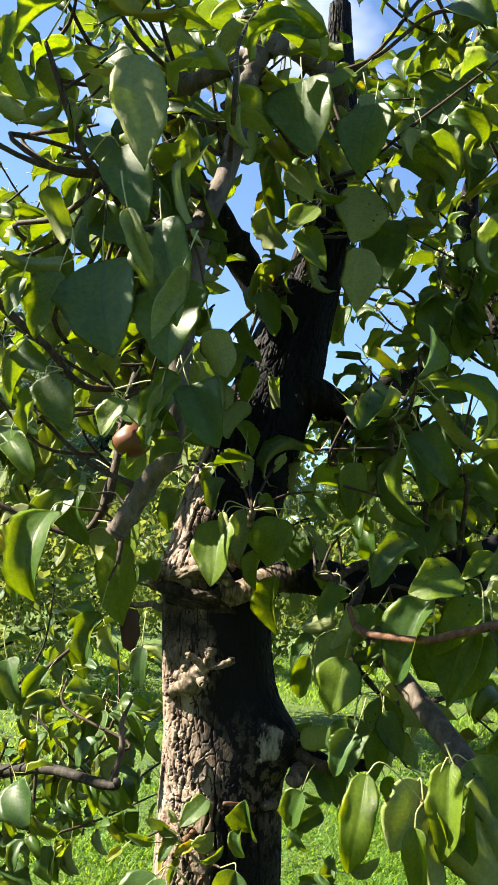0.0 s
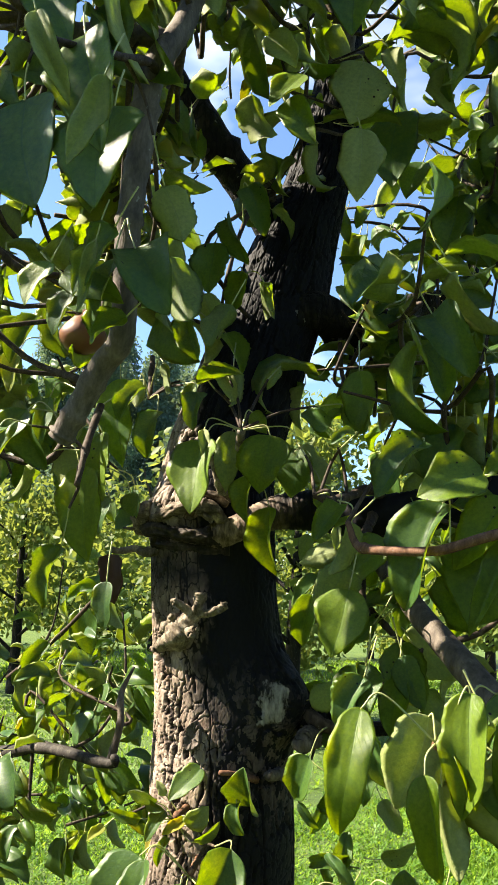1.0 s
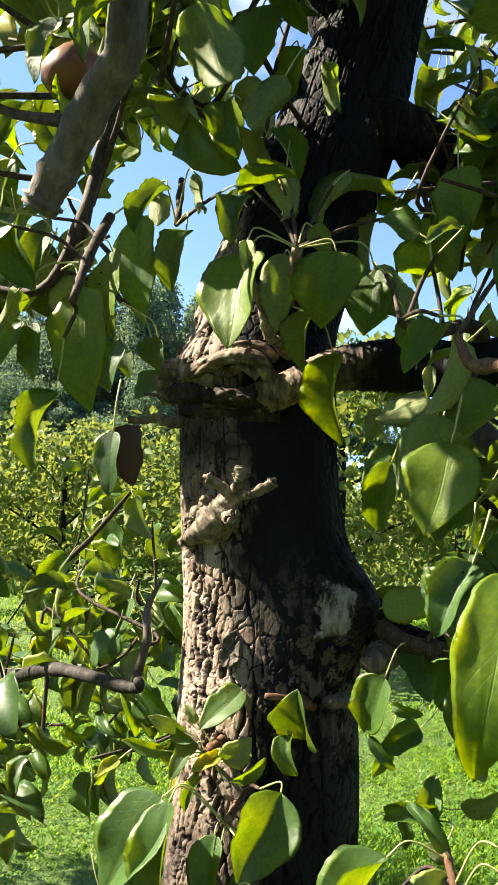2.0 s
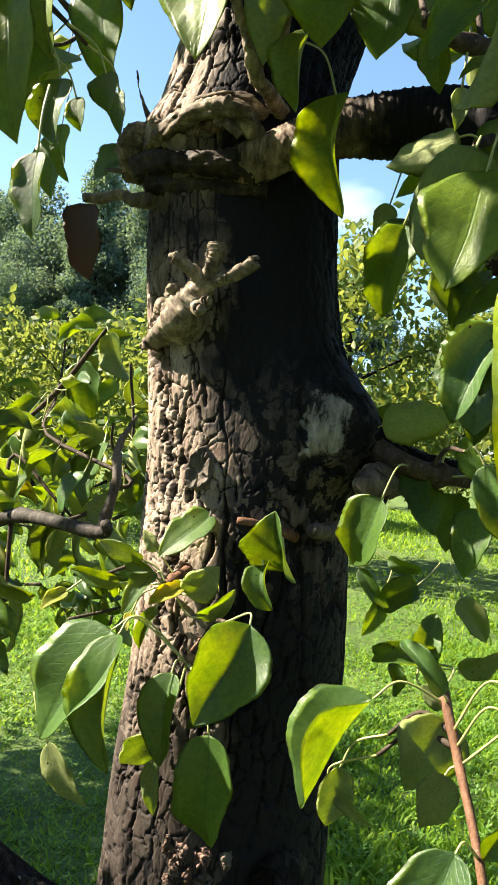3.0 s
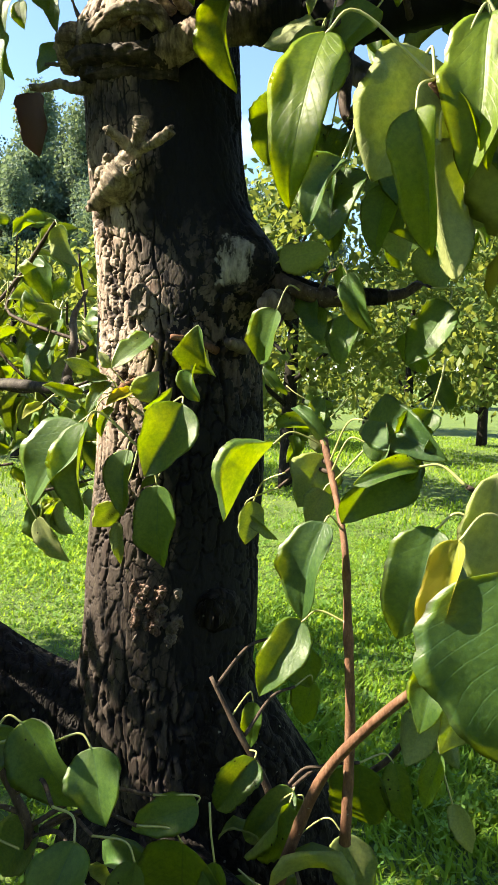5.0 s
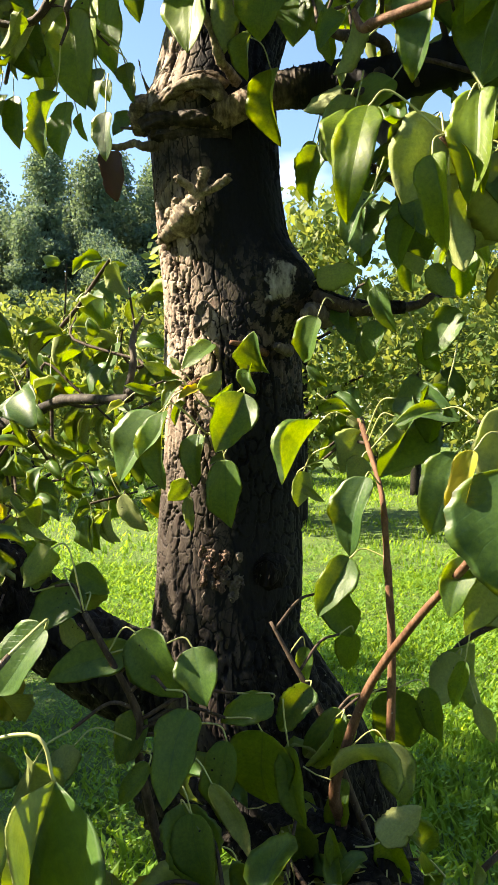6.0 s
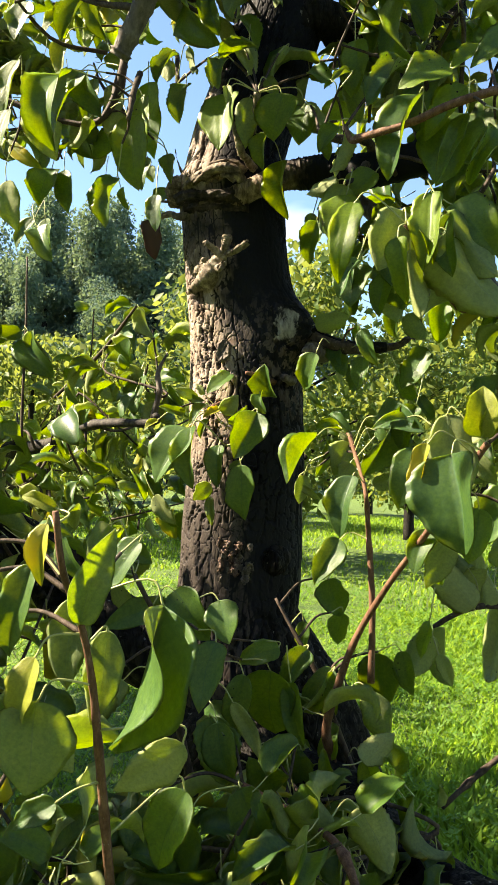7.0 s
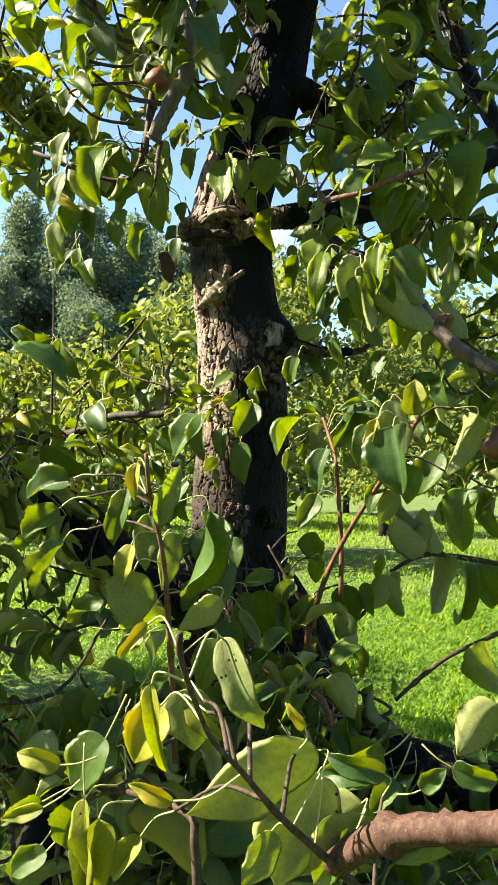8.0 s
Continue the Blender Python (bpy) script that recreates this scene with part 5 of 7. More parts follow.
blade(at, (0.095, 1.500, 1.237), (0.076, 1.500, 1.190), 0.50, 30, 60, 60, "D")
blade(at, (0.187, 1.480, 1.256), (0.218, 1.480, 1.207), 0.60, 50, 20, 90, "D")
blade(at, (0.187, 1.450, 1.180), (0.238, 1.450, 1.208), 0.70, 20, 40, 30, "D")
blade(at, (0.079, 1.220, 1.443), (0.106, 1.220, 1.454), 0.50, 20, 20, 20, "U")
blade(at, (0.156, 1.050, 1.492), (0.145, 1.030, 1.427), 0.84, 10, 12, 25, "U")
blade(at, (0.191, 1.060, 1.482), (0.184, 1.050, 1.418), 0.56, 12, 20, 20, "U")
blade(at, (0.195, 1.060, 1.504), (0.217, 1.050, 1.449), 0.60, 14, 14, 20, "U")
blade(at, (0.164, 1.100, 1.534), (0.141, 1.100, 1.510), 0.60, 30, 10, 30, "U")
blade(at, (0.139, 1.120, 1.549), (0.133, 1.120, 1.511), 0.50, 20, 60, 40, "U")
blade(at, (0.160, 1.100, 1.411), (0.185, 1.100, 1.357), 0.50, 10, 50, 30, "U")
leaf(at, (0.087, 1.190, 1.435), (0.141, 1.177, 1.445), "flat", "D", 0)
leaf(at, (0.120, 1.200, 1.390), (0.136, 1.183, 1.352), "flat", "U", 0)
leaf(at, (0.259, 1.160, 1.393), (0.222, 1.169, 1.332), "flat", "U", 0)

at = stem("twig", TWIG_DARK, [(0.147, 1.160, 1.640, 0.0070), (0.148, 1.140, 1.591, 0.0070), (0.152, 1.130, 1.558, 0.0050), (0.173, 1.120, 1.537, 0.0040), (0.194, 1.110, 1.517, 0.0030), (0.219, 1.120, 1.505, 0.0025)])
leaf(at, (0.155, 1.060, 1.494), (0.149, 1.061, 1.423), "fold", "U", 0)
leaf(at, (0.189, 1.100, 1.515), (0.220, 1.118, 1.442), "flat", "U", 0)
leaf(at, (0.196, 1.120, 1.482), (0.212, 1.121, 1.424), "flat", "D", 0)
leaf(at, (0.207, 1.100, 1.587), (0.170, 1.084, 1.562), "cup", "U", 0)
leaf(at, (0.146, 1.120, 1.544), (0.132, 1.106, 1.498), "cup", "U", 0)
leaf(at, (0.175, 1.120, 1.542), (0.152, 1.122, 1.517), "fold", "U", 0)
leaf(at, (0.154, 1.120, 1.555), (0.201, 1.121, 1.559), "cup", "U", 0)
leaf(at, (0.202, 1.150, 1.526), (0.262, 1.156, 1.472), "flat", "D", 0)
leaf(at, (0.231, 1.200, 1.455), (0.258, 1.196, 1.410), "flat", "D", 0)
leaf(at, (0.250, 1.200, 1.324), (0.268, 1.206, 1.288), "curl", "U", 0)
leaf(at, (0.154, 1.250, 1.384), (0.149, 1.246, 1.333), "flat", "U", 0)
leaf(at, (0.224, 1.300, 1.372), (0.251, 1.305, 1.326), "cup", "U", 0)

at = stem("shoot", TWIG, [(0.146, 1.090, 1.261, 0.0035), (0.158, 1.060, 1.225, 0.0030), (0.171, 1.010, 1.181, 0.0030), (0.177, 1.000, 1.119, 0.0035), (0.182, 0.995, 1.059, 0.0040), (0.184, 0.990, 1.005, 0.0042), (0.184, 0.990, 0.939, 0.0050)])
blade(at, (0.102, 1.070, 1.255), (0.064, 1.048, 1.186), 0.86, 4, 108, 30, "U")
blade(at, (0.084, 1.090, 1.199), (0.078, 1.090, 1.157), 0.60, 20, 20, 40, "D")
blade(at, (0.079, 1.090, 1.184), (0.109, 1.085, 1.165), 0.40, 20, 50, 40, "D")
blade(at, (0.151, 1.080, 1.245), (0.127, 1.070, 1.199), 1.00, 10, 5, 20, "D")
blade(at, (0.150, 1.060, 1.218), (0.137, 1.050, 1.187), 0.90, 10, 5, 20, "D")
blade(at, (0.150, 1.090, 1.252), (0.132, 1.090, 1.262), 0.90, 10, 30, 20, "D")
blade(at, (0.207, 1.030, 1.272), (0.168, 1.000, 1.200), 0.95, 104, -5, 30, "U")
blade(at, (0.185, 1.040, 1.282), (0.244, 0.970, 1.258), 0.50, 12, 30, 50, "U")
blade(at, (0.154, 1.001, 1.201), (0.140, 0.995, 1.120), 0.66, 14, 44, 25, "U")
blade(at, (0.140, 1.000, 1.118), (0.110, 0.980, 1.060), 0.60, 30, 15, 40, "U")
blade(at, (0.184, 1.050, 1.263), (0.206, 1.050, 1.244), 0.70, 20, 50, 60, "U")
blade(at, (0.146, 1.080, 1.261), (0.118, 1.100, 1.288), 0.50, 20, 60, 80, "U")
leaf(at, (0.143, 1.140, 1.264), (0.099, 1.135, 1.265), "curl", "U", 0)
leaf(at, (0.131, 1.140, 1.261), (0.141, 1.146, 1.300), "cup", "U", 0)
leaf(at, (0.113, 1.150, 1.258), (0.117, 1.150, 1.233), "fold", "U", 0)

at = stem("spur", TWIG, [(0.342, 0.900, 1.411, 0.0050), (0.273, 0.860, 1.390, 0.0050), (0.249, 0.830, 1.415, 0.0045), (0.227, 0.810, 1.444, 0.0040), (0.205, 0.790, 1.463, 0.0040)])
blade(at, (0.151, 0.785, 1.484), (0.138, 0.780, 1.398), 0.42, 6, 16, 80, "G")
blade(at, (0.201, 0.800, 1.480), (0.177, 0.795, 1.415), 0.85, 8, 20, 30, "D")
blade(at, (0.196, 0.775, 1.444), (0.207, 0.775, 1.375), 0.52, 20, 62, 40, "G")
blade(at, (0.231, 0.800, 1.498), (0.223, 0.790, 1.412), 0.52, 14, 40, 30, "G")
blade(at, (0.244, 0.810, 1.477), (0.253, 0.800, 1.409), 0.60, 14, 50, 30, "U")
blade(at, (0.254, 0.830, 1.496), (0.301, 0.820, 1.437), 0.80, 20, 10, 30, "G")
blade(at, (0.221, 0.800, 1.469), (0.233, 0.790, 1.419), 0.45, 50, 20, 40, "G")
blade(at, (0.216, 0.820, 1.446), (0.196, 0.820, 1.397), 0.50, 20, 50, 60, "D")
leaf(at, (0.209, 0.790, 1.435), (0.223, 0.803, 1.367), "fold", "D", 0)
leaf(at, (0.247, 0.800, 1.458), (0.309, 0.797, 1.370), "round", "D", 0)
leaf(at, (0.331, 0.950, 1.441), (0.385, 0.946, 1.383), "flat", "D", 0)

at = stem("twig", TWIG, [(0.303, 0.860, 1.633, 0.0050), (0.255, 0.860, 1.619, 0.0045), (0.216, 0.870, 1.606, 0.0045), (0.182, 0.890, 1.605, 0.0045), (0.155, 0.910, 1.607, 0.0045), (0.143, 0.930, 1.613, 0.0040), (0.135, 0.940, 1.634, 0.0030)])
blade(at, (0.221, 0.900, 1.651), (0.188, 0.910, 1.553), 0.72, 8, 62, 40, "U")
blade(at, (0.257, 0.890, 1.676), (0.197, 0.890, 1.654), 0.85, 10, 14, 40, "G")
blade(at, (0.356, 0.900, 1.720), (0.278, 0.890, 1.674), 0.62, 10, 20, 50, "G")
blade(at, (0.293, 0.900, 1.705), (0.254, 0.890, 1.672), 0.50, 30, 20, 30, "G")
blade(at, (0.275, 0.890, 1.654), (0.229, 0.890, 1.590), 0.62, 12, 30, 30, "G")
blade(at, (0.275, 0.900, 1.626), (0.244, 0.900, 1.542), 0.95, 8, 6, 30, "U")
blade(at, (0.274, 0.885, 1.620), (0.241, 0.885, 1.535), 0.32, 20, 40, 30, "G")
blade(at, (0.341, 0.950, 1.688), (0.332, 0.950, 1.578), 0.90, 8, 8, 20, "G")
blade(at, (0.337, 0.920, 1.662), (0.322, 0.920, 1.603), 0.34, 30, 20, 20, "G")
blade(at, (0.345, 0.920, 1.662), (0.351, 0.920, 1.592), 0.34, 30, 20, 20, "G")
blade(at, (0.303, 0.950, 1.654), (0.308, 0.950, 1.593), 0.70, 10, 20, 20, "G")
blade(at, (0.384, 0.950, 1.716), (0.378, 0.950, 1.578), 0.60, 10, 20, 20, "U")
blade(at, (0.175, 1.070, 1.628), (0.127, 1.070, 1.577), 0.70, 20, 10, 30, "G")
blade(at, (0.357, 0.950, 1.573), (0.332, 0.950, 1.514), 0.62, 12, 40, 20, "G")
blade(at, (0.383, 0.970, 1.587), (0.373, 0.970, 1.527), 0.75, 10, 10, 20, "G")
blade(at, (0.354, 0.920, 1.504), (0.337, 0.920, 1.428), 0.40, 20, 30, 20, "D")
blade(at, (0.316, 0.950, 1.604), (0.286, 0.950, 1.560), 0.50, 10, 40, 20, "G")
blade(at, (0.141, 1.100, 1.835), (0.144, 1.100, 1.755), 0.62, 10, 20, 20, "G")
blade(at, (0.201, 1.100, 1.843), (0.185, 1.100, 1.773), 0.55, 10, 30, 20, "U")
blade(at, (0.301, 1.300, 2.035), (0.281, 1.300, 1.984), 0.90, 10, 10, 20, "G")
blade(at, (0.344, 1.300, 1.963), (0.320, 1.300, 1.926), 0.90, 10, 10, 20, "G")
leaf(at, (0.208, 0.950, 1.718), (0.161, 0.940, 1.658), "cup", "U", 0)
leaf(at, (0.295, 0.800, 1.562), (0.269, 0.809, 1.507), "fold", "U", 0)
leaf(at, (0.245, 0.800, 1.478), (0.298, 0.801, 1.410), "cup", "D", 0)

at = stem("shoot", TWIG, [(0.292, 0.800, 1.240, 0.0035), (0.287, 0.806, 1.232, 0.0035), (0.262, 0.840, 1.184, 0.0035), (0.237, 0.870, 1.138, 0.0037), (0.201, 0.930, 1.073, 0.0040), (0.165, 0.990, 0.996, 0.0045), (0.142, 1.010, 0.928, 0.0050), (0.128, 1.020, 0.867, 0.0060), (0.134, 1.040, 0.828, 0.0070)])
blade(at, (0.252, 0.770, 1.227), (0.266, 0.760, 1.129), 1.05, 4, 78, 25, "U")
blade(at, (0.230, 0.785, 1.237), (0.215, 0.785, 1.171), 0.42, 20, 60, 30, "Y")
blade(at, (0.251, 0.810, 1.269), (0.267, 0.810, 1.172), 0.50, 8, 20, 20, "D")
blade(at, (0.285, 0.800, 1.245), (0.286, 0.800, 1.298), 0.85, 20, 30, 40, "Y")
blade(at, (0.291, 0.800, 1.245), (0.306, 0.800, 1.289), 0.50, 20, 30, 40, "Y")
blade(at, (0.223, 0.830, 1.234), (0.205, 0.830, 1.168), 0.66, 14, 30, 25, "U")
blade(at, (0.277, 0.830, 1.231), (0.306, 0.830, 1.197), 0.60, 20, 50, 40, "D")
blade(at, (0.212, 0.840, 1.267), (0.176, 0.840, 1.254), 0.50, 20, 50, 60, "U")
blade(at, (0.289, 0.830, 1.172), (0.279, 0.830, 1.113), 0.70, 10, 20, 20, "U")
leaf(at, (0.377, 0.800, 1.247), (0.334, 0.805, 1.158), "fold", "D", 0)
leaf(at, (0.336, 0.900, 1.195), (0.299, 0.911, 1.123), "flat", "U", 0)
leaf(at, (0.369, 0.860, 1.139), (0.363, 0.842, 1.044), "cup", "U", 0)
leaf(at, (0.275, 0.950, 1.139), (0.261, 0.934, 1.075), "curl", "U", 0)
leaf(at, (0.233, 1.000, 1.294), (0.215, 1.007, 1.235), "cup", "U", 0)

at = stem("twig", TWIG_DARK, [(0.188, 1.280, 0.831, 0.0040), (0.229, 1.280, 0.862, 0.0040), (0.263, 1.280, 0.910, 0.0040), (0.287, 1.300, 0.949, 0.0040), (0.350, 1.300, 0.987, 0.0050), (0.417, 1.320, 0.987, 0.0050), (0.527, 1.350, 0.969, 0.0060)])
leaf(at, (0.352, 1.280, 0.989), (0.284, 1.281, 1.069), "flat", "D", 0)
leaf(at, (0.285, 1.280, 0.952), (0.316, 1.283, 0.863), "arch", "D", 0)
leaf(at, (0.373, 1.300, 0.987), (0.356, 1.314, 1.087), "cup", "D", 0)
leaf(at, (0.414, 1.300, 0.989), (0.383, 1.300, 0.869), "hook", "D", 0)
leaf(at, (0.448, 1.300, 0.972), (0.423, 1.312, 0.880), "hook", "U", 0)
leaf(at, (0.471, 1.300, 0.973), (0.497, 1.300, 0.883), "cup", "U", 0)
leaf(at, (0.344, 1.300, 1.051), (0.297, 1.317, 1.109), "curl", "D", 0)
leaf(at, (0.394, 1.330, 1.051), (0.424, 1.337, 1.121), "flat", "D", 0)
leaf(at, (0.283, 1.250, 0.950), (0.250, 1.236, 0.882), "flat", "D", 0)
leaf(at, (0.321, 1.300, 0.986), (0.372, 1.295, 1.053), "flat", "D", 0)

at = stem("twig", TWIG_DARK, [(0.287, 1.100, 0.744, 0.0040), (0.334, 1.120, 0.782, 0.0040), (0.394, 1.150, 0.819, 0.0040), (0.497, 1.200, 0.858, 0.0050)])
leaf(at, (0.426, 1.100, 0.853), (0.472, 1.115, 0.760), "flat", "D", 0)

at = stem("shoot", TWIG, [(-0.031, 0.478, 1.176, 0.0022), (-0.029, 0.490, 1.135, 0.0024), (-0.027, 0.520, 1.096, 0.0026), (-0.020, 0.530, 1.050, 0.0028), (-0.016, 0.540, 0.991, 0.0032), (-0.014, 0.560, 0.914, 0.0036), (-0.016, 0.600, 0.801, 0.0040)])
blade(at, (0.037, 0.505, 1.114), (0.009, 0.500, 1.015), 0.95, 140, 0, 20, "U")
blade(at, (0.048, 0.530, 1.014), (-0.002, 0.530, 0.977), 0.55, 8, 20, 20, "D")
blade(at, (-0.020, 0.500, 1.099), (0.003, 0.500, 1.165), 0.42, 20, 40, 50, "D")
blade(at, (-0.046, 0.500, 1.166), (-0.048, 0.500, 1.123), 0.50, 40, 30, 40, "Y")
blade(at, (-0.060, 0.510, 1.136), (-0.074, 0.510, 1.071), 0.50, 40, 20, 30, "U")
blade(at, (-0.051, 0.500, 1.075), (-0.059, 0.500, 1.027), 0.60, 20, 30, 40, "Y")
blade(at, (-0.044, 0.550, 1.107), (-0.047, 0.550, 1.039), 0.50, 10, 30, 20, "D")
blade(at, (-0.013, 0.540, 1.087), (-0.024, 0.540, 1.018), 0.42, 20, 10, 20, "D")
blade(at, (-0.048, 0.500, 1.046), (-0.054, 0.500, 0.981), 0.90, 8, 8, 20, "D")
blade(at, (-0.048, 0.520, 1.175), (-0.074, 0.520, 1.183), 0.50, 20, 40, 60, "Y")
blade(at, (-0.009, 0.600, 1.146), (-0.036, 0.600, 1.108), 0.70, 10, 20, 20, "U")
blade(at, (-0.059, 0.560, 1.151), (-0.040, 0.560, 1.118), 0.60, 20, 40, 30, "U")
blade(at, (0.035, 0.600, 0.952), (0.014, 0.600, 0.888), 0.70, 10, 20, 20, "U")
blade(at, (-0.040, 0.520, 0.970), (-0.072, 0.520, 0.948), 0.60, 10, 30, 20, "U")
leaf(at, (-0.130, 0.520, 1.145), (-0.189, 0.536, 1.122), "cup", "U", 0)
leaf(at, (-0.135, 0.500, 1.113), (-0.179, 0.505, 1.073), "cup", "U", 0)
leaf(at, (-0.149, 0.550, 1.070), (-0.176, 0.533, 1.005), "fold", "U", 0)

at = stem("shoot", TWIG_DARK, [(0.075, 0.170, 1.053, 0.0022), (0.074, 0.180, 1.034, 0.0022), (0.080, 0.200, 1.001, 0.0020), (0.090, 0.220, 0.967, 0.0020), (0.109, 0.250, 0.933, 0.0023), (0.137, 0.280, 0.888, 0.0028), (0.182, 0.330, 0.827, 0.0035), (0.234, 0.380, 0.756, 0.0045)])
blade(at, (0.163, 0.330, 0.925), (0.055, 0.310, 0.872), 0.52, 6, 6, 20, "D")
blade(at, (0.049, 0.200, 1.010), (0.062, 0.200, 0.950), 0.32, 50, 30, 60, "Y")
blade(at, (0.048, 0.240, 0.984), (0.028, 0.240, 0.939), 0.85, 14, 20, 30, "Y")
blade(at, (0.046, 0.200, 1.052), (0.027, 0.200, 1.026), 0.38, 60, 20, 80, "Y")
blade(at, (0.096, 0.220, 1.040), (0.128, 0.220, 0.977), 0.42, 30, 40, 90, "D")
blade(at, (0.163, 0.350, 0.898), (0.128, 0.350, 0.797), 0.72, 8, 14, 20, "D")
blade(at, (0.203, 0.360, 0.862), (0.161, 0.360, 0.797), 0.90, 30, 100, 20, "D")
blade(at, (0.228, 0.450, 0.861), (0.167, 0.450, 0.878), 0.50, 40, 20, 50, "U")
blade(at, (-0.052, 0.300, 0.909), (-0.090, 0.300, 0.917), 0.62, 30, 20, 50, "Y")
blade(at, (-0.028, 0.350, 0.916), (-0.058, 0.350, 0.868), 0.85, 14, 10, 30, "U")
blade(at, (0.056, 0.250, 0.908), (0.021, 0.250, 0.919), 0.50, 40, 20, 40, "Y")
blade(at, (-0.023, 0.280, 0.892), (-0.014, 0.280, 0.827), 0.42, 20, 50, 40, "Y")
blade(at, (-0.065, 0.300, 0.873), (-0.103, 0.300, 0.860), 0.40, 30, 20, 20, "Y")
blade(at, (-0.069, 0.320, 0.827), (-0.101, 0.320, 0.803), 0.70, 20, 20, 40, "U")
blade(at, (0.128, 0.300, 0.869), (0.104, 0.300, 0.823), 0.60, 20, 20, 60, "D")
blade(at, (0.152, 0.330, 0.942), (0.135, 0.330, 0.963), 0.50, 30, 50, 60, "Y")
blade(at, (0.097, 0.340, 0.975), (0.102, 0.340, 0.946), 0.60, 20, 40, 50, "Y")
blade(at, (0.055, 0.300, 0.979), (0.063, 0.300, 0.928), 0.90, 10, 10, 20, "D")
blade(at, (0.019, 0.300, 0.856), (-0.004, 0.300, 0.818), 0.60, 20, 40, 40, "Y")
blade(at, (0.055, 0.300, 0.969), (0.089, 0.300, 0.939), 0.50, 20, 40, 40, "Y")
leaf(at, (0.203, 0.370, 0.867), (0.147, 0.380, 0.792), "flat", "D", 0)

at = stem("twig", TWIG_DARK, [(-0.087, 0.420, 0.814, 0.0030), (-0.035, 0.400, 0.848, 0.0030), (0.049, 0.340, 0.859, 0.0030), (0.059, 0.330, 0.836, 0.0040), (0.063, 0.330, 0.789, 0.0050)])
leaf(at, (-0.030, 0.300, 0.883), (-0.052, 0.311, 0.837), "cup", "U", 0)
leaf(at, (-0.090, 0.400, 0.882), (-0.140, 0.410, 0.869), "fold", "D", 0)
leaf(at, (-0.033, 0.400, 0.891), (-0.080, 0.419, 0.841), "cup", "U", 0)
leaf(at, (-0.008, 0.270, 0.882), (-0.014, 0.289, 0.819), "fold", "Y", 0)
leaf(at, (-0.086, 0.350, 0.855), (-0.117, 0.332, 0.840), "fold", "U", 0)
leaf(at, (-0.086, 0.400, 0.855), (-0.106, 0.381, 0.841), "fold", "D", 0)
leaf(at, (-0.087, 0.350, 0.815), (-0.114, 0.352, 0.781), "cup", "U", 0)

at = stem("twig", LOG, [(0.178, 0.340, 0.826, 0.0110), (0.209, 0.310, 0.863, 0.0125), (0.242, 0.285, 0.885, 0.0125), (0.270, 0.270, 0.894, 0.0120), (0.301, 0.255, 0.904, 0.0125), (0.331, 0.240, 0.905, 0.0130)])
leaf(at, (0.229, 0.500, 0.861), (0.162, 0.481, 0.844), "arch", "U", 0)
leaf(at, (0.273, 0.280, 0.890), (0.226, 0.286, 0.857), "fold", "D", 0)
leaf(at, (0.262, 0.450, 0.848), (0.287, 0.451, 0.871), "flat", "U", 0)
leaf(at, (0.292, 0.450, 0.872), (0.338, 0.457, 0.859), "cup", "U", 0)
leaf(at, (0.365, 0.600, 0.894), (0.320, 0.598, 0.830), "flat", "D", 0)
leaf(at, (0.241, 0.500, 0.838), (0.215, 0.491, 0.805), "cup", "U", 0)

at = stem("twig", TWIG_DARK, [(-0.032, 0.950, 0.795, 0.0060), (-0.049, 0.930, 0.883, 0.0050), (-0.056, 0.920, 0.937, 0.0040), (-0.056, 0.910, 0.982, 0.0035), (-0.104, 0.900, 1.073, 0.0030)])
blade(at, (-0.061, 0.917, 1.036), (-0.142, 0.900, 1.005), 0.44, 12, 10, 25, "U")
blade(at, (-0.054, 0.900, 1.058), (-0.008, 0.900, 1.000), 0.78, 8, 14, 30, "U")
blade(at, (0.003, 0.890, 1.050), (0.020, 0.874, 1.003), 0.85, 20, 6, 20, "U")
blade(at, (0.011, 0.840, 1.013), (0.002, 0.800, 0.946), 0.58, 52, 6, 20, "U")
blade(at, (0.062, 0.930, 0.962), (0.067, 0.967, 0.873), 0.80, 8, 10, 20, "U")
blade(at, (0.015, 0.840, 0.925), (0.032, 0.838, 0.858), 0.64, 8, 10, 20, "U")
blade(at, (-0.052, 0.920, 0.975), (-0.077, 0.920, 0.922), 0.70, 8, 10, 20, "U")
blade(at, (0.071, 0.940, 0.988), (0.022, 0.930, 0.967), 0.62, 14, 14, 40, "U")
blade(at, (-0.110, 0.920, 1.087), (-0.173, 0.920, 1.044), 0.62, 8, 12, 20, "U")
blade(at, (-0.172, 0.930, 1.088), (-0.151, 0.930, 1.131), 0.75, 12, 10, 20, "U")
blade(at, (-0.133, 0.940, 1.104), (-0.093, 0.940, 1.083), 0.70, 8, 12, 20, "U")
blade(at, (0.028, 0.860, 0.942), (0.063, 0.860, 0.877), 0.32, 20, 40, -60, "D")
blade(at, (0.087, 0.930, 0.950), (0.105, 0.930, 0.872), 0.42, 12, 24, 20, "U")
blade(at, (0.034, 0.900, 0.963), (0.029, 0.900, 0.886), 0.50, 10, 20, 20, "U")
blade(at, (-0.147, 0.950, 1.051), (-0.115, 0.950, 1.017), 0.60, 10, 20, 20, "D")
blade(at, (-0.039, 0.900, 0.935), (-0.067, 0.900, 0.894), 0.50, 10, 20, 30, "U")
blade(at, (0.047, 0.900, 0.849), (0.058, 0.900, 0.806), 0.70, 10, 20, 20, "U")
leaf(at, (-0.138, 0.900, 1.133), (-0.167, 0.902, 1.093), "flat", "D", 0)
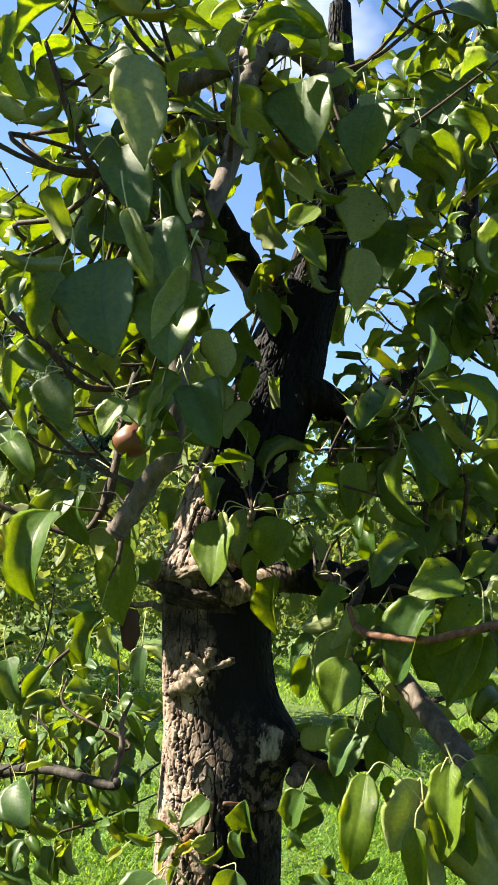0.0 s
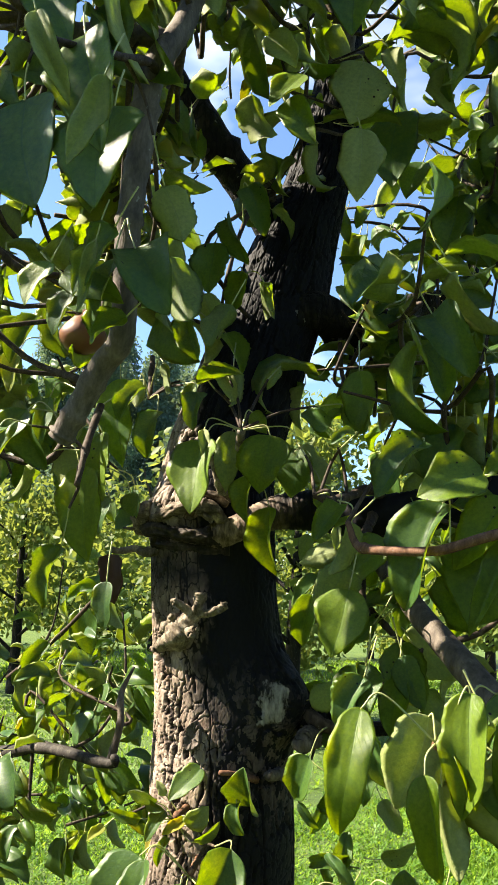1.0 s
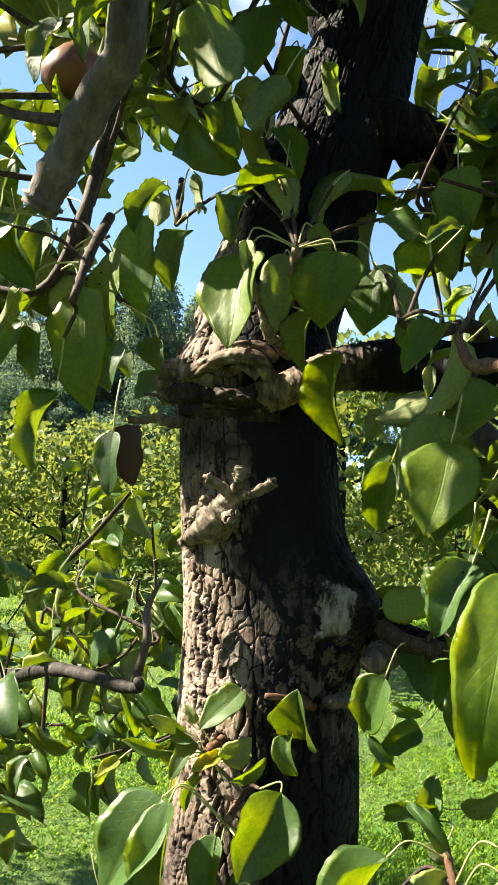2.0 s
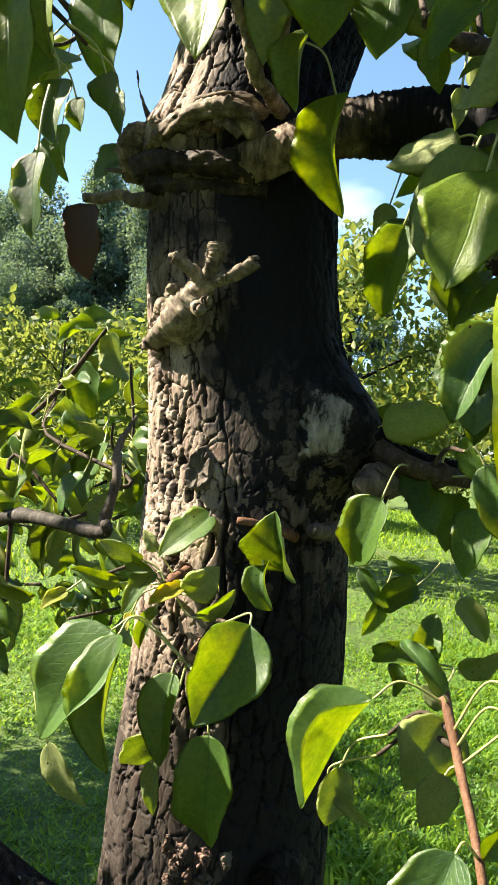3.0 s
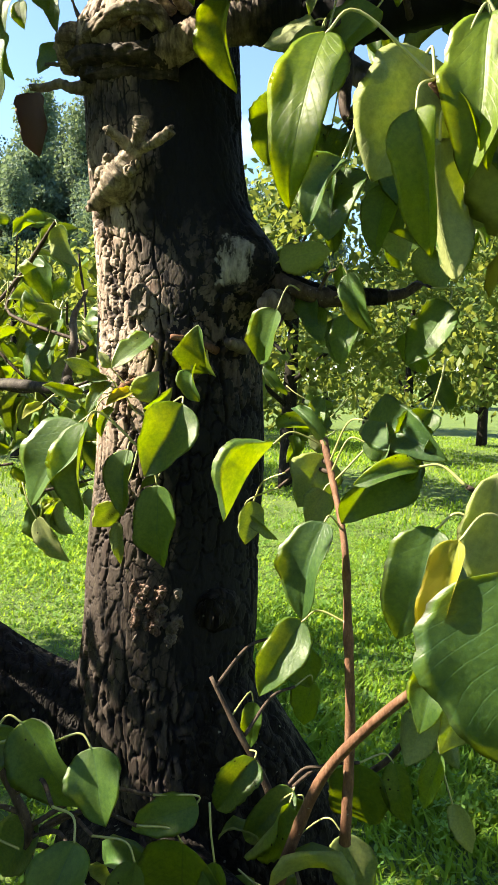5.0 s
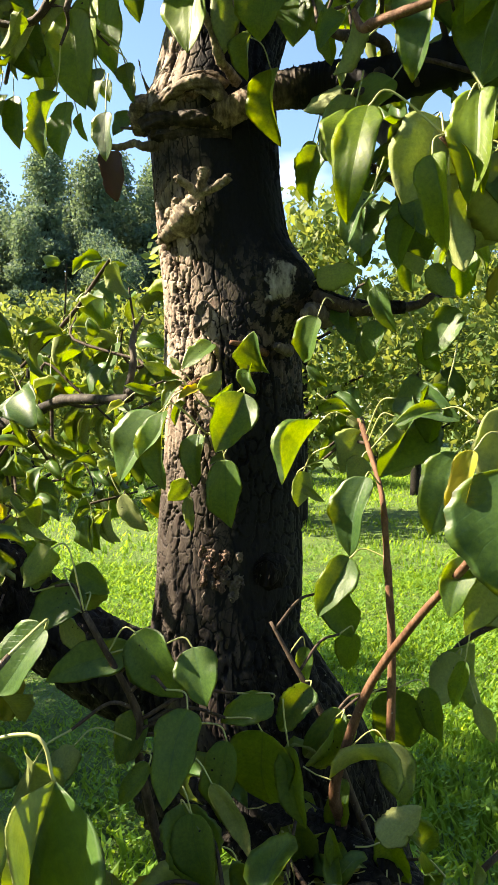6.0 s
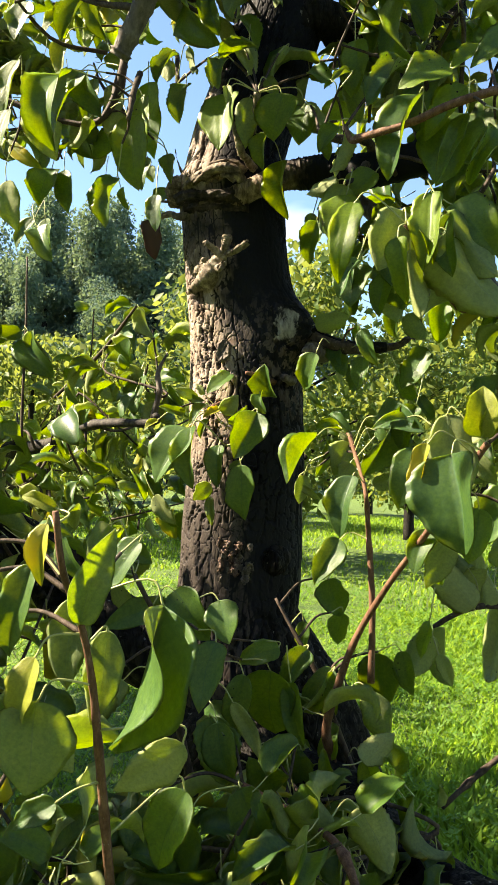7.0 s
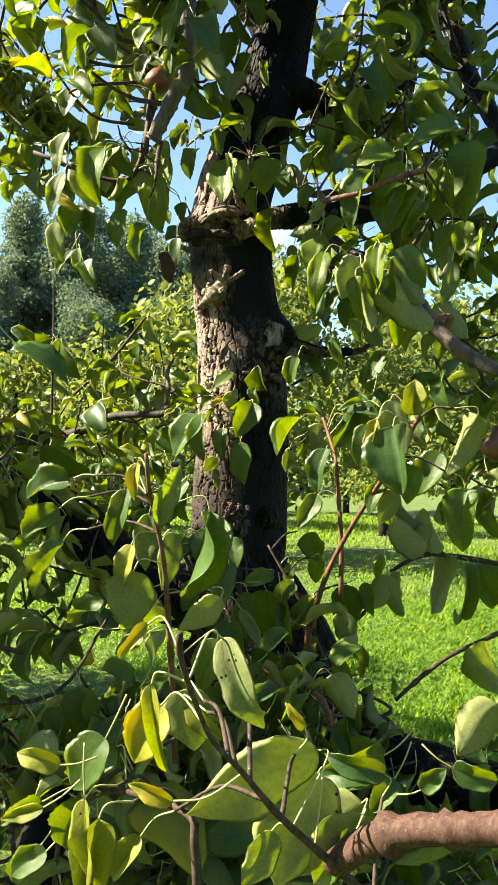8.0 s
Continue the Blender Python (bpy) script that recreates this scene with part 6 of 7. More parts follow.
leaf(at, (-0.147, 0.950, 1.073), (-0.095, 0.937, 1.090), "cup", "D", 0)
leaf(at, (-0.130, 0.850, 0.951), (-0.161, 0.870, 0.882), "cup", "D", 0)
leaf(at, (-0.114, 0.900, 0.946), (-0.129, 0.883, 0.910), "flat", "D", 0)

at = stem("twig", TWIG_DARK, [(0.176, 1.040, 0.783, 0.0040), (0.144, 1.060, 0.847, 0.0045), (0.109, 1.090, 0.921, 0.0040), (0.075, 1.100, 0.973, 0.0030), (0.046, 1.110, 1.018, 0.0020)])
blade(at, (0.135, 1.080, 0.928), (0.091, 1.080, 0.873), 0.56, 30, 20, 60, "U")
blade(at, (0.146, 1.080, 0.919), (0.125, 1.100, 0.850), 0.60, 12, 40, 30, "U")
blade(at, (0.118, 1.200, 1.037), (0.139, 1.200, 0.979), 0.90, 10, 10, 20, "U")
blade(at, (0.143, 1.200, 0.985), (0.135, 1.200, 0.936), 0.80, 10, 20, 20, "U")
blade(at, (0.195, 1.100, 0.951), (0.208, 1.138, 0.869), 0.72, 8, 14, 20, "U")
blade(at, (0.227, 1.100, 0.956), (0.245, 1.100, 0.894), 0.52, 8, 30, 20, "U")
blade(at, (0.264, 0.880, 1.135), (0.240, 0.880, 1.077), 0.55, 10, 30, 20, "D")
blade(at, (0.242, 0.880, 1.144), (0.225, 0.870, 1.094), 0.60, 10, 20, 20, "U")
blade(at, (0.256, 1.000, 1.019), (0.246, 1.000, 0.971), 0.50, 20, 40, 20, "U")
blade(at, (0.268, 1.000, 0.978), (0.286, 1.000, 0.938), 0.50, 20, 40, 20, "D")
blade(at, (0.183, 1.050, 0.910), (0.203, 1.050, 0.841), 0.60, 10, 20, 20, "D")
blade(at, (0.177, 1.000, 0.838), (0.208, 1.000, 0.787), 0.60, 10, 20, 20, "U")
blade(at, (0.085, 1.150, 0.979), (0.083, 1.150, 0.928), 0.50, 10, 20, 20, "U")
leaf(at, (0.134, 1.050, 0.933), (0.097, 1.061, 0.872), "fold", "U", 0)
leaf(at, (0.097, 1.080, 0.955), (0.063, 1.074, 0.903), "cup", "U", 0)

at = stem("twig", TWIG, [(0.175, 0.700, 0.824, 0.0040), (0.153, 0.750, 0.847, 0.0040), (0.105, 0.800, 0.852, 0.0030), (0.048, 0.820, 0.868, 0.0030)])
leaf(at, (0.003, 0.850, 0.927), (0.026, 0.848, 0.853), "flat", "U", 0)
leaf(at, (0.048, 0.800, 0.873), (0.077, 0.795, 0.817), "round", "U", 0)
leaf(at, (0.119, 0.800, 0.860), (0.076, 0.814, 0.772), "cup", "U", 0)
leaf(at, (0.171, 0.800, 0.865), (0.205, 0.793, 0.803), "flat", "D", 0)
leaf(at, (-0.070, 0.800, 0.842), (-0.032, 0.793, 0.781), "flat", "U", 0)
leaf(at, (-0.114, 0.800, 0.837), (-0.171, 0.817, 0.781), "cup", "U", 0)
leaf(at, (-0.004, 0.780, 0.845), (-0.023, 0.797, 0.771), "flat", "U", 0)
leaf(at, (-0.093, 0.600, 0.986), (-0.066, 0.619, 0.949), "flat", "D", 0)
leaf(at, (0.174, 0.950, 0.854), (0.214, 0.962, 0.887), "flat", "D", 0)

at = stem("spur", BARK_KNOB, [(-0.010, 1.130, 1.717, 0.0040), (-0.003, 1.100, 1.735, 0.0050), (0.002, 1.080, 1.754, 0.0055)])
blade(at, (0.036, 1.114, 1.666), (0.046, 1.135, 1.583), 0.76, 5, 66, 25, "G")
blade(at, (0.015, 1.090, 1.701), (0.012, 1.090, 1.642), 0.78, 8, 62, 25, "G")
blade(at, (0.039, 1.070, 1.746), (0.029, 1.070, 1.676), 1.00, 10, 4, 20, "G")
blade(at, (0.073, 1.080, 1.733), (0.065, 1.080, 1.673), 0.88, 8, 10, 20, "U")
blade(at, (-0.035, 1.040, 1.734), (-0.041, 1.020, 1.644), 0.78, 5, 22, 20, "G")
blade(at, (-0.036, 1.040, 1.745), (-0.026, 1.030, 1.702), 0.42, 50, 40, 40, "D")
blade(at, (-0.013, 1.100, 1.757), (-0.017, 1.100, 1.680), 0.48, 20, 10, 20, "D")
blade(at, (-0.060, 1.100, 1.822), (-0.069, 1.100, 1.773), 0.58, 10, 40, 30, "G")
blade(at, (-0.030, 1.100, 1.840), (-0.011, 1.100, 1.790), 0.50, 40, 20, 50, "D")
blade(at, (0.041, 1.120, 1.843), (0.025, 1.120, 1.815), 0.50, 20, 40, 40, "D")
blade(at, (0.137, 1.000, 1.571), (0.120, 0.990, 1.502), 0.82, 8, 8, 20, "G")
blade(at, (0.096, 1.150, 1.588), (0.071, 1.140, 1.534), 0.60, 8, 66, 30, "U")
blade(at, (0.072, 1.300, 1.649), (0.060, 1.300, 1.611), 0.60, 20, 20, 20, "D")
blade(at, (0.101, 1.080, 1.689), (0.108, 1.080, 1.650), 0.70, 10, 40, 20, "G")
blade(at, (0.121, 1.050, 1.640), (0.119, 1.050, 1.613), 0.50, 30, 50, 40, "D")
blade(at, (0.140, 1.030, 1.648), (0.118, 1.030, 1.635), 0.50, 20, 50, 30, "G")
blade(at, (0.122, 1.100, 1.785), (0.097, 1.100, 1.764), 0.50, 40, 20, 30, "G")
blade(at, (0.142, 1.100, 1.802), (0.137, 1.100, 1.749), 0.70, 10, 20, 20, "G")
blade(at, (0.013, 1.090, 1.779), (0.032, 1.090, 1.752), 0.70, 10, 10, 20, "G")

at = stem("spur", TWIG_DARK, [(-0.152, 1.200, 1.884, 0.0040), (-0.137, 1.150, 1.810, 0.0030)])
leaf(at, (-0.051, 1.060, 1.795), (-0.050, 1.049, 1.745), "cup", "U", 0)
leaf(at, (-0.110, 1.100, 1.781), (-0.117, 1.093, 1.718), "arch", "U", 0)
leaf(at, (-0.058, 1.100, 1.816), (0.000, 1.090, 1.826), "fold", "U", 0)
leaf(at, (-0.016, 1.100, 1.838), (-0.015, 1.092, 1.786), "fold", "D", 0)
leaf(at, (-0.113, 1.120, 1.852), (-0.094, 1.105, 1.807), "roll", "D", 0)
leaf(at, (-0.138, 1.100, 1.821), (-0.138, 1.095, 1.784), "flat", "D", 0)

at = stem("twig", TWIG_DARK, [(0.152, 1.100, 1.689, 0.0060), (0.119, 1.050, 1.668, 0.0050), (0.096, 1.030, 1.671, 0.0040)])
leaf(at, (0.126, 0.990, 1.657), (0.101, 0.971, 1.615), "cup", "U", 0)
leaf(at, (0.139, 0.950, 1.635), (0.118, 0.952, 1.582), "fold", "D", 0)
leaf(at, (0.110, 1.050, 1.752), (0.074, 1.068, 1.772), "cup", "U", 0)
leaf(at, (0.139, 1.000, 1.736), (0.113, 0.998, 1.722), "cup", "U", 0)
leaf(at, (0.072, 1.080, 1.736), (0.111, 1.085, 1.691), "flat", "D", 0)

at = stem("twig", TWIG_DARK, [(0.155, 1.100, 1.643, 0.0060), (0.143, 1.070, 1.618, 0.0040), (0.133, 1.050, 1.605, 0.0030)])
leaf(at, (0.132, 1.030, 1.596), (0.106, 1.034, 1.530), "round", "D", 0)
leaf(at, (0.093, 1.080, 1.564), (0.084, 1.097, 1.505), "cup", "U", 0)
leaf(at, (0.123, 1.060, 1.614), (0.078, 1.069, 1.598), "flat", "D", 0)
leaf(at, (0.123, 1.100, 1.545), (0.134, 1.113, 1.507), "flat", "D", 0)
leaf(at, (0.154, 1.000, 1.485), (0.130, 0.993, 1.432), "cup", "U", 0)

at = stem("twig", TWIG_DARK, [(-0.144, 0.820, 2.099, 0.0060), (-0.180, 0.780, 2.095, 0.0050), (-0.196, 0.760, 2.117, 0.0040), (-0.215, 0.740, 2.165, 0.0035), (-0.232, 0.720, 2.209, 0.0025)])
blade(at, (-0.107, 0.673, 1.993), (-0.079, 0.690, 1.921), 0.42, 62, 58, 30, "D")
blade(at, (-0.149, 0.750, 1.973), (-0.123, 0.740, 1.864), 0.88, 8, 10, 20, "U")
blade(at, (-0.082, 0.710, 2.000), (-0.054, 0.700, 1.886), 0.60, 10, 24, 20, "U")
blade(at, (-0.049, 0.680, 1.939), (-0.072, 0.680, 1.865), 0.34, 30, 20, -50, "D")
blade(at, (-0.059, 0.730, 1.948), (-0.063, 0.720, 1.851), 0.80, 10, 10, 20, "U")
blade(at, (-0.128, 0.700, 2.180), (-0.102, 0.700, 2.049), 0.45, 12, 20, 20, "D")
blade(at, (-0.161, 0.720, 2.140), (-0.114, 0.720, 2.130), 0.50, 20, 30, 60, "U")
blade(at, (-0.139, 0.730, 2.093), (-0.102, 0.730, 2.007), 0.60, 14, 20, 20, "U")
blade(at, (-0.115, 0.762, 1.827), (-0.133, 0.760, 1.787), 0.85, 10, 14, 20, "G")
blade(at, (-0.120, 0.800, 1.833), (-0.061, 0.800, 1.804), 0.52, 10, 30, 30, "U")
blade(at, (-0.136, 0.720, 2.162), (-0.184, 0.720, 2.174), 0.40, 20, 30, 20, "Y")
blade(at, (-0.076, 0.760, 1.844), (-0.087, 0.760, 1.781), 0.30, 40, 60, -80, "D")
blade(at, (-0.074, 0.800, 1.846), (-0.083, 0.800, 1.787), 0.50, 20, 40, 20, "U")
leaf(at, (-0.191, 0.660, 2.209), (-0.254, 0.676, 2.153), "cup", "U", 0)
leaf(at, (-0.184, 0.750, 2.212), (-0.123, 0.759, 2.160), "arch", "U", 0)
leaf(at, (-0.169, 0.740, 2.153), (-0.107, 0.733, 2.102), "arch", "U", 0)
leaf(at, (-0.195, 0.750, 1.959), (-0.218, 0.764, 1.888), "flat", "U", 0)
leaf(at, (-0.234, 0.750, 1.951), (-0.240, 0.744, 1.904), "flat", "U", 0)
leaf(at, (-0.197, 0.760, 1.970), (-0.265, 0.756, 1.982), "fold", "D", 0)
leaf(at, (-0.183, 0.800, 2.044), (-0.119, 0.785, 2.005), "cup", "U", 0)
leaf(at, (-0.241, 0.800, 2.084), (-0.209, 0.798, 2.021), "curl", "D", 0)

at = stem("twig", TWIG_DARK, [(-0.058, 0.800, 2.044, 0.0040), (-0.074, 0.740, 2.006, 0.0035), (-0.096, 0.700, 1.986, 0.0030), (-0.110, 0.680, 1.978, 0.0025)])
leaf(at, (-0.060, 0.760, 1.857), (-0.099, 0.778, 1.802), "flat", "U", 0)
leaf(at, (-0.055, 0.800, 1.856), (-0.014, 0.782, 1.786), "round", "U", 0)
leaf(at, (-0.039, 0.820, 1.928), (-0.017, 0.822, 1.872), "flat", "D", 0)
leaf(at, (-0.057, 0.800, 1.793), (-0.090, 0.804, 1.768), "cup", "U", 0)
leaf(at, (-0.100, 0.840, 1.831), (-0.109, 0.858, 1.790), "flat", "U", 10)

at = stem("twig", TWIG_DARK, [(-0.002, 1.200, 2.146, 0.0040), (-0.023, 1.150, 2.058, 0.0030), (-0.038, 1.130, 1.966, 0.0025), (-0.043, 1.120, 1.884, 0.0020)])
leaf(at, (-0.010, 1.100, 2.088), (0.014, 1.117, 2.024), "cup", "U", 0)
leaf(at, (-0.037, 1.100, 2.041), (-0.004, 1.100, 1.977), "fold", "U", 0)
leaf(at, (-0.048, 1.090, 2.004), (-0.054, 1.100, 1.938), "round", "U", 0)
leaf(at, (-0.013, 1.110, 1.973), (-0.028, 1.129, 1.918), "flat", "U", 0)
leaf(at, (0.016, 1.120, 1.961), (0.025, 1.129, 1.918), "curl", "D", 0)
leaf(at, (-0.061, 1.100, 1.938), (-0.039, 1.118, 1.883), "cup", "D", 0)
leaf(at, (-0.030, 1.110, 1.888), (-0.008, 1.128, 1.840), "fold", "U", 0)
leaf(at, (-0.076, 1.080, 1.900), (-0.058, 1.079, 1.840), "cup", "U", 0)

at = stem("twig", TWIG_DARK, [(-0.309, 0.800, 1.970, 0.0050), (-0.271, 0.820, 1.932, 0.0050), (-0.235, 0.840, 1.906, 0.0045), (-0.196, 0.860, 1.867, 0.0040), (-0.160, 0.880, 1.867, 0.0035)])
leaf(at, (-0.154, 0.900, 1.859), (-0.172, 0.906, 1.812), "flat", "U", 0)
leaf(at, (-0.153, 0.900, 1.854), (-0.113, 0.887, 1.829), "flat", "U", 0)
leaf(at, (-0.222, 0.820, 1.864), (-0.186, 0.817, 1.800), "flat", "U", 0)
leaf(at, (-0.227, 0.820, 1.847), (-0.242, 0.835, 1.796), "cup", "U", 0)
leaf(at, (-0.101, 0.860, 1.858), (-0.131, 0.863, 1.789), "hook", "D", 0)
leaf(at, (-0.086, 1.000, 1.944), (-0.049, 0.991, 1.860), "cup", "D", 0)
leaf(at, (-0.013, 1.050, 1.903), (-0.040, 1.035, 1.847), "fold", "D", 0)
leaf(at, (-0.272, 0.850, 1.901), (-0.224, 0.839, 1.873), "cup", "U", 0)
leaf(at, (-0.264, 0.850, 1.793), (-0.225, 0.835, 1.747), "cup", "U", 0)

at = stem("twig", TWIG_DARK, [(0.134, 1.200, 2.357, 0.0050), (0.060, 1.150, 2.295, 0.0040), (0.038, 1.100, 2.227, 0.0030)])
blade(at, (0.067, 1.012, 2.184), (0.026, 1.010, 2.140), 0.85, 8, 16, 20, "G")
blade(at, (0.045, 1.013, 2.149), (0.085, 1.010, 2.086), 0.62, 10, 30, 20, "G")
blade(at, (0.111, 1.060, 2.435), (0.069, 1.060, 2.406), 0.85, 10, 10, 20, "G")
blade(at, (0.050, 0.950, 2.308), (0.068, 0.950, 2.255), 0.70, 14, 40, 20, "G")
blade(at, (0.037, 0.930, 2.325), (0.055, 0.920, 2.206), 0.85, 10, 12, 20, "U")
blade(at, (0.140, 1.000, 2.340), (0.124, 1.000, 2.223), 0.72, 14, 10, 20, "U")
blade(at, (0.130, 1.050, 2.393), (0.153, 1.050, 2.293), 0.50, 10, 20, 20, "D")
blade(at, (0.270, 1.200, 2.553), (0.257, 1.200, 2.433), 0.75, 10, 10, 20, "U")
blade(at, (0.267, 1.218, 2.469), (0.289, 1.218, 2.331), 0.75, 10, 10, 20, "U")
blade(at, (0.354, 1.250, 2.267), (0.345, 1.250, 2.142), 0.80, 10, 10, 20, "U")
blade(at, (0.190, 1.250, 2.292), (0.182, 1.250, 2.166), 0.70, 10, 10, 20, "U")
blade(at, (0.138, 1.100, 2.266), (0.121, 1.100, 2.172), 0.90, 10, 10, 20, "D")
blade(at, (0.136, 1.100, 2.166), (0.133, 1.100, 2.061), 0.60, 10, 30, 20, "D")
blade(at, (0.229, 1.280, 2.225), (0.204, 1.280, 2.163), 0.80, 10, 20, 20, "U")
blade(at, (0.282, 1.280, 2.166), (0.263, 1.280, 2.076), 0.80, 10, 20, 20, "U")
blade(at, (0.337, 1.300, 2.137), (0.331, 1.300, 2.058), 0.80, 10, 20, 20, "U")
blade(at, (0.245, 1.280, 2.085), (0.190, 1.280, 2.073), 0.50, 20, 20, 20, "U")
blade(at, (0.024, 1.000, 2.233), (0.059, 1.000, 2.183), 0.70, 20, 40, 40, "D")
blade(at, (0.218, 1.200, 2.476), (0.215, 1.200, 2.372), 0.60, 10, 20, 20, "U")
blade(at, (0.170, 1.100, 2.285), (0.186, 1.100, 2.221), 0.50, 20, 40, 40, "D")
blade(at, (0.362, 1.200, 2.520), (0.347, 1.200, 2.416), 0.60, 10, 20, 20, "U")
blade(at, (0.339, 1.200, 2.405), (0.315, 1.200, 2.314), 0.50, 10, 50, 20, "D")
leaf(at, (0.045, 1.080, 2.429), (0.023, 1.069, 2.296), "cup", "U", 0)
leaf(at, (0.078, 1.120, 2.490), (0.111, 1.134, 2.451), "cup", "U", 0)
leaf(at, (-0.021, 1.100, 2.310), (-0.005, 1.105, 2.236), "fold", "D", 0)
leaf(at, (-0.017, 1.120, 2.241), (0.016, 1.105, 2.161), "cup", "D", 0)

at = stem("twig", TWIG_DARK, [(-0.167, 1.050, 1.774, 0.0050), (-0.160, 1.000, 1.719, 0.0040), (-0.152, 0.960, 1.665, 0.0030)])
leaf(at, (-0.179, 1.000, 1.602), (-0.194, 1.003, 1.533), "cup", "U", 0)
leaf(at, (-0.243, 0.950, 1.723), (-0.239, 0.931, 1.610), "arch", "U", 0)
leaf(at, (-0.237, 1.000, 1.746), (-0.203, 0.995, 1.685), "cup", "U", 0)
leaf(at, (-0.293, 1.000, 1.534), (-0.263, 0.987, 1.482), "cup", "U", 0)
leaf(at, (-0.114, 1.050, 1.799), (-0.138, 1.043, 1.754), "curl", "U", 0)
leaf(at, (-0.221, 1.000, 1.688), (-0.252, 1.004, 1.648), "fold", "D", 0)
leaf(at, (-0.208, 1.050, 1.719), (-0.189, 1.032, 1.665), "flat", "D", 0)

at = stem("twig", TWIG_DARK, [(-0.191, 1.150, 2.042, 0.0060), (-0.198, 1.100, 1.900, 0.0060), (-0.204, 1.050, 1.739, 0.0060), (-0.258, 1.050, 1.703, 0.0040), (-0.416, 1.050, 1.762, 0.0040)])
blade(at, (-0.320, 1.000, 1.860), (-0.338, 1.000, 1.805), 0.90, 10, 10, 20, "U")
blade(at, (-0.303, 1.100, 1.902), (-0.342, 1.100, 1.866), 0.70, 20, 20, 60, "G")
blade(at, (-0.297, 1.300, 2.029), (-0.354, 1.300, 1.946), 0.60, 12, 20, 30, "G")
blade(at, (-0.208, 1.200, 1.925), (-0.243, 1.200, 1.893), 0.90, 10, 14, 20, "G")
blade(at, (-0.304, 1.100, 1.863), (-0.313, 1.100, 1.802), 0.62, 30, 12, 20, "Y")
blade(at, (-0.237, 1.000, 1.756), (-0.279, 1.000, 1.656), 0.58, 10, 20, 30, "U")
blade(at, (-0.331, 1.000, 1.776), (-0.350, 1.000, 1.697), 0.60, 12, 24, 20, "G")
blade(at, (-0.170, 1.010, 1.693), (-0.149, 1.009, 1.586), 0.56, 16, 10, 20, "G")
blade(at, (-0.215, 1.250, 1.866), (-0.200, 1.250, 1.731), 0.50, 8, 24, 20, "U")
blade(at, (-0.332, 1.050, 1.736), (-0.289, 1.050, 1.649), 0.60, 10, 20, 20, "D")
blade(at, (-0.398, 1.118, 1.705), (-0.342, 1.118, 1.666), 0.42, 20, 30, 30, "Y")
blade(at, (-0.377, 1.500, 1.808), (-0.383, 1.500, 1.708), 0.66, 8, 12, 20, "U")
blade(at, (-0.425, 1.400, 1.779), (-0.414, 1.400, 1.692), 0.55, 8, 12, 20, "U")
blade(at, (-0.416, 1.300, 1.649), (-0.404, 1.300, 1.590), 0.60, 10, 30, 20, "U")
blade(at, (-0.393, 1.100, 1.642), (-0.371, 1.100, 1.561), 0.50, 10, 20, 20, "D")
blade(at, (-0.216, 1.100, 1.786), (-0.233, 1.100, 1.709), 0.50, 30, 50, 30, "D")
blade(at, (-0.256, 1.100, 1.797), (-0.263, 1.100, 1.719), 0.50, 30, 20, 30, "U")
blade(at, (-0.391, 1.200, 1.616), (-0.422, 1.200, 1.563), 0.70, 10, 30, 20, "U")
blade(at, (-0.161, 1.050, 1.742), (-0.153, 1.050, 1.658), 0.50, 8, 30, 20, "G")
blade(at, (-0.316, 0.950, 1.680), (-0.339, 0.950, 1.603), 0.60, 10, 20, 20, "U")
blade(at, (-0.164, 1.220, 1.666), (-0.193, 1.220, 1.638), 0.90, 10, 10, 20, "U")
blade(at, (-0.275, 1.300, 1.702), (-0.259, 1.300, 1.662), 0.50, 20, 45, 40, "G")
blade(at, (-0.113, 0.970, 1.566), (-0.112, 0.970, 1.516), 0.62, 10, 14, 20, "U")
blade(at, (-0.172, 1.100, 1.672), (-0.174, 1.100, 1.621), 0.85, 10, 12, 20, "U")
blade(at, (-0.168, 1.120, 1.667), (-0.162, 1.120, 1.640), 0.75, 12, 16, 20, "U")
blade(at, (-0.136, 1.100, 1.676), (-0.131, 1.100, 1.646), 0.95, 8, 12, 20, "U")
blade(at, (-0.146, 1.150, 1.687), (-0.142, 1.150, 1.649), 0.50, 16, 20, 20, "U")
leaf(at, (-0.289, 1.050, 2.033), (-0.311, 1.056, 1.964), "cup", "U", 0)
leaf(at, (-0.172, 1.050, 2.005), (-0.210, 1.054, 1.948), "cup", "U", 0)
leaf(at, (-0.140, 1.080, 2.010), (-0.158, 1.069, 1.936), "cup", "U", 0)
leaf(at, (-0.257, 1.050, 1.888), (-0.287, 1.044, 1.825), "cup", "U", 0)
leaf(at, (-0.256, 1.080, 1.921), (-0.233, 1.087, 1.845), "fold", "U", 0)

at = stem("twig", TWIG_DARK, [(-0.578, 1.750, 1.362, 0.0040), (-0.450, 1.700, 1.460, 0.0040), (-0.338, 1.620, 1.558, 0.0030)])
leaf(at, (-0.327, 1.600, 1.550), (-0.289, 1.595, 1.482), "fold", "D", 0)
leaf(at, (-0.345, 1.600, 1.557), (-0.406, 1.603, 1.528), "cup", "U", 0)
leaf(at, (-0.450, 1.650, 1.445), (-0.494, 1.646, 1.383), "cup", "U", 0)
leaf(at, (-0.373, 1.650, 1.522), (-0.316, 1.665, 1.555), "cup", "U", 0)
leaf(at, (-0.411, 1.700, 1.515), (-0.388, 1.714, 1.423), "flat", "U", 0)
leaf(at, (-0.528, 1.700, 1.373), (-0.450, 1.713, 1.328), "cup", "U", 0)

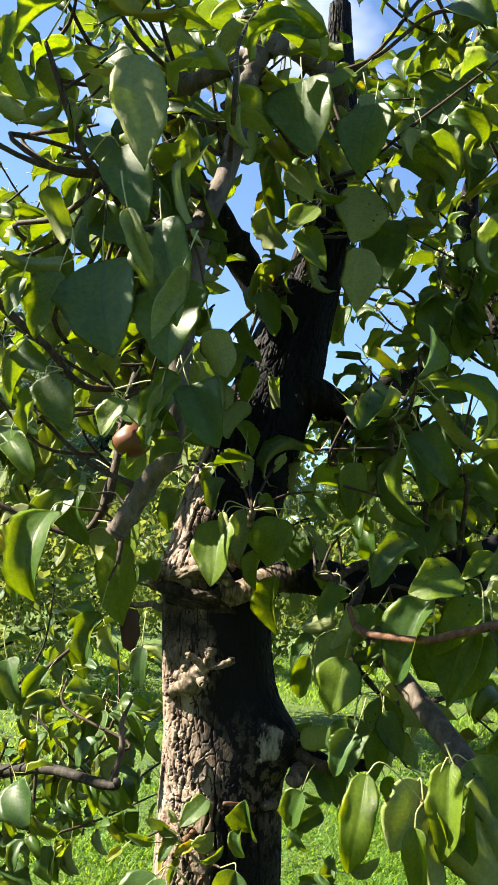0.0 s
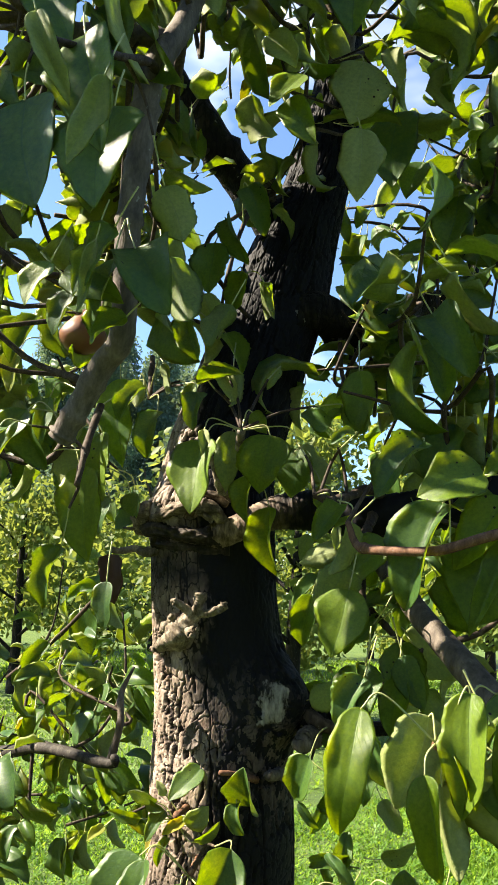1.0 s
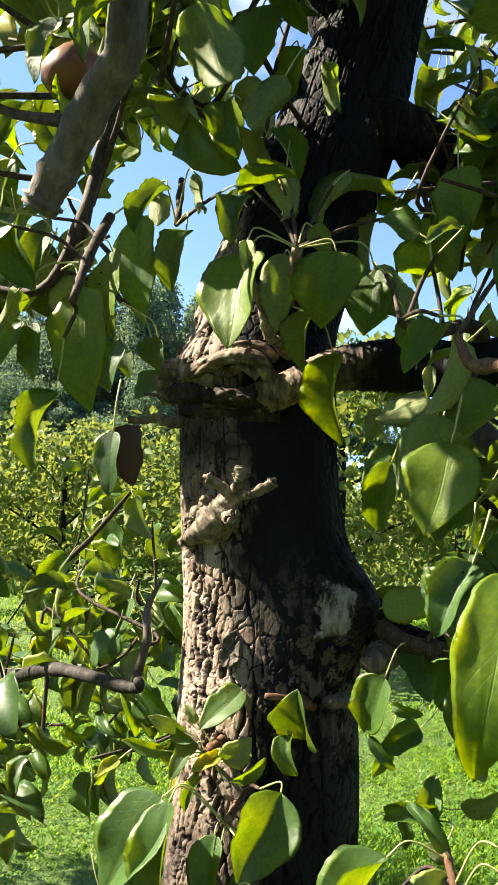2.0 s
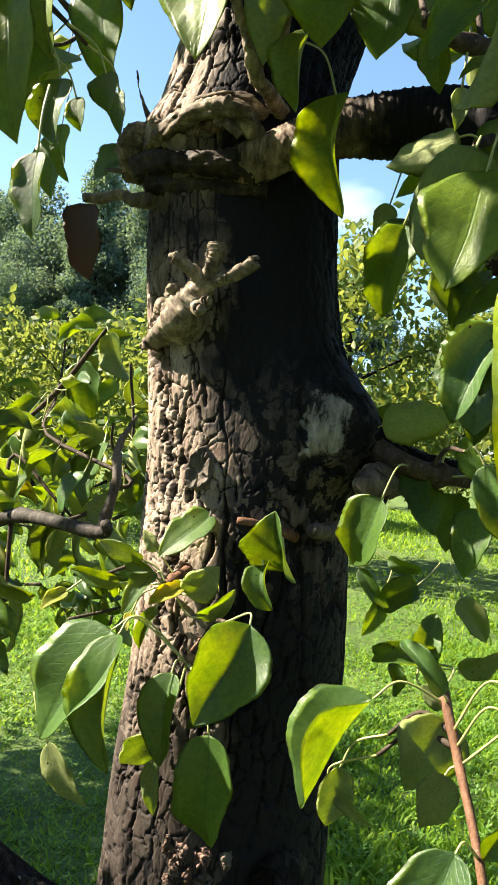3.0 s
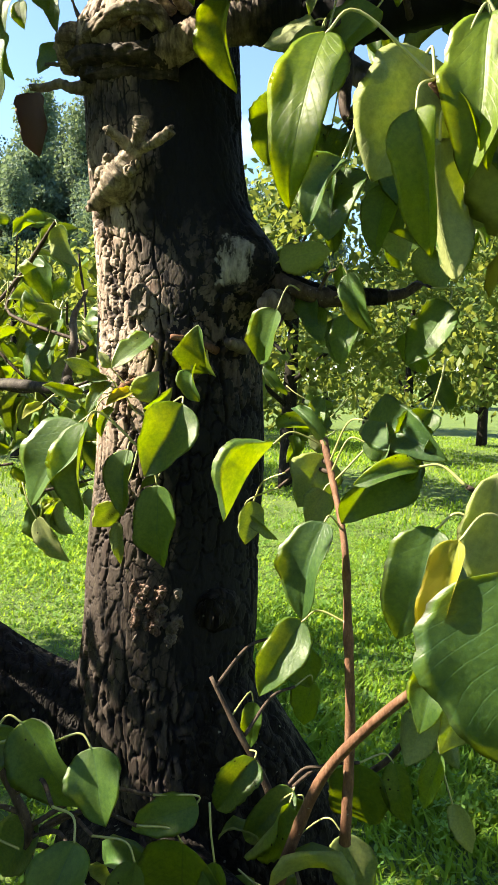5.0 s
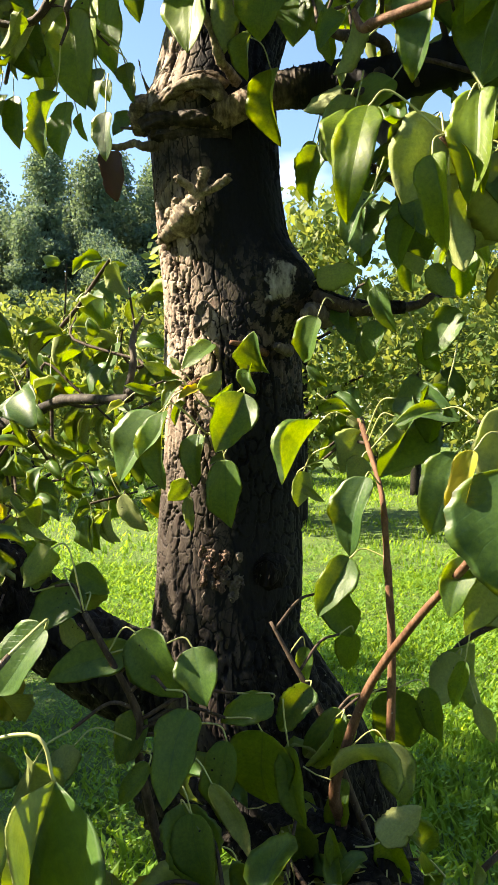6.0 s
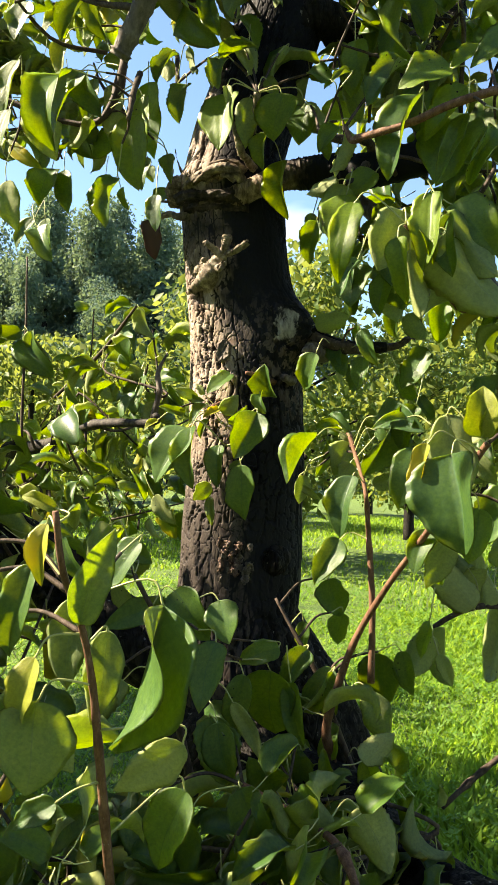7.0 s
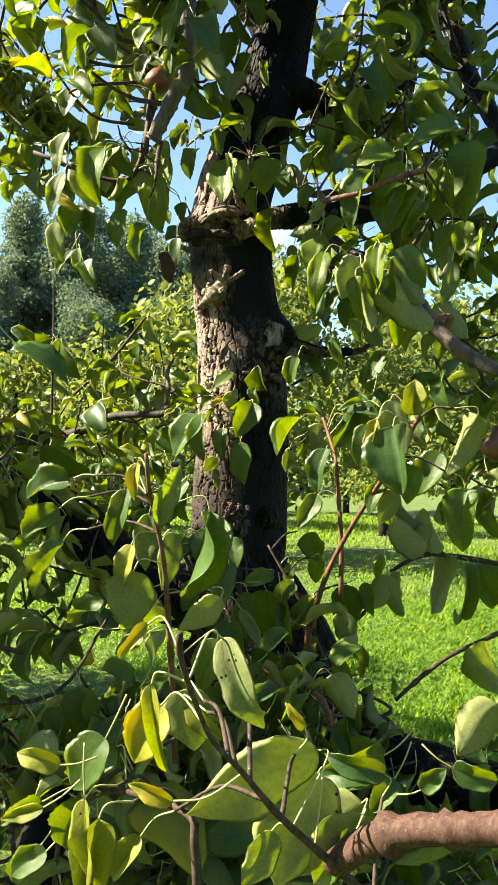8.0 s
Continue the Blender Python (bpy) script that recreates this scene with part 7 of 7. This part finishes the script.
at = stem("shoot", TWIG_DARK, [(-0.539, 1.500, 1.195, 0.0040), (-0.551, 1.520, 1.339, 0.0030), (-0.559, 1.540, 1.487, 0.0028), (-0.572, 1.560, 1.654, 0.0020)])
leaf(at, (-0.536, 1.500, 1.480), (-0.481, 1.497, 1.415), "fold", "D", 0)
leaf(at, (-0.550, 1.520, 1.469), (-0.476, 1.508, 1.381), "cup", "U", 0)
leaf(at, (-0.558, 1.520, 1.483), (-0.620, 1.526, 1.441), "cup", "U", 0)
leaf(at, (-0.595, 1.500, 1.466), (-0.654, 1.497, 1.508), "cup", "U", 0)



def pear_fruit(place, size, turn, seed):
    """A small pear, lathed and slightly lopsided, with its stalk."""
    rng = np.random.RandomState(seed)
    thing = empty("pear", place, "small russet red-brown pear hanging from a twig", "pear", "pears on the tree")
    prof = [(0.0, 0.06), (0.03, 0.16), (0.10, 0.30), (0.25, 0.43), (0.42, 0.46), (0.58, 0.38), (0.74, 0.25), (0.88, 0.17), (0.96, 0.11), (0.985, 0.05)]
    V, Fq, n = [], [], 20
    for z, r in prof:
        for k in range(n):
            a = k * 2 * math.pi / n
            w = r * (1 + 0.04 * math.sin(2 * a + seed) + 0.02 * math.sin(3 * a))
            V.append((size * w * math.cos(a) + 0.05 * size * z, size * w * math.sin(a), size * (z - 1)))
    for i in range(len(prof) - 1):
        for k in range(n):
            Fq.append((i * n + k, i * n + (k + 1) % n, (i + 1) * n + (k + 1) % n, (i + 1) * n + k))
    Fq.append(tuple(range(n - 1, -1, -1)))
    Fq.append(tuple((len(prof) - 1) * n + k for k in range(n)))
    part("flesh", mesh_of("flesh", V, Fq, [FRUIT]), thing)
    part("stalk", tube_mesh("stalk", [(0.05 * size, 0, -0.03 * size, 0.0018), (0.02 * size, 0, 0.2 * size, 0.0013), (0, 0, 0.42 * size, 0.002)], TWIG_DARK, 6, 4), thing)
    thing.rotation_euler = (0, 0, turn)
    return thing


stem("twig", TWIG_DARK, [(-0.073, 0.832, 1.862, 0.003), (-0.105, 0.862, 1.868, 0.0026), (-0.134, 0.892, 1.856, 0.0022)])
pear_fruit((-0.134, 0.892, 1.838), 0.050, 0.6, 2)
stem("twig", TWIG_DARK, [(0.45, 0.85, 1.30, 0.003), (0.44, 0.87, 1.275, 0.0026), (0.427, 0.90, 1.258, 0.0022)])
pear_fruit((0.427, 0.90, 1.238), 0.058, 2.0, 5)

# a dead leaf hangs from the dead twig
dead_v, dead_f, dead_s, dead_u = leaf_shape(77, (6, 16), 40, 20, 0.66, rows=14, cols=8, wave=0.08)
dl_ = part("dead_leaf", mesh_of("dead_leaf", dead_v, dead_f, [DEAD_LEAF, DEAD_LEAF], dead_s, dead_u), PEAR, "dark brown withered leaf")
dl_.matrix_basis = leaf_pose((-0.184, 1.18, 1.603), (-0.173, 1.183, 1.538), (0.2, -1, 0.1), 10)


# ---- the rest of the crown ----
def open_lane(p):
    """True where the crown leaves a clear lane between the path and the trunk."""
    x, y, z = p
    if y > 1.14:
        return -0.15 < x < 0.09 and 0.95 < z < 1.72 and y < 1.32
    if -0.05 < x < 0.11 and 1.83 < z < 2.17 and y > 0.9:
        return True
    s = (y + 0.35) / 1.5
    inside = 0.10 - 0.27 * s < x < 0.21 - 0.05 * s and 1.12 - 0.17 * s < z < 1.70 + 0.05 * s
    close = y < 0.70 and -0.22 < x - 0.14 < 0.22 and z > 0.98
    return inside or close or y < 0.36


SUNLIT = [np.array((-0.12, 1.19, z)) for z in np.arange(1.19, 1.49, 0.03)] + [np.array((x, 1.09, z)) for x in (-0.12, -0.06, 0.0, 0.05) for z in (1.15, 1.22, 1.3)] + [np.array((-0.09, 1.15, 1.69)), np.array((-0.06, 1.145, 1.52)), np.array((-0.05, 1.145, 1.55))] + [np.array((x, 1.15, z)) for x in (0.0, 0.03) for z in (1.3, 1.36, 1.40, 1.43)]
SUNLIT += [np.array((x, y, z)) for x, y, z in ((0.25, 0.88, 1.62), (0.30, 0.90, 1.66), (0.20, 0.89, 1.60), (0.26, 0.88, 1.56), (0.22, 0.80, 1.45), (0.30, 0.80, 1.25), (0.05, 1.01, 2.13), (0.09, 1.06, 2.4), (-0.28, 1.0, 1.7), (-0.33, 1.05, 1.8), (-0.15, 1.0, 1.63), (0.0, 0.5, 1.05), (0.03, 0.5, 1.1), (0.10, 0.25, 0.95), (0.16, 0.33, 0.93), (-0.03, 0.5, 1.08), (0.02, 0.5, 1.05), (0.15, 0.8, 1.42), (0.12, 0.9, 1.58), (0.13, 1.05, 1.2), (0.03, 0.2, 1.02), (0.08, 0.2, 0.98), (0.24, 0.8, 1.25), (-0.04, 1.05, 1.70), (0.03, 1.04, 1.72), (0.04, 1.12, 1.63), (-0.15, 0.95, 1.68), (0.1, 1.03, 1.55), (0.15, 1.1, 1.4), (0.1, 1.1, 1.45), (-0.06, 0.85, 2.1), (-0.2, 1.0, 1.8), (-0.3, 1.0, 1.85), (0.2, 1.1, 1.2), (0.2, 1.0, 1.3), (0.30, 1.2, 1.75), (0.36, 1.3, 1.9), (0.40, 1.2, 1.6), (0.30, 1.0, 1.65), (0.42, 1.1, 1.42), (0.34, 1.05, 1.5))]


def in_sunbeam(p):
    """The crown has gaps through which the sun reaches the trunk and the sprays in front of it."""
    for q in SUNLIT:
        d = p - q
        k = d @ np.array(to_sun)
        if k > 0.05 and np.linalg.norm(d - np.array(to_sun) * k) < (0.058 if q[1] > 1.14 else 0.055):
            return True
    return False


def leafy(region, twigs, seed, size=0.068, per=11, kinds=None):
    rng = np.random.RandomState(seed)
    (x0, x1), (y0, y1), (z0, z1) = region
    places = []
    alls = np.concatenate(BOUGHS)
    for _ in range(twigs):
        a = np.array((rng.uniform(x0, x1), rng.uniform(y0, y1), rng.uniform(z0, z1)))
        d = rng.randn(3) * (1, 1, 0.6) + (0, 0, 0.35)
        d /= np.linalg.norm(d)
        ln = rng.uniform(0.12, 0.26)
        pts = [a, a + d * ln * 0.5 + rng.randn(3) * 0.015, a + d * ln + rng.randn(3) * 0.02 + (0, 0, 0.02)]
        if any(open_lane(p) for p in pts):
            continue
        k = np.argmin(np.linalg.norm(alls[:, :3] - a, axis=1))
        foot = alls[k, :3]
        rows = [(*p, r) for p, r in zip(pts, (0.0032, 0.0026, 0.0016))]
        reach = np.linalg.norm(foot - a)
        lane = any(open_lane(foot + (a - foot) * f) for f in (0.3, 0.5, 0.7, 0.85))
        if 0.02 < reach < 0.22 and not lane:
            mid = (foot + a) / 2 + (0, 0, -0.02)
            rows = [(*foot, 0.004), (*mid, 0.0032)] + rows
        part("twig", tube_mesh("twig", rows, TWIG_DARK, 6, 4, 0.08, 2, seed), PEAR)
        path = spline([(*p, 1) for p in pts], 6)[:, :3]
        n = max(4, int(per * ln / 0.19))
        for i in range(n):
            q = path[int(i * (len(path) - 1) / (n - 1))]
            out = rng.randn(3)
            out = out - d * (out @ d) * 0.6 + d * 0.5
            out /= np.linalg.norm(out)
            out[2] -= 0.55
            out /= np.linalg.norm(out)
            s = size * rng.uniform(0.6, 1.25)
            b = q + out * s * 0.45 + (0, 0, 0.006)
            t = b + (out + (0, 0, -0.25)) * s
            if open_lane(b) or open_lane(t) or in_sunbeam((b + t) / 2):
                continue
            up = Vector((-0.55, -0.25, 0.75)) + Vector(rng.randn(3) * 0.55)
            places.append((leaf_pose(b, t, up, 0), rng.randint(len(FOLIAGE))))
    o = part("foliage", joined_leaves("foliage", places, [LEAF_TOP_S, LEAF_UNDER_S, PETIOLE], FOLIAGE), PEAR)
    tagged(o, kind="stuff")
    return o


leafy(((-0.75, -0.17), (1.05, 1.7), (1.80, 2.15)), 19, 101)
leafy(((-0.42, -0.15), (0.75, 1.0), (1.80, 2.35)), 7, 102)
leafy(((-0.12, 0.25), (1.02, 1.2), (2.20, 2.7)), 13, 103)
leafy(((0.20, 0.75), (1.0, 1.8), (1.75, 2.8)), 22, 104)
leafy(((0.22, 0.62), (0.95, 1.6), (1.15, 1.75)), 20, 105)
leafy(((-0.85, -0.22), (1.4, 2.1), (1.0, 1.38)), 32, 106)
leafy(((-0.42, -0.02), (0.45, 1.0), (0.45, 0.95)), 46, 107)
leafy(((-0.10, 0.18), (0.6, 1.05), (0.4, 0.84)), 26, 108)
leafy(((0.15, 0.45), (0.6, 1.05), (0.42, 0.76)), 16, 109)
leafy(((-0.6, 0.5), (1.35, 2.0), (2.25, 3.0)), 18, 110)
# unseen foliage added at the left to shade the upper leaves
leafy(((-1.1, -0.5), (0.4, 1.6), (1.8, 2.8)), 10, 111)
leafy(((0.5, 1.2), (0.3, 1.7), (1.0, 2.6)), 16, 112)
leafy(((-0.24, -0.06), (0.98, 1.14), (1.80, 2.15)), 26, 113)
leafy(((0.12, 0.38), (1.0, 1.35), (1.66, 2.0)), 13, 114)
leafy(((-0.35, 0.0), (0.78, 1.0), (2.0, 2.5)), 15, 115)
# next two: unseen foliage added towards the sun, shading low leaves and upper crown
leafy(((-1.25, -0.62), (0.3, 1.1), (0.95, 1.7)), 24, 116)
leafy(((-1.0, -0.15), (0.4, 1.2), (2.55, 3.3)), 20, 117)


def shading_spray(targets, near, far, count, seed):
    """Thick leaf spray added high in the crown's sunny side to shade the trunk."""
    rng = np.random.RandomState(seed)
    (x0, x1), (z0, z1) = targets
    ts, places = np.array(to_sun), []
    for _ in range(count):
        c = np.array((rng.uniform(x0, x1), 1.18, rng.uniform(z0, z1))) + ts * rng.uniform(near, far)
        clear = [np.array(q) for q in ((-0.085, 1.155, 1.50), (-0.06, 1.135, 1.525), (-0.045, 1.127, 1.555), (-0.07, 1.145, 1.675), (-0.10, 1.16, 1.665))]
        if any(np.linalg.norm(np.cross(c - q, ts)) < 0.036 for q in clear):
            continue
        d = np.cross(ts, rng.randn(3)) + (0, 0, -0.4)
        d /= np.linalg.norm(d)
        s = rng.uniform(0.05, 0.075)
        places.append((leaf_pose(c - d * s / 2, c + d * s / 2, Vector(ts + rng.randn(3) * 0.3), 0), rng.randint(len(FOLIAGE))))
    a, b = np.array((x0, 1.20, z0)) + ts * near, np.array((x1, 1.20, z1)) + ts * far
    part("twig", tube_mesh("twig", [(*(b + (-0.12, 0.1, 0.1)), 0.004), (*b, 0.003), (*((a + b) / 2 + (0, 0.01, 0.01)), 0.0026), (*a, 0.0016)], TWIG_DARK, 7, 6, 0.08, 2, seed), PEAR)
    tagged(part("foliage", joined_leaves("foliage", places, [LEAF_TOP_S, LEAF_UNDER_S, PETIOLE], FOLIAGE), PEAR), kind="stuff")


# leaves set on the sun's rays, so that parts of the trunk lie in shade
shading_spray(((-0.15, -0.045), (1.545, 1.635)), 0.36, 0.70, 60, 118)
shading_spray(((-0.035, 0.055), (1.445, 1.55)), 0.40, 0.75, 60, 128)
# next two: foliage added, mostly out of view, to shade the low leaves
leafy(((-0.80, -0.42), (0.25, 0.75), (0.92, 1.35)), 28, 119)
leafy(((-0.75, -0.36), (0.7, 1.15), (0.92, 1.3)), 26, 120)
leafy(((0.0, 0.30), (0.75, 1.1), (0.42, 0.72)), 14, 121)
# unseen foliage added to throw a shadow on the grass at the right
leafy(((-2.6, -1.5), (1.6, 3.1), (2.0, 3.0)), 85, 122, size=0.085)
# next two: unseen foliage added to shade the low and the top left leaves
leafy(((-1.25, -0.60), (0.60, 1.15), (1.40, 1.80)), 28, 123)
leafy(((-0.80, -0.40), (0.50, 0.85), (2.05, 2.6)), 18, 124)
leafy(((0.16, 0.46), (1.25, 1.5), (1.98, 2.28)), 12, 125, size=0.052)
leafy(((0.28, 0.6), (1.15, 1.6), (2.25, 2.8)), 14, 129)
leafy(((0.10, 0.28), (1.2, 1.4), (1.84, 1.98)), 8, 126, size=0.058)
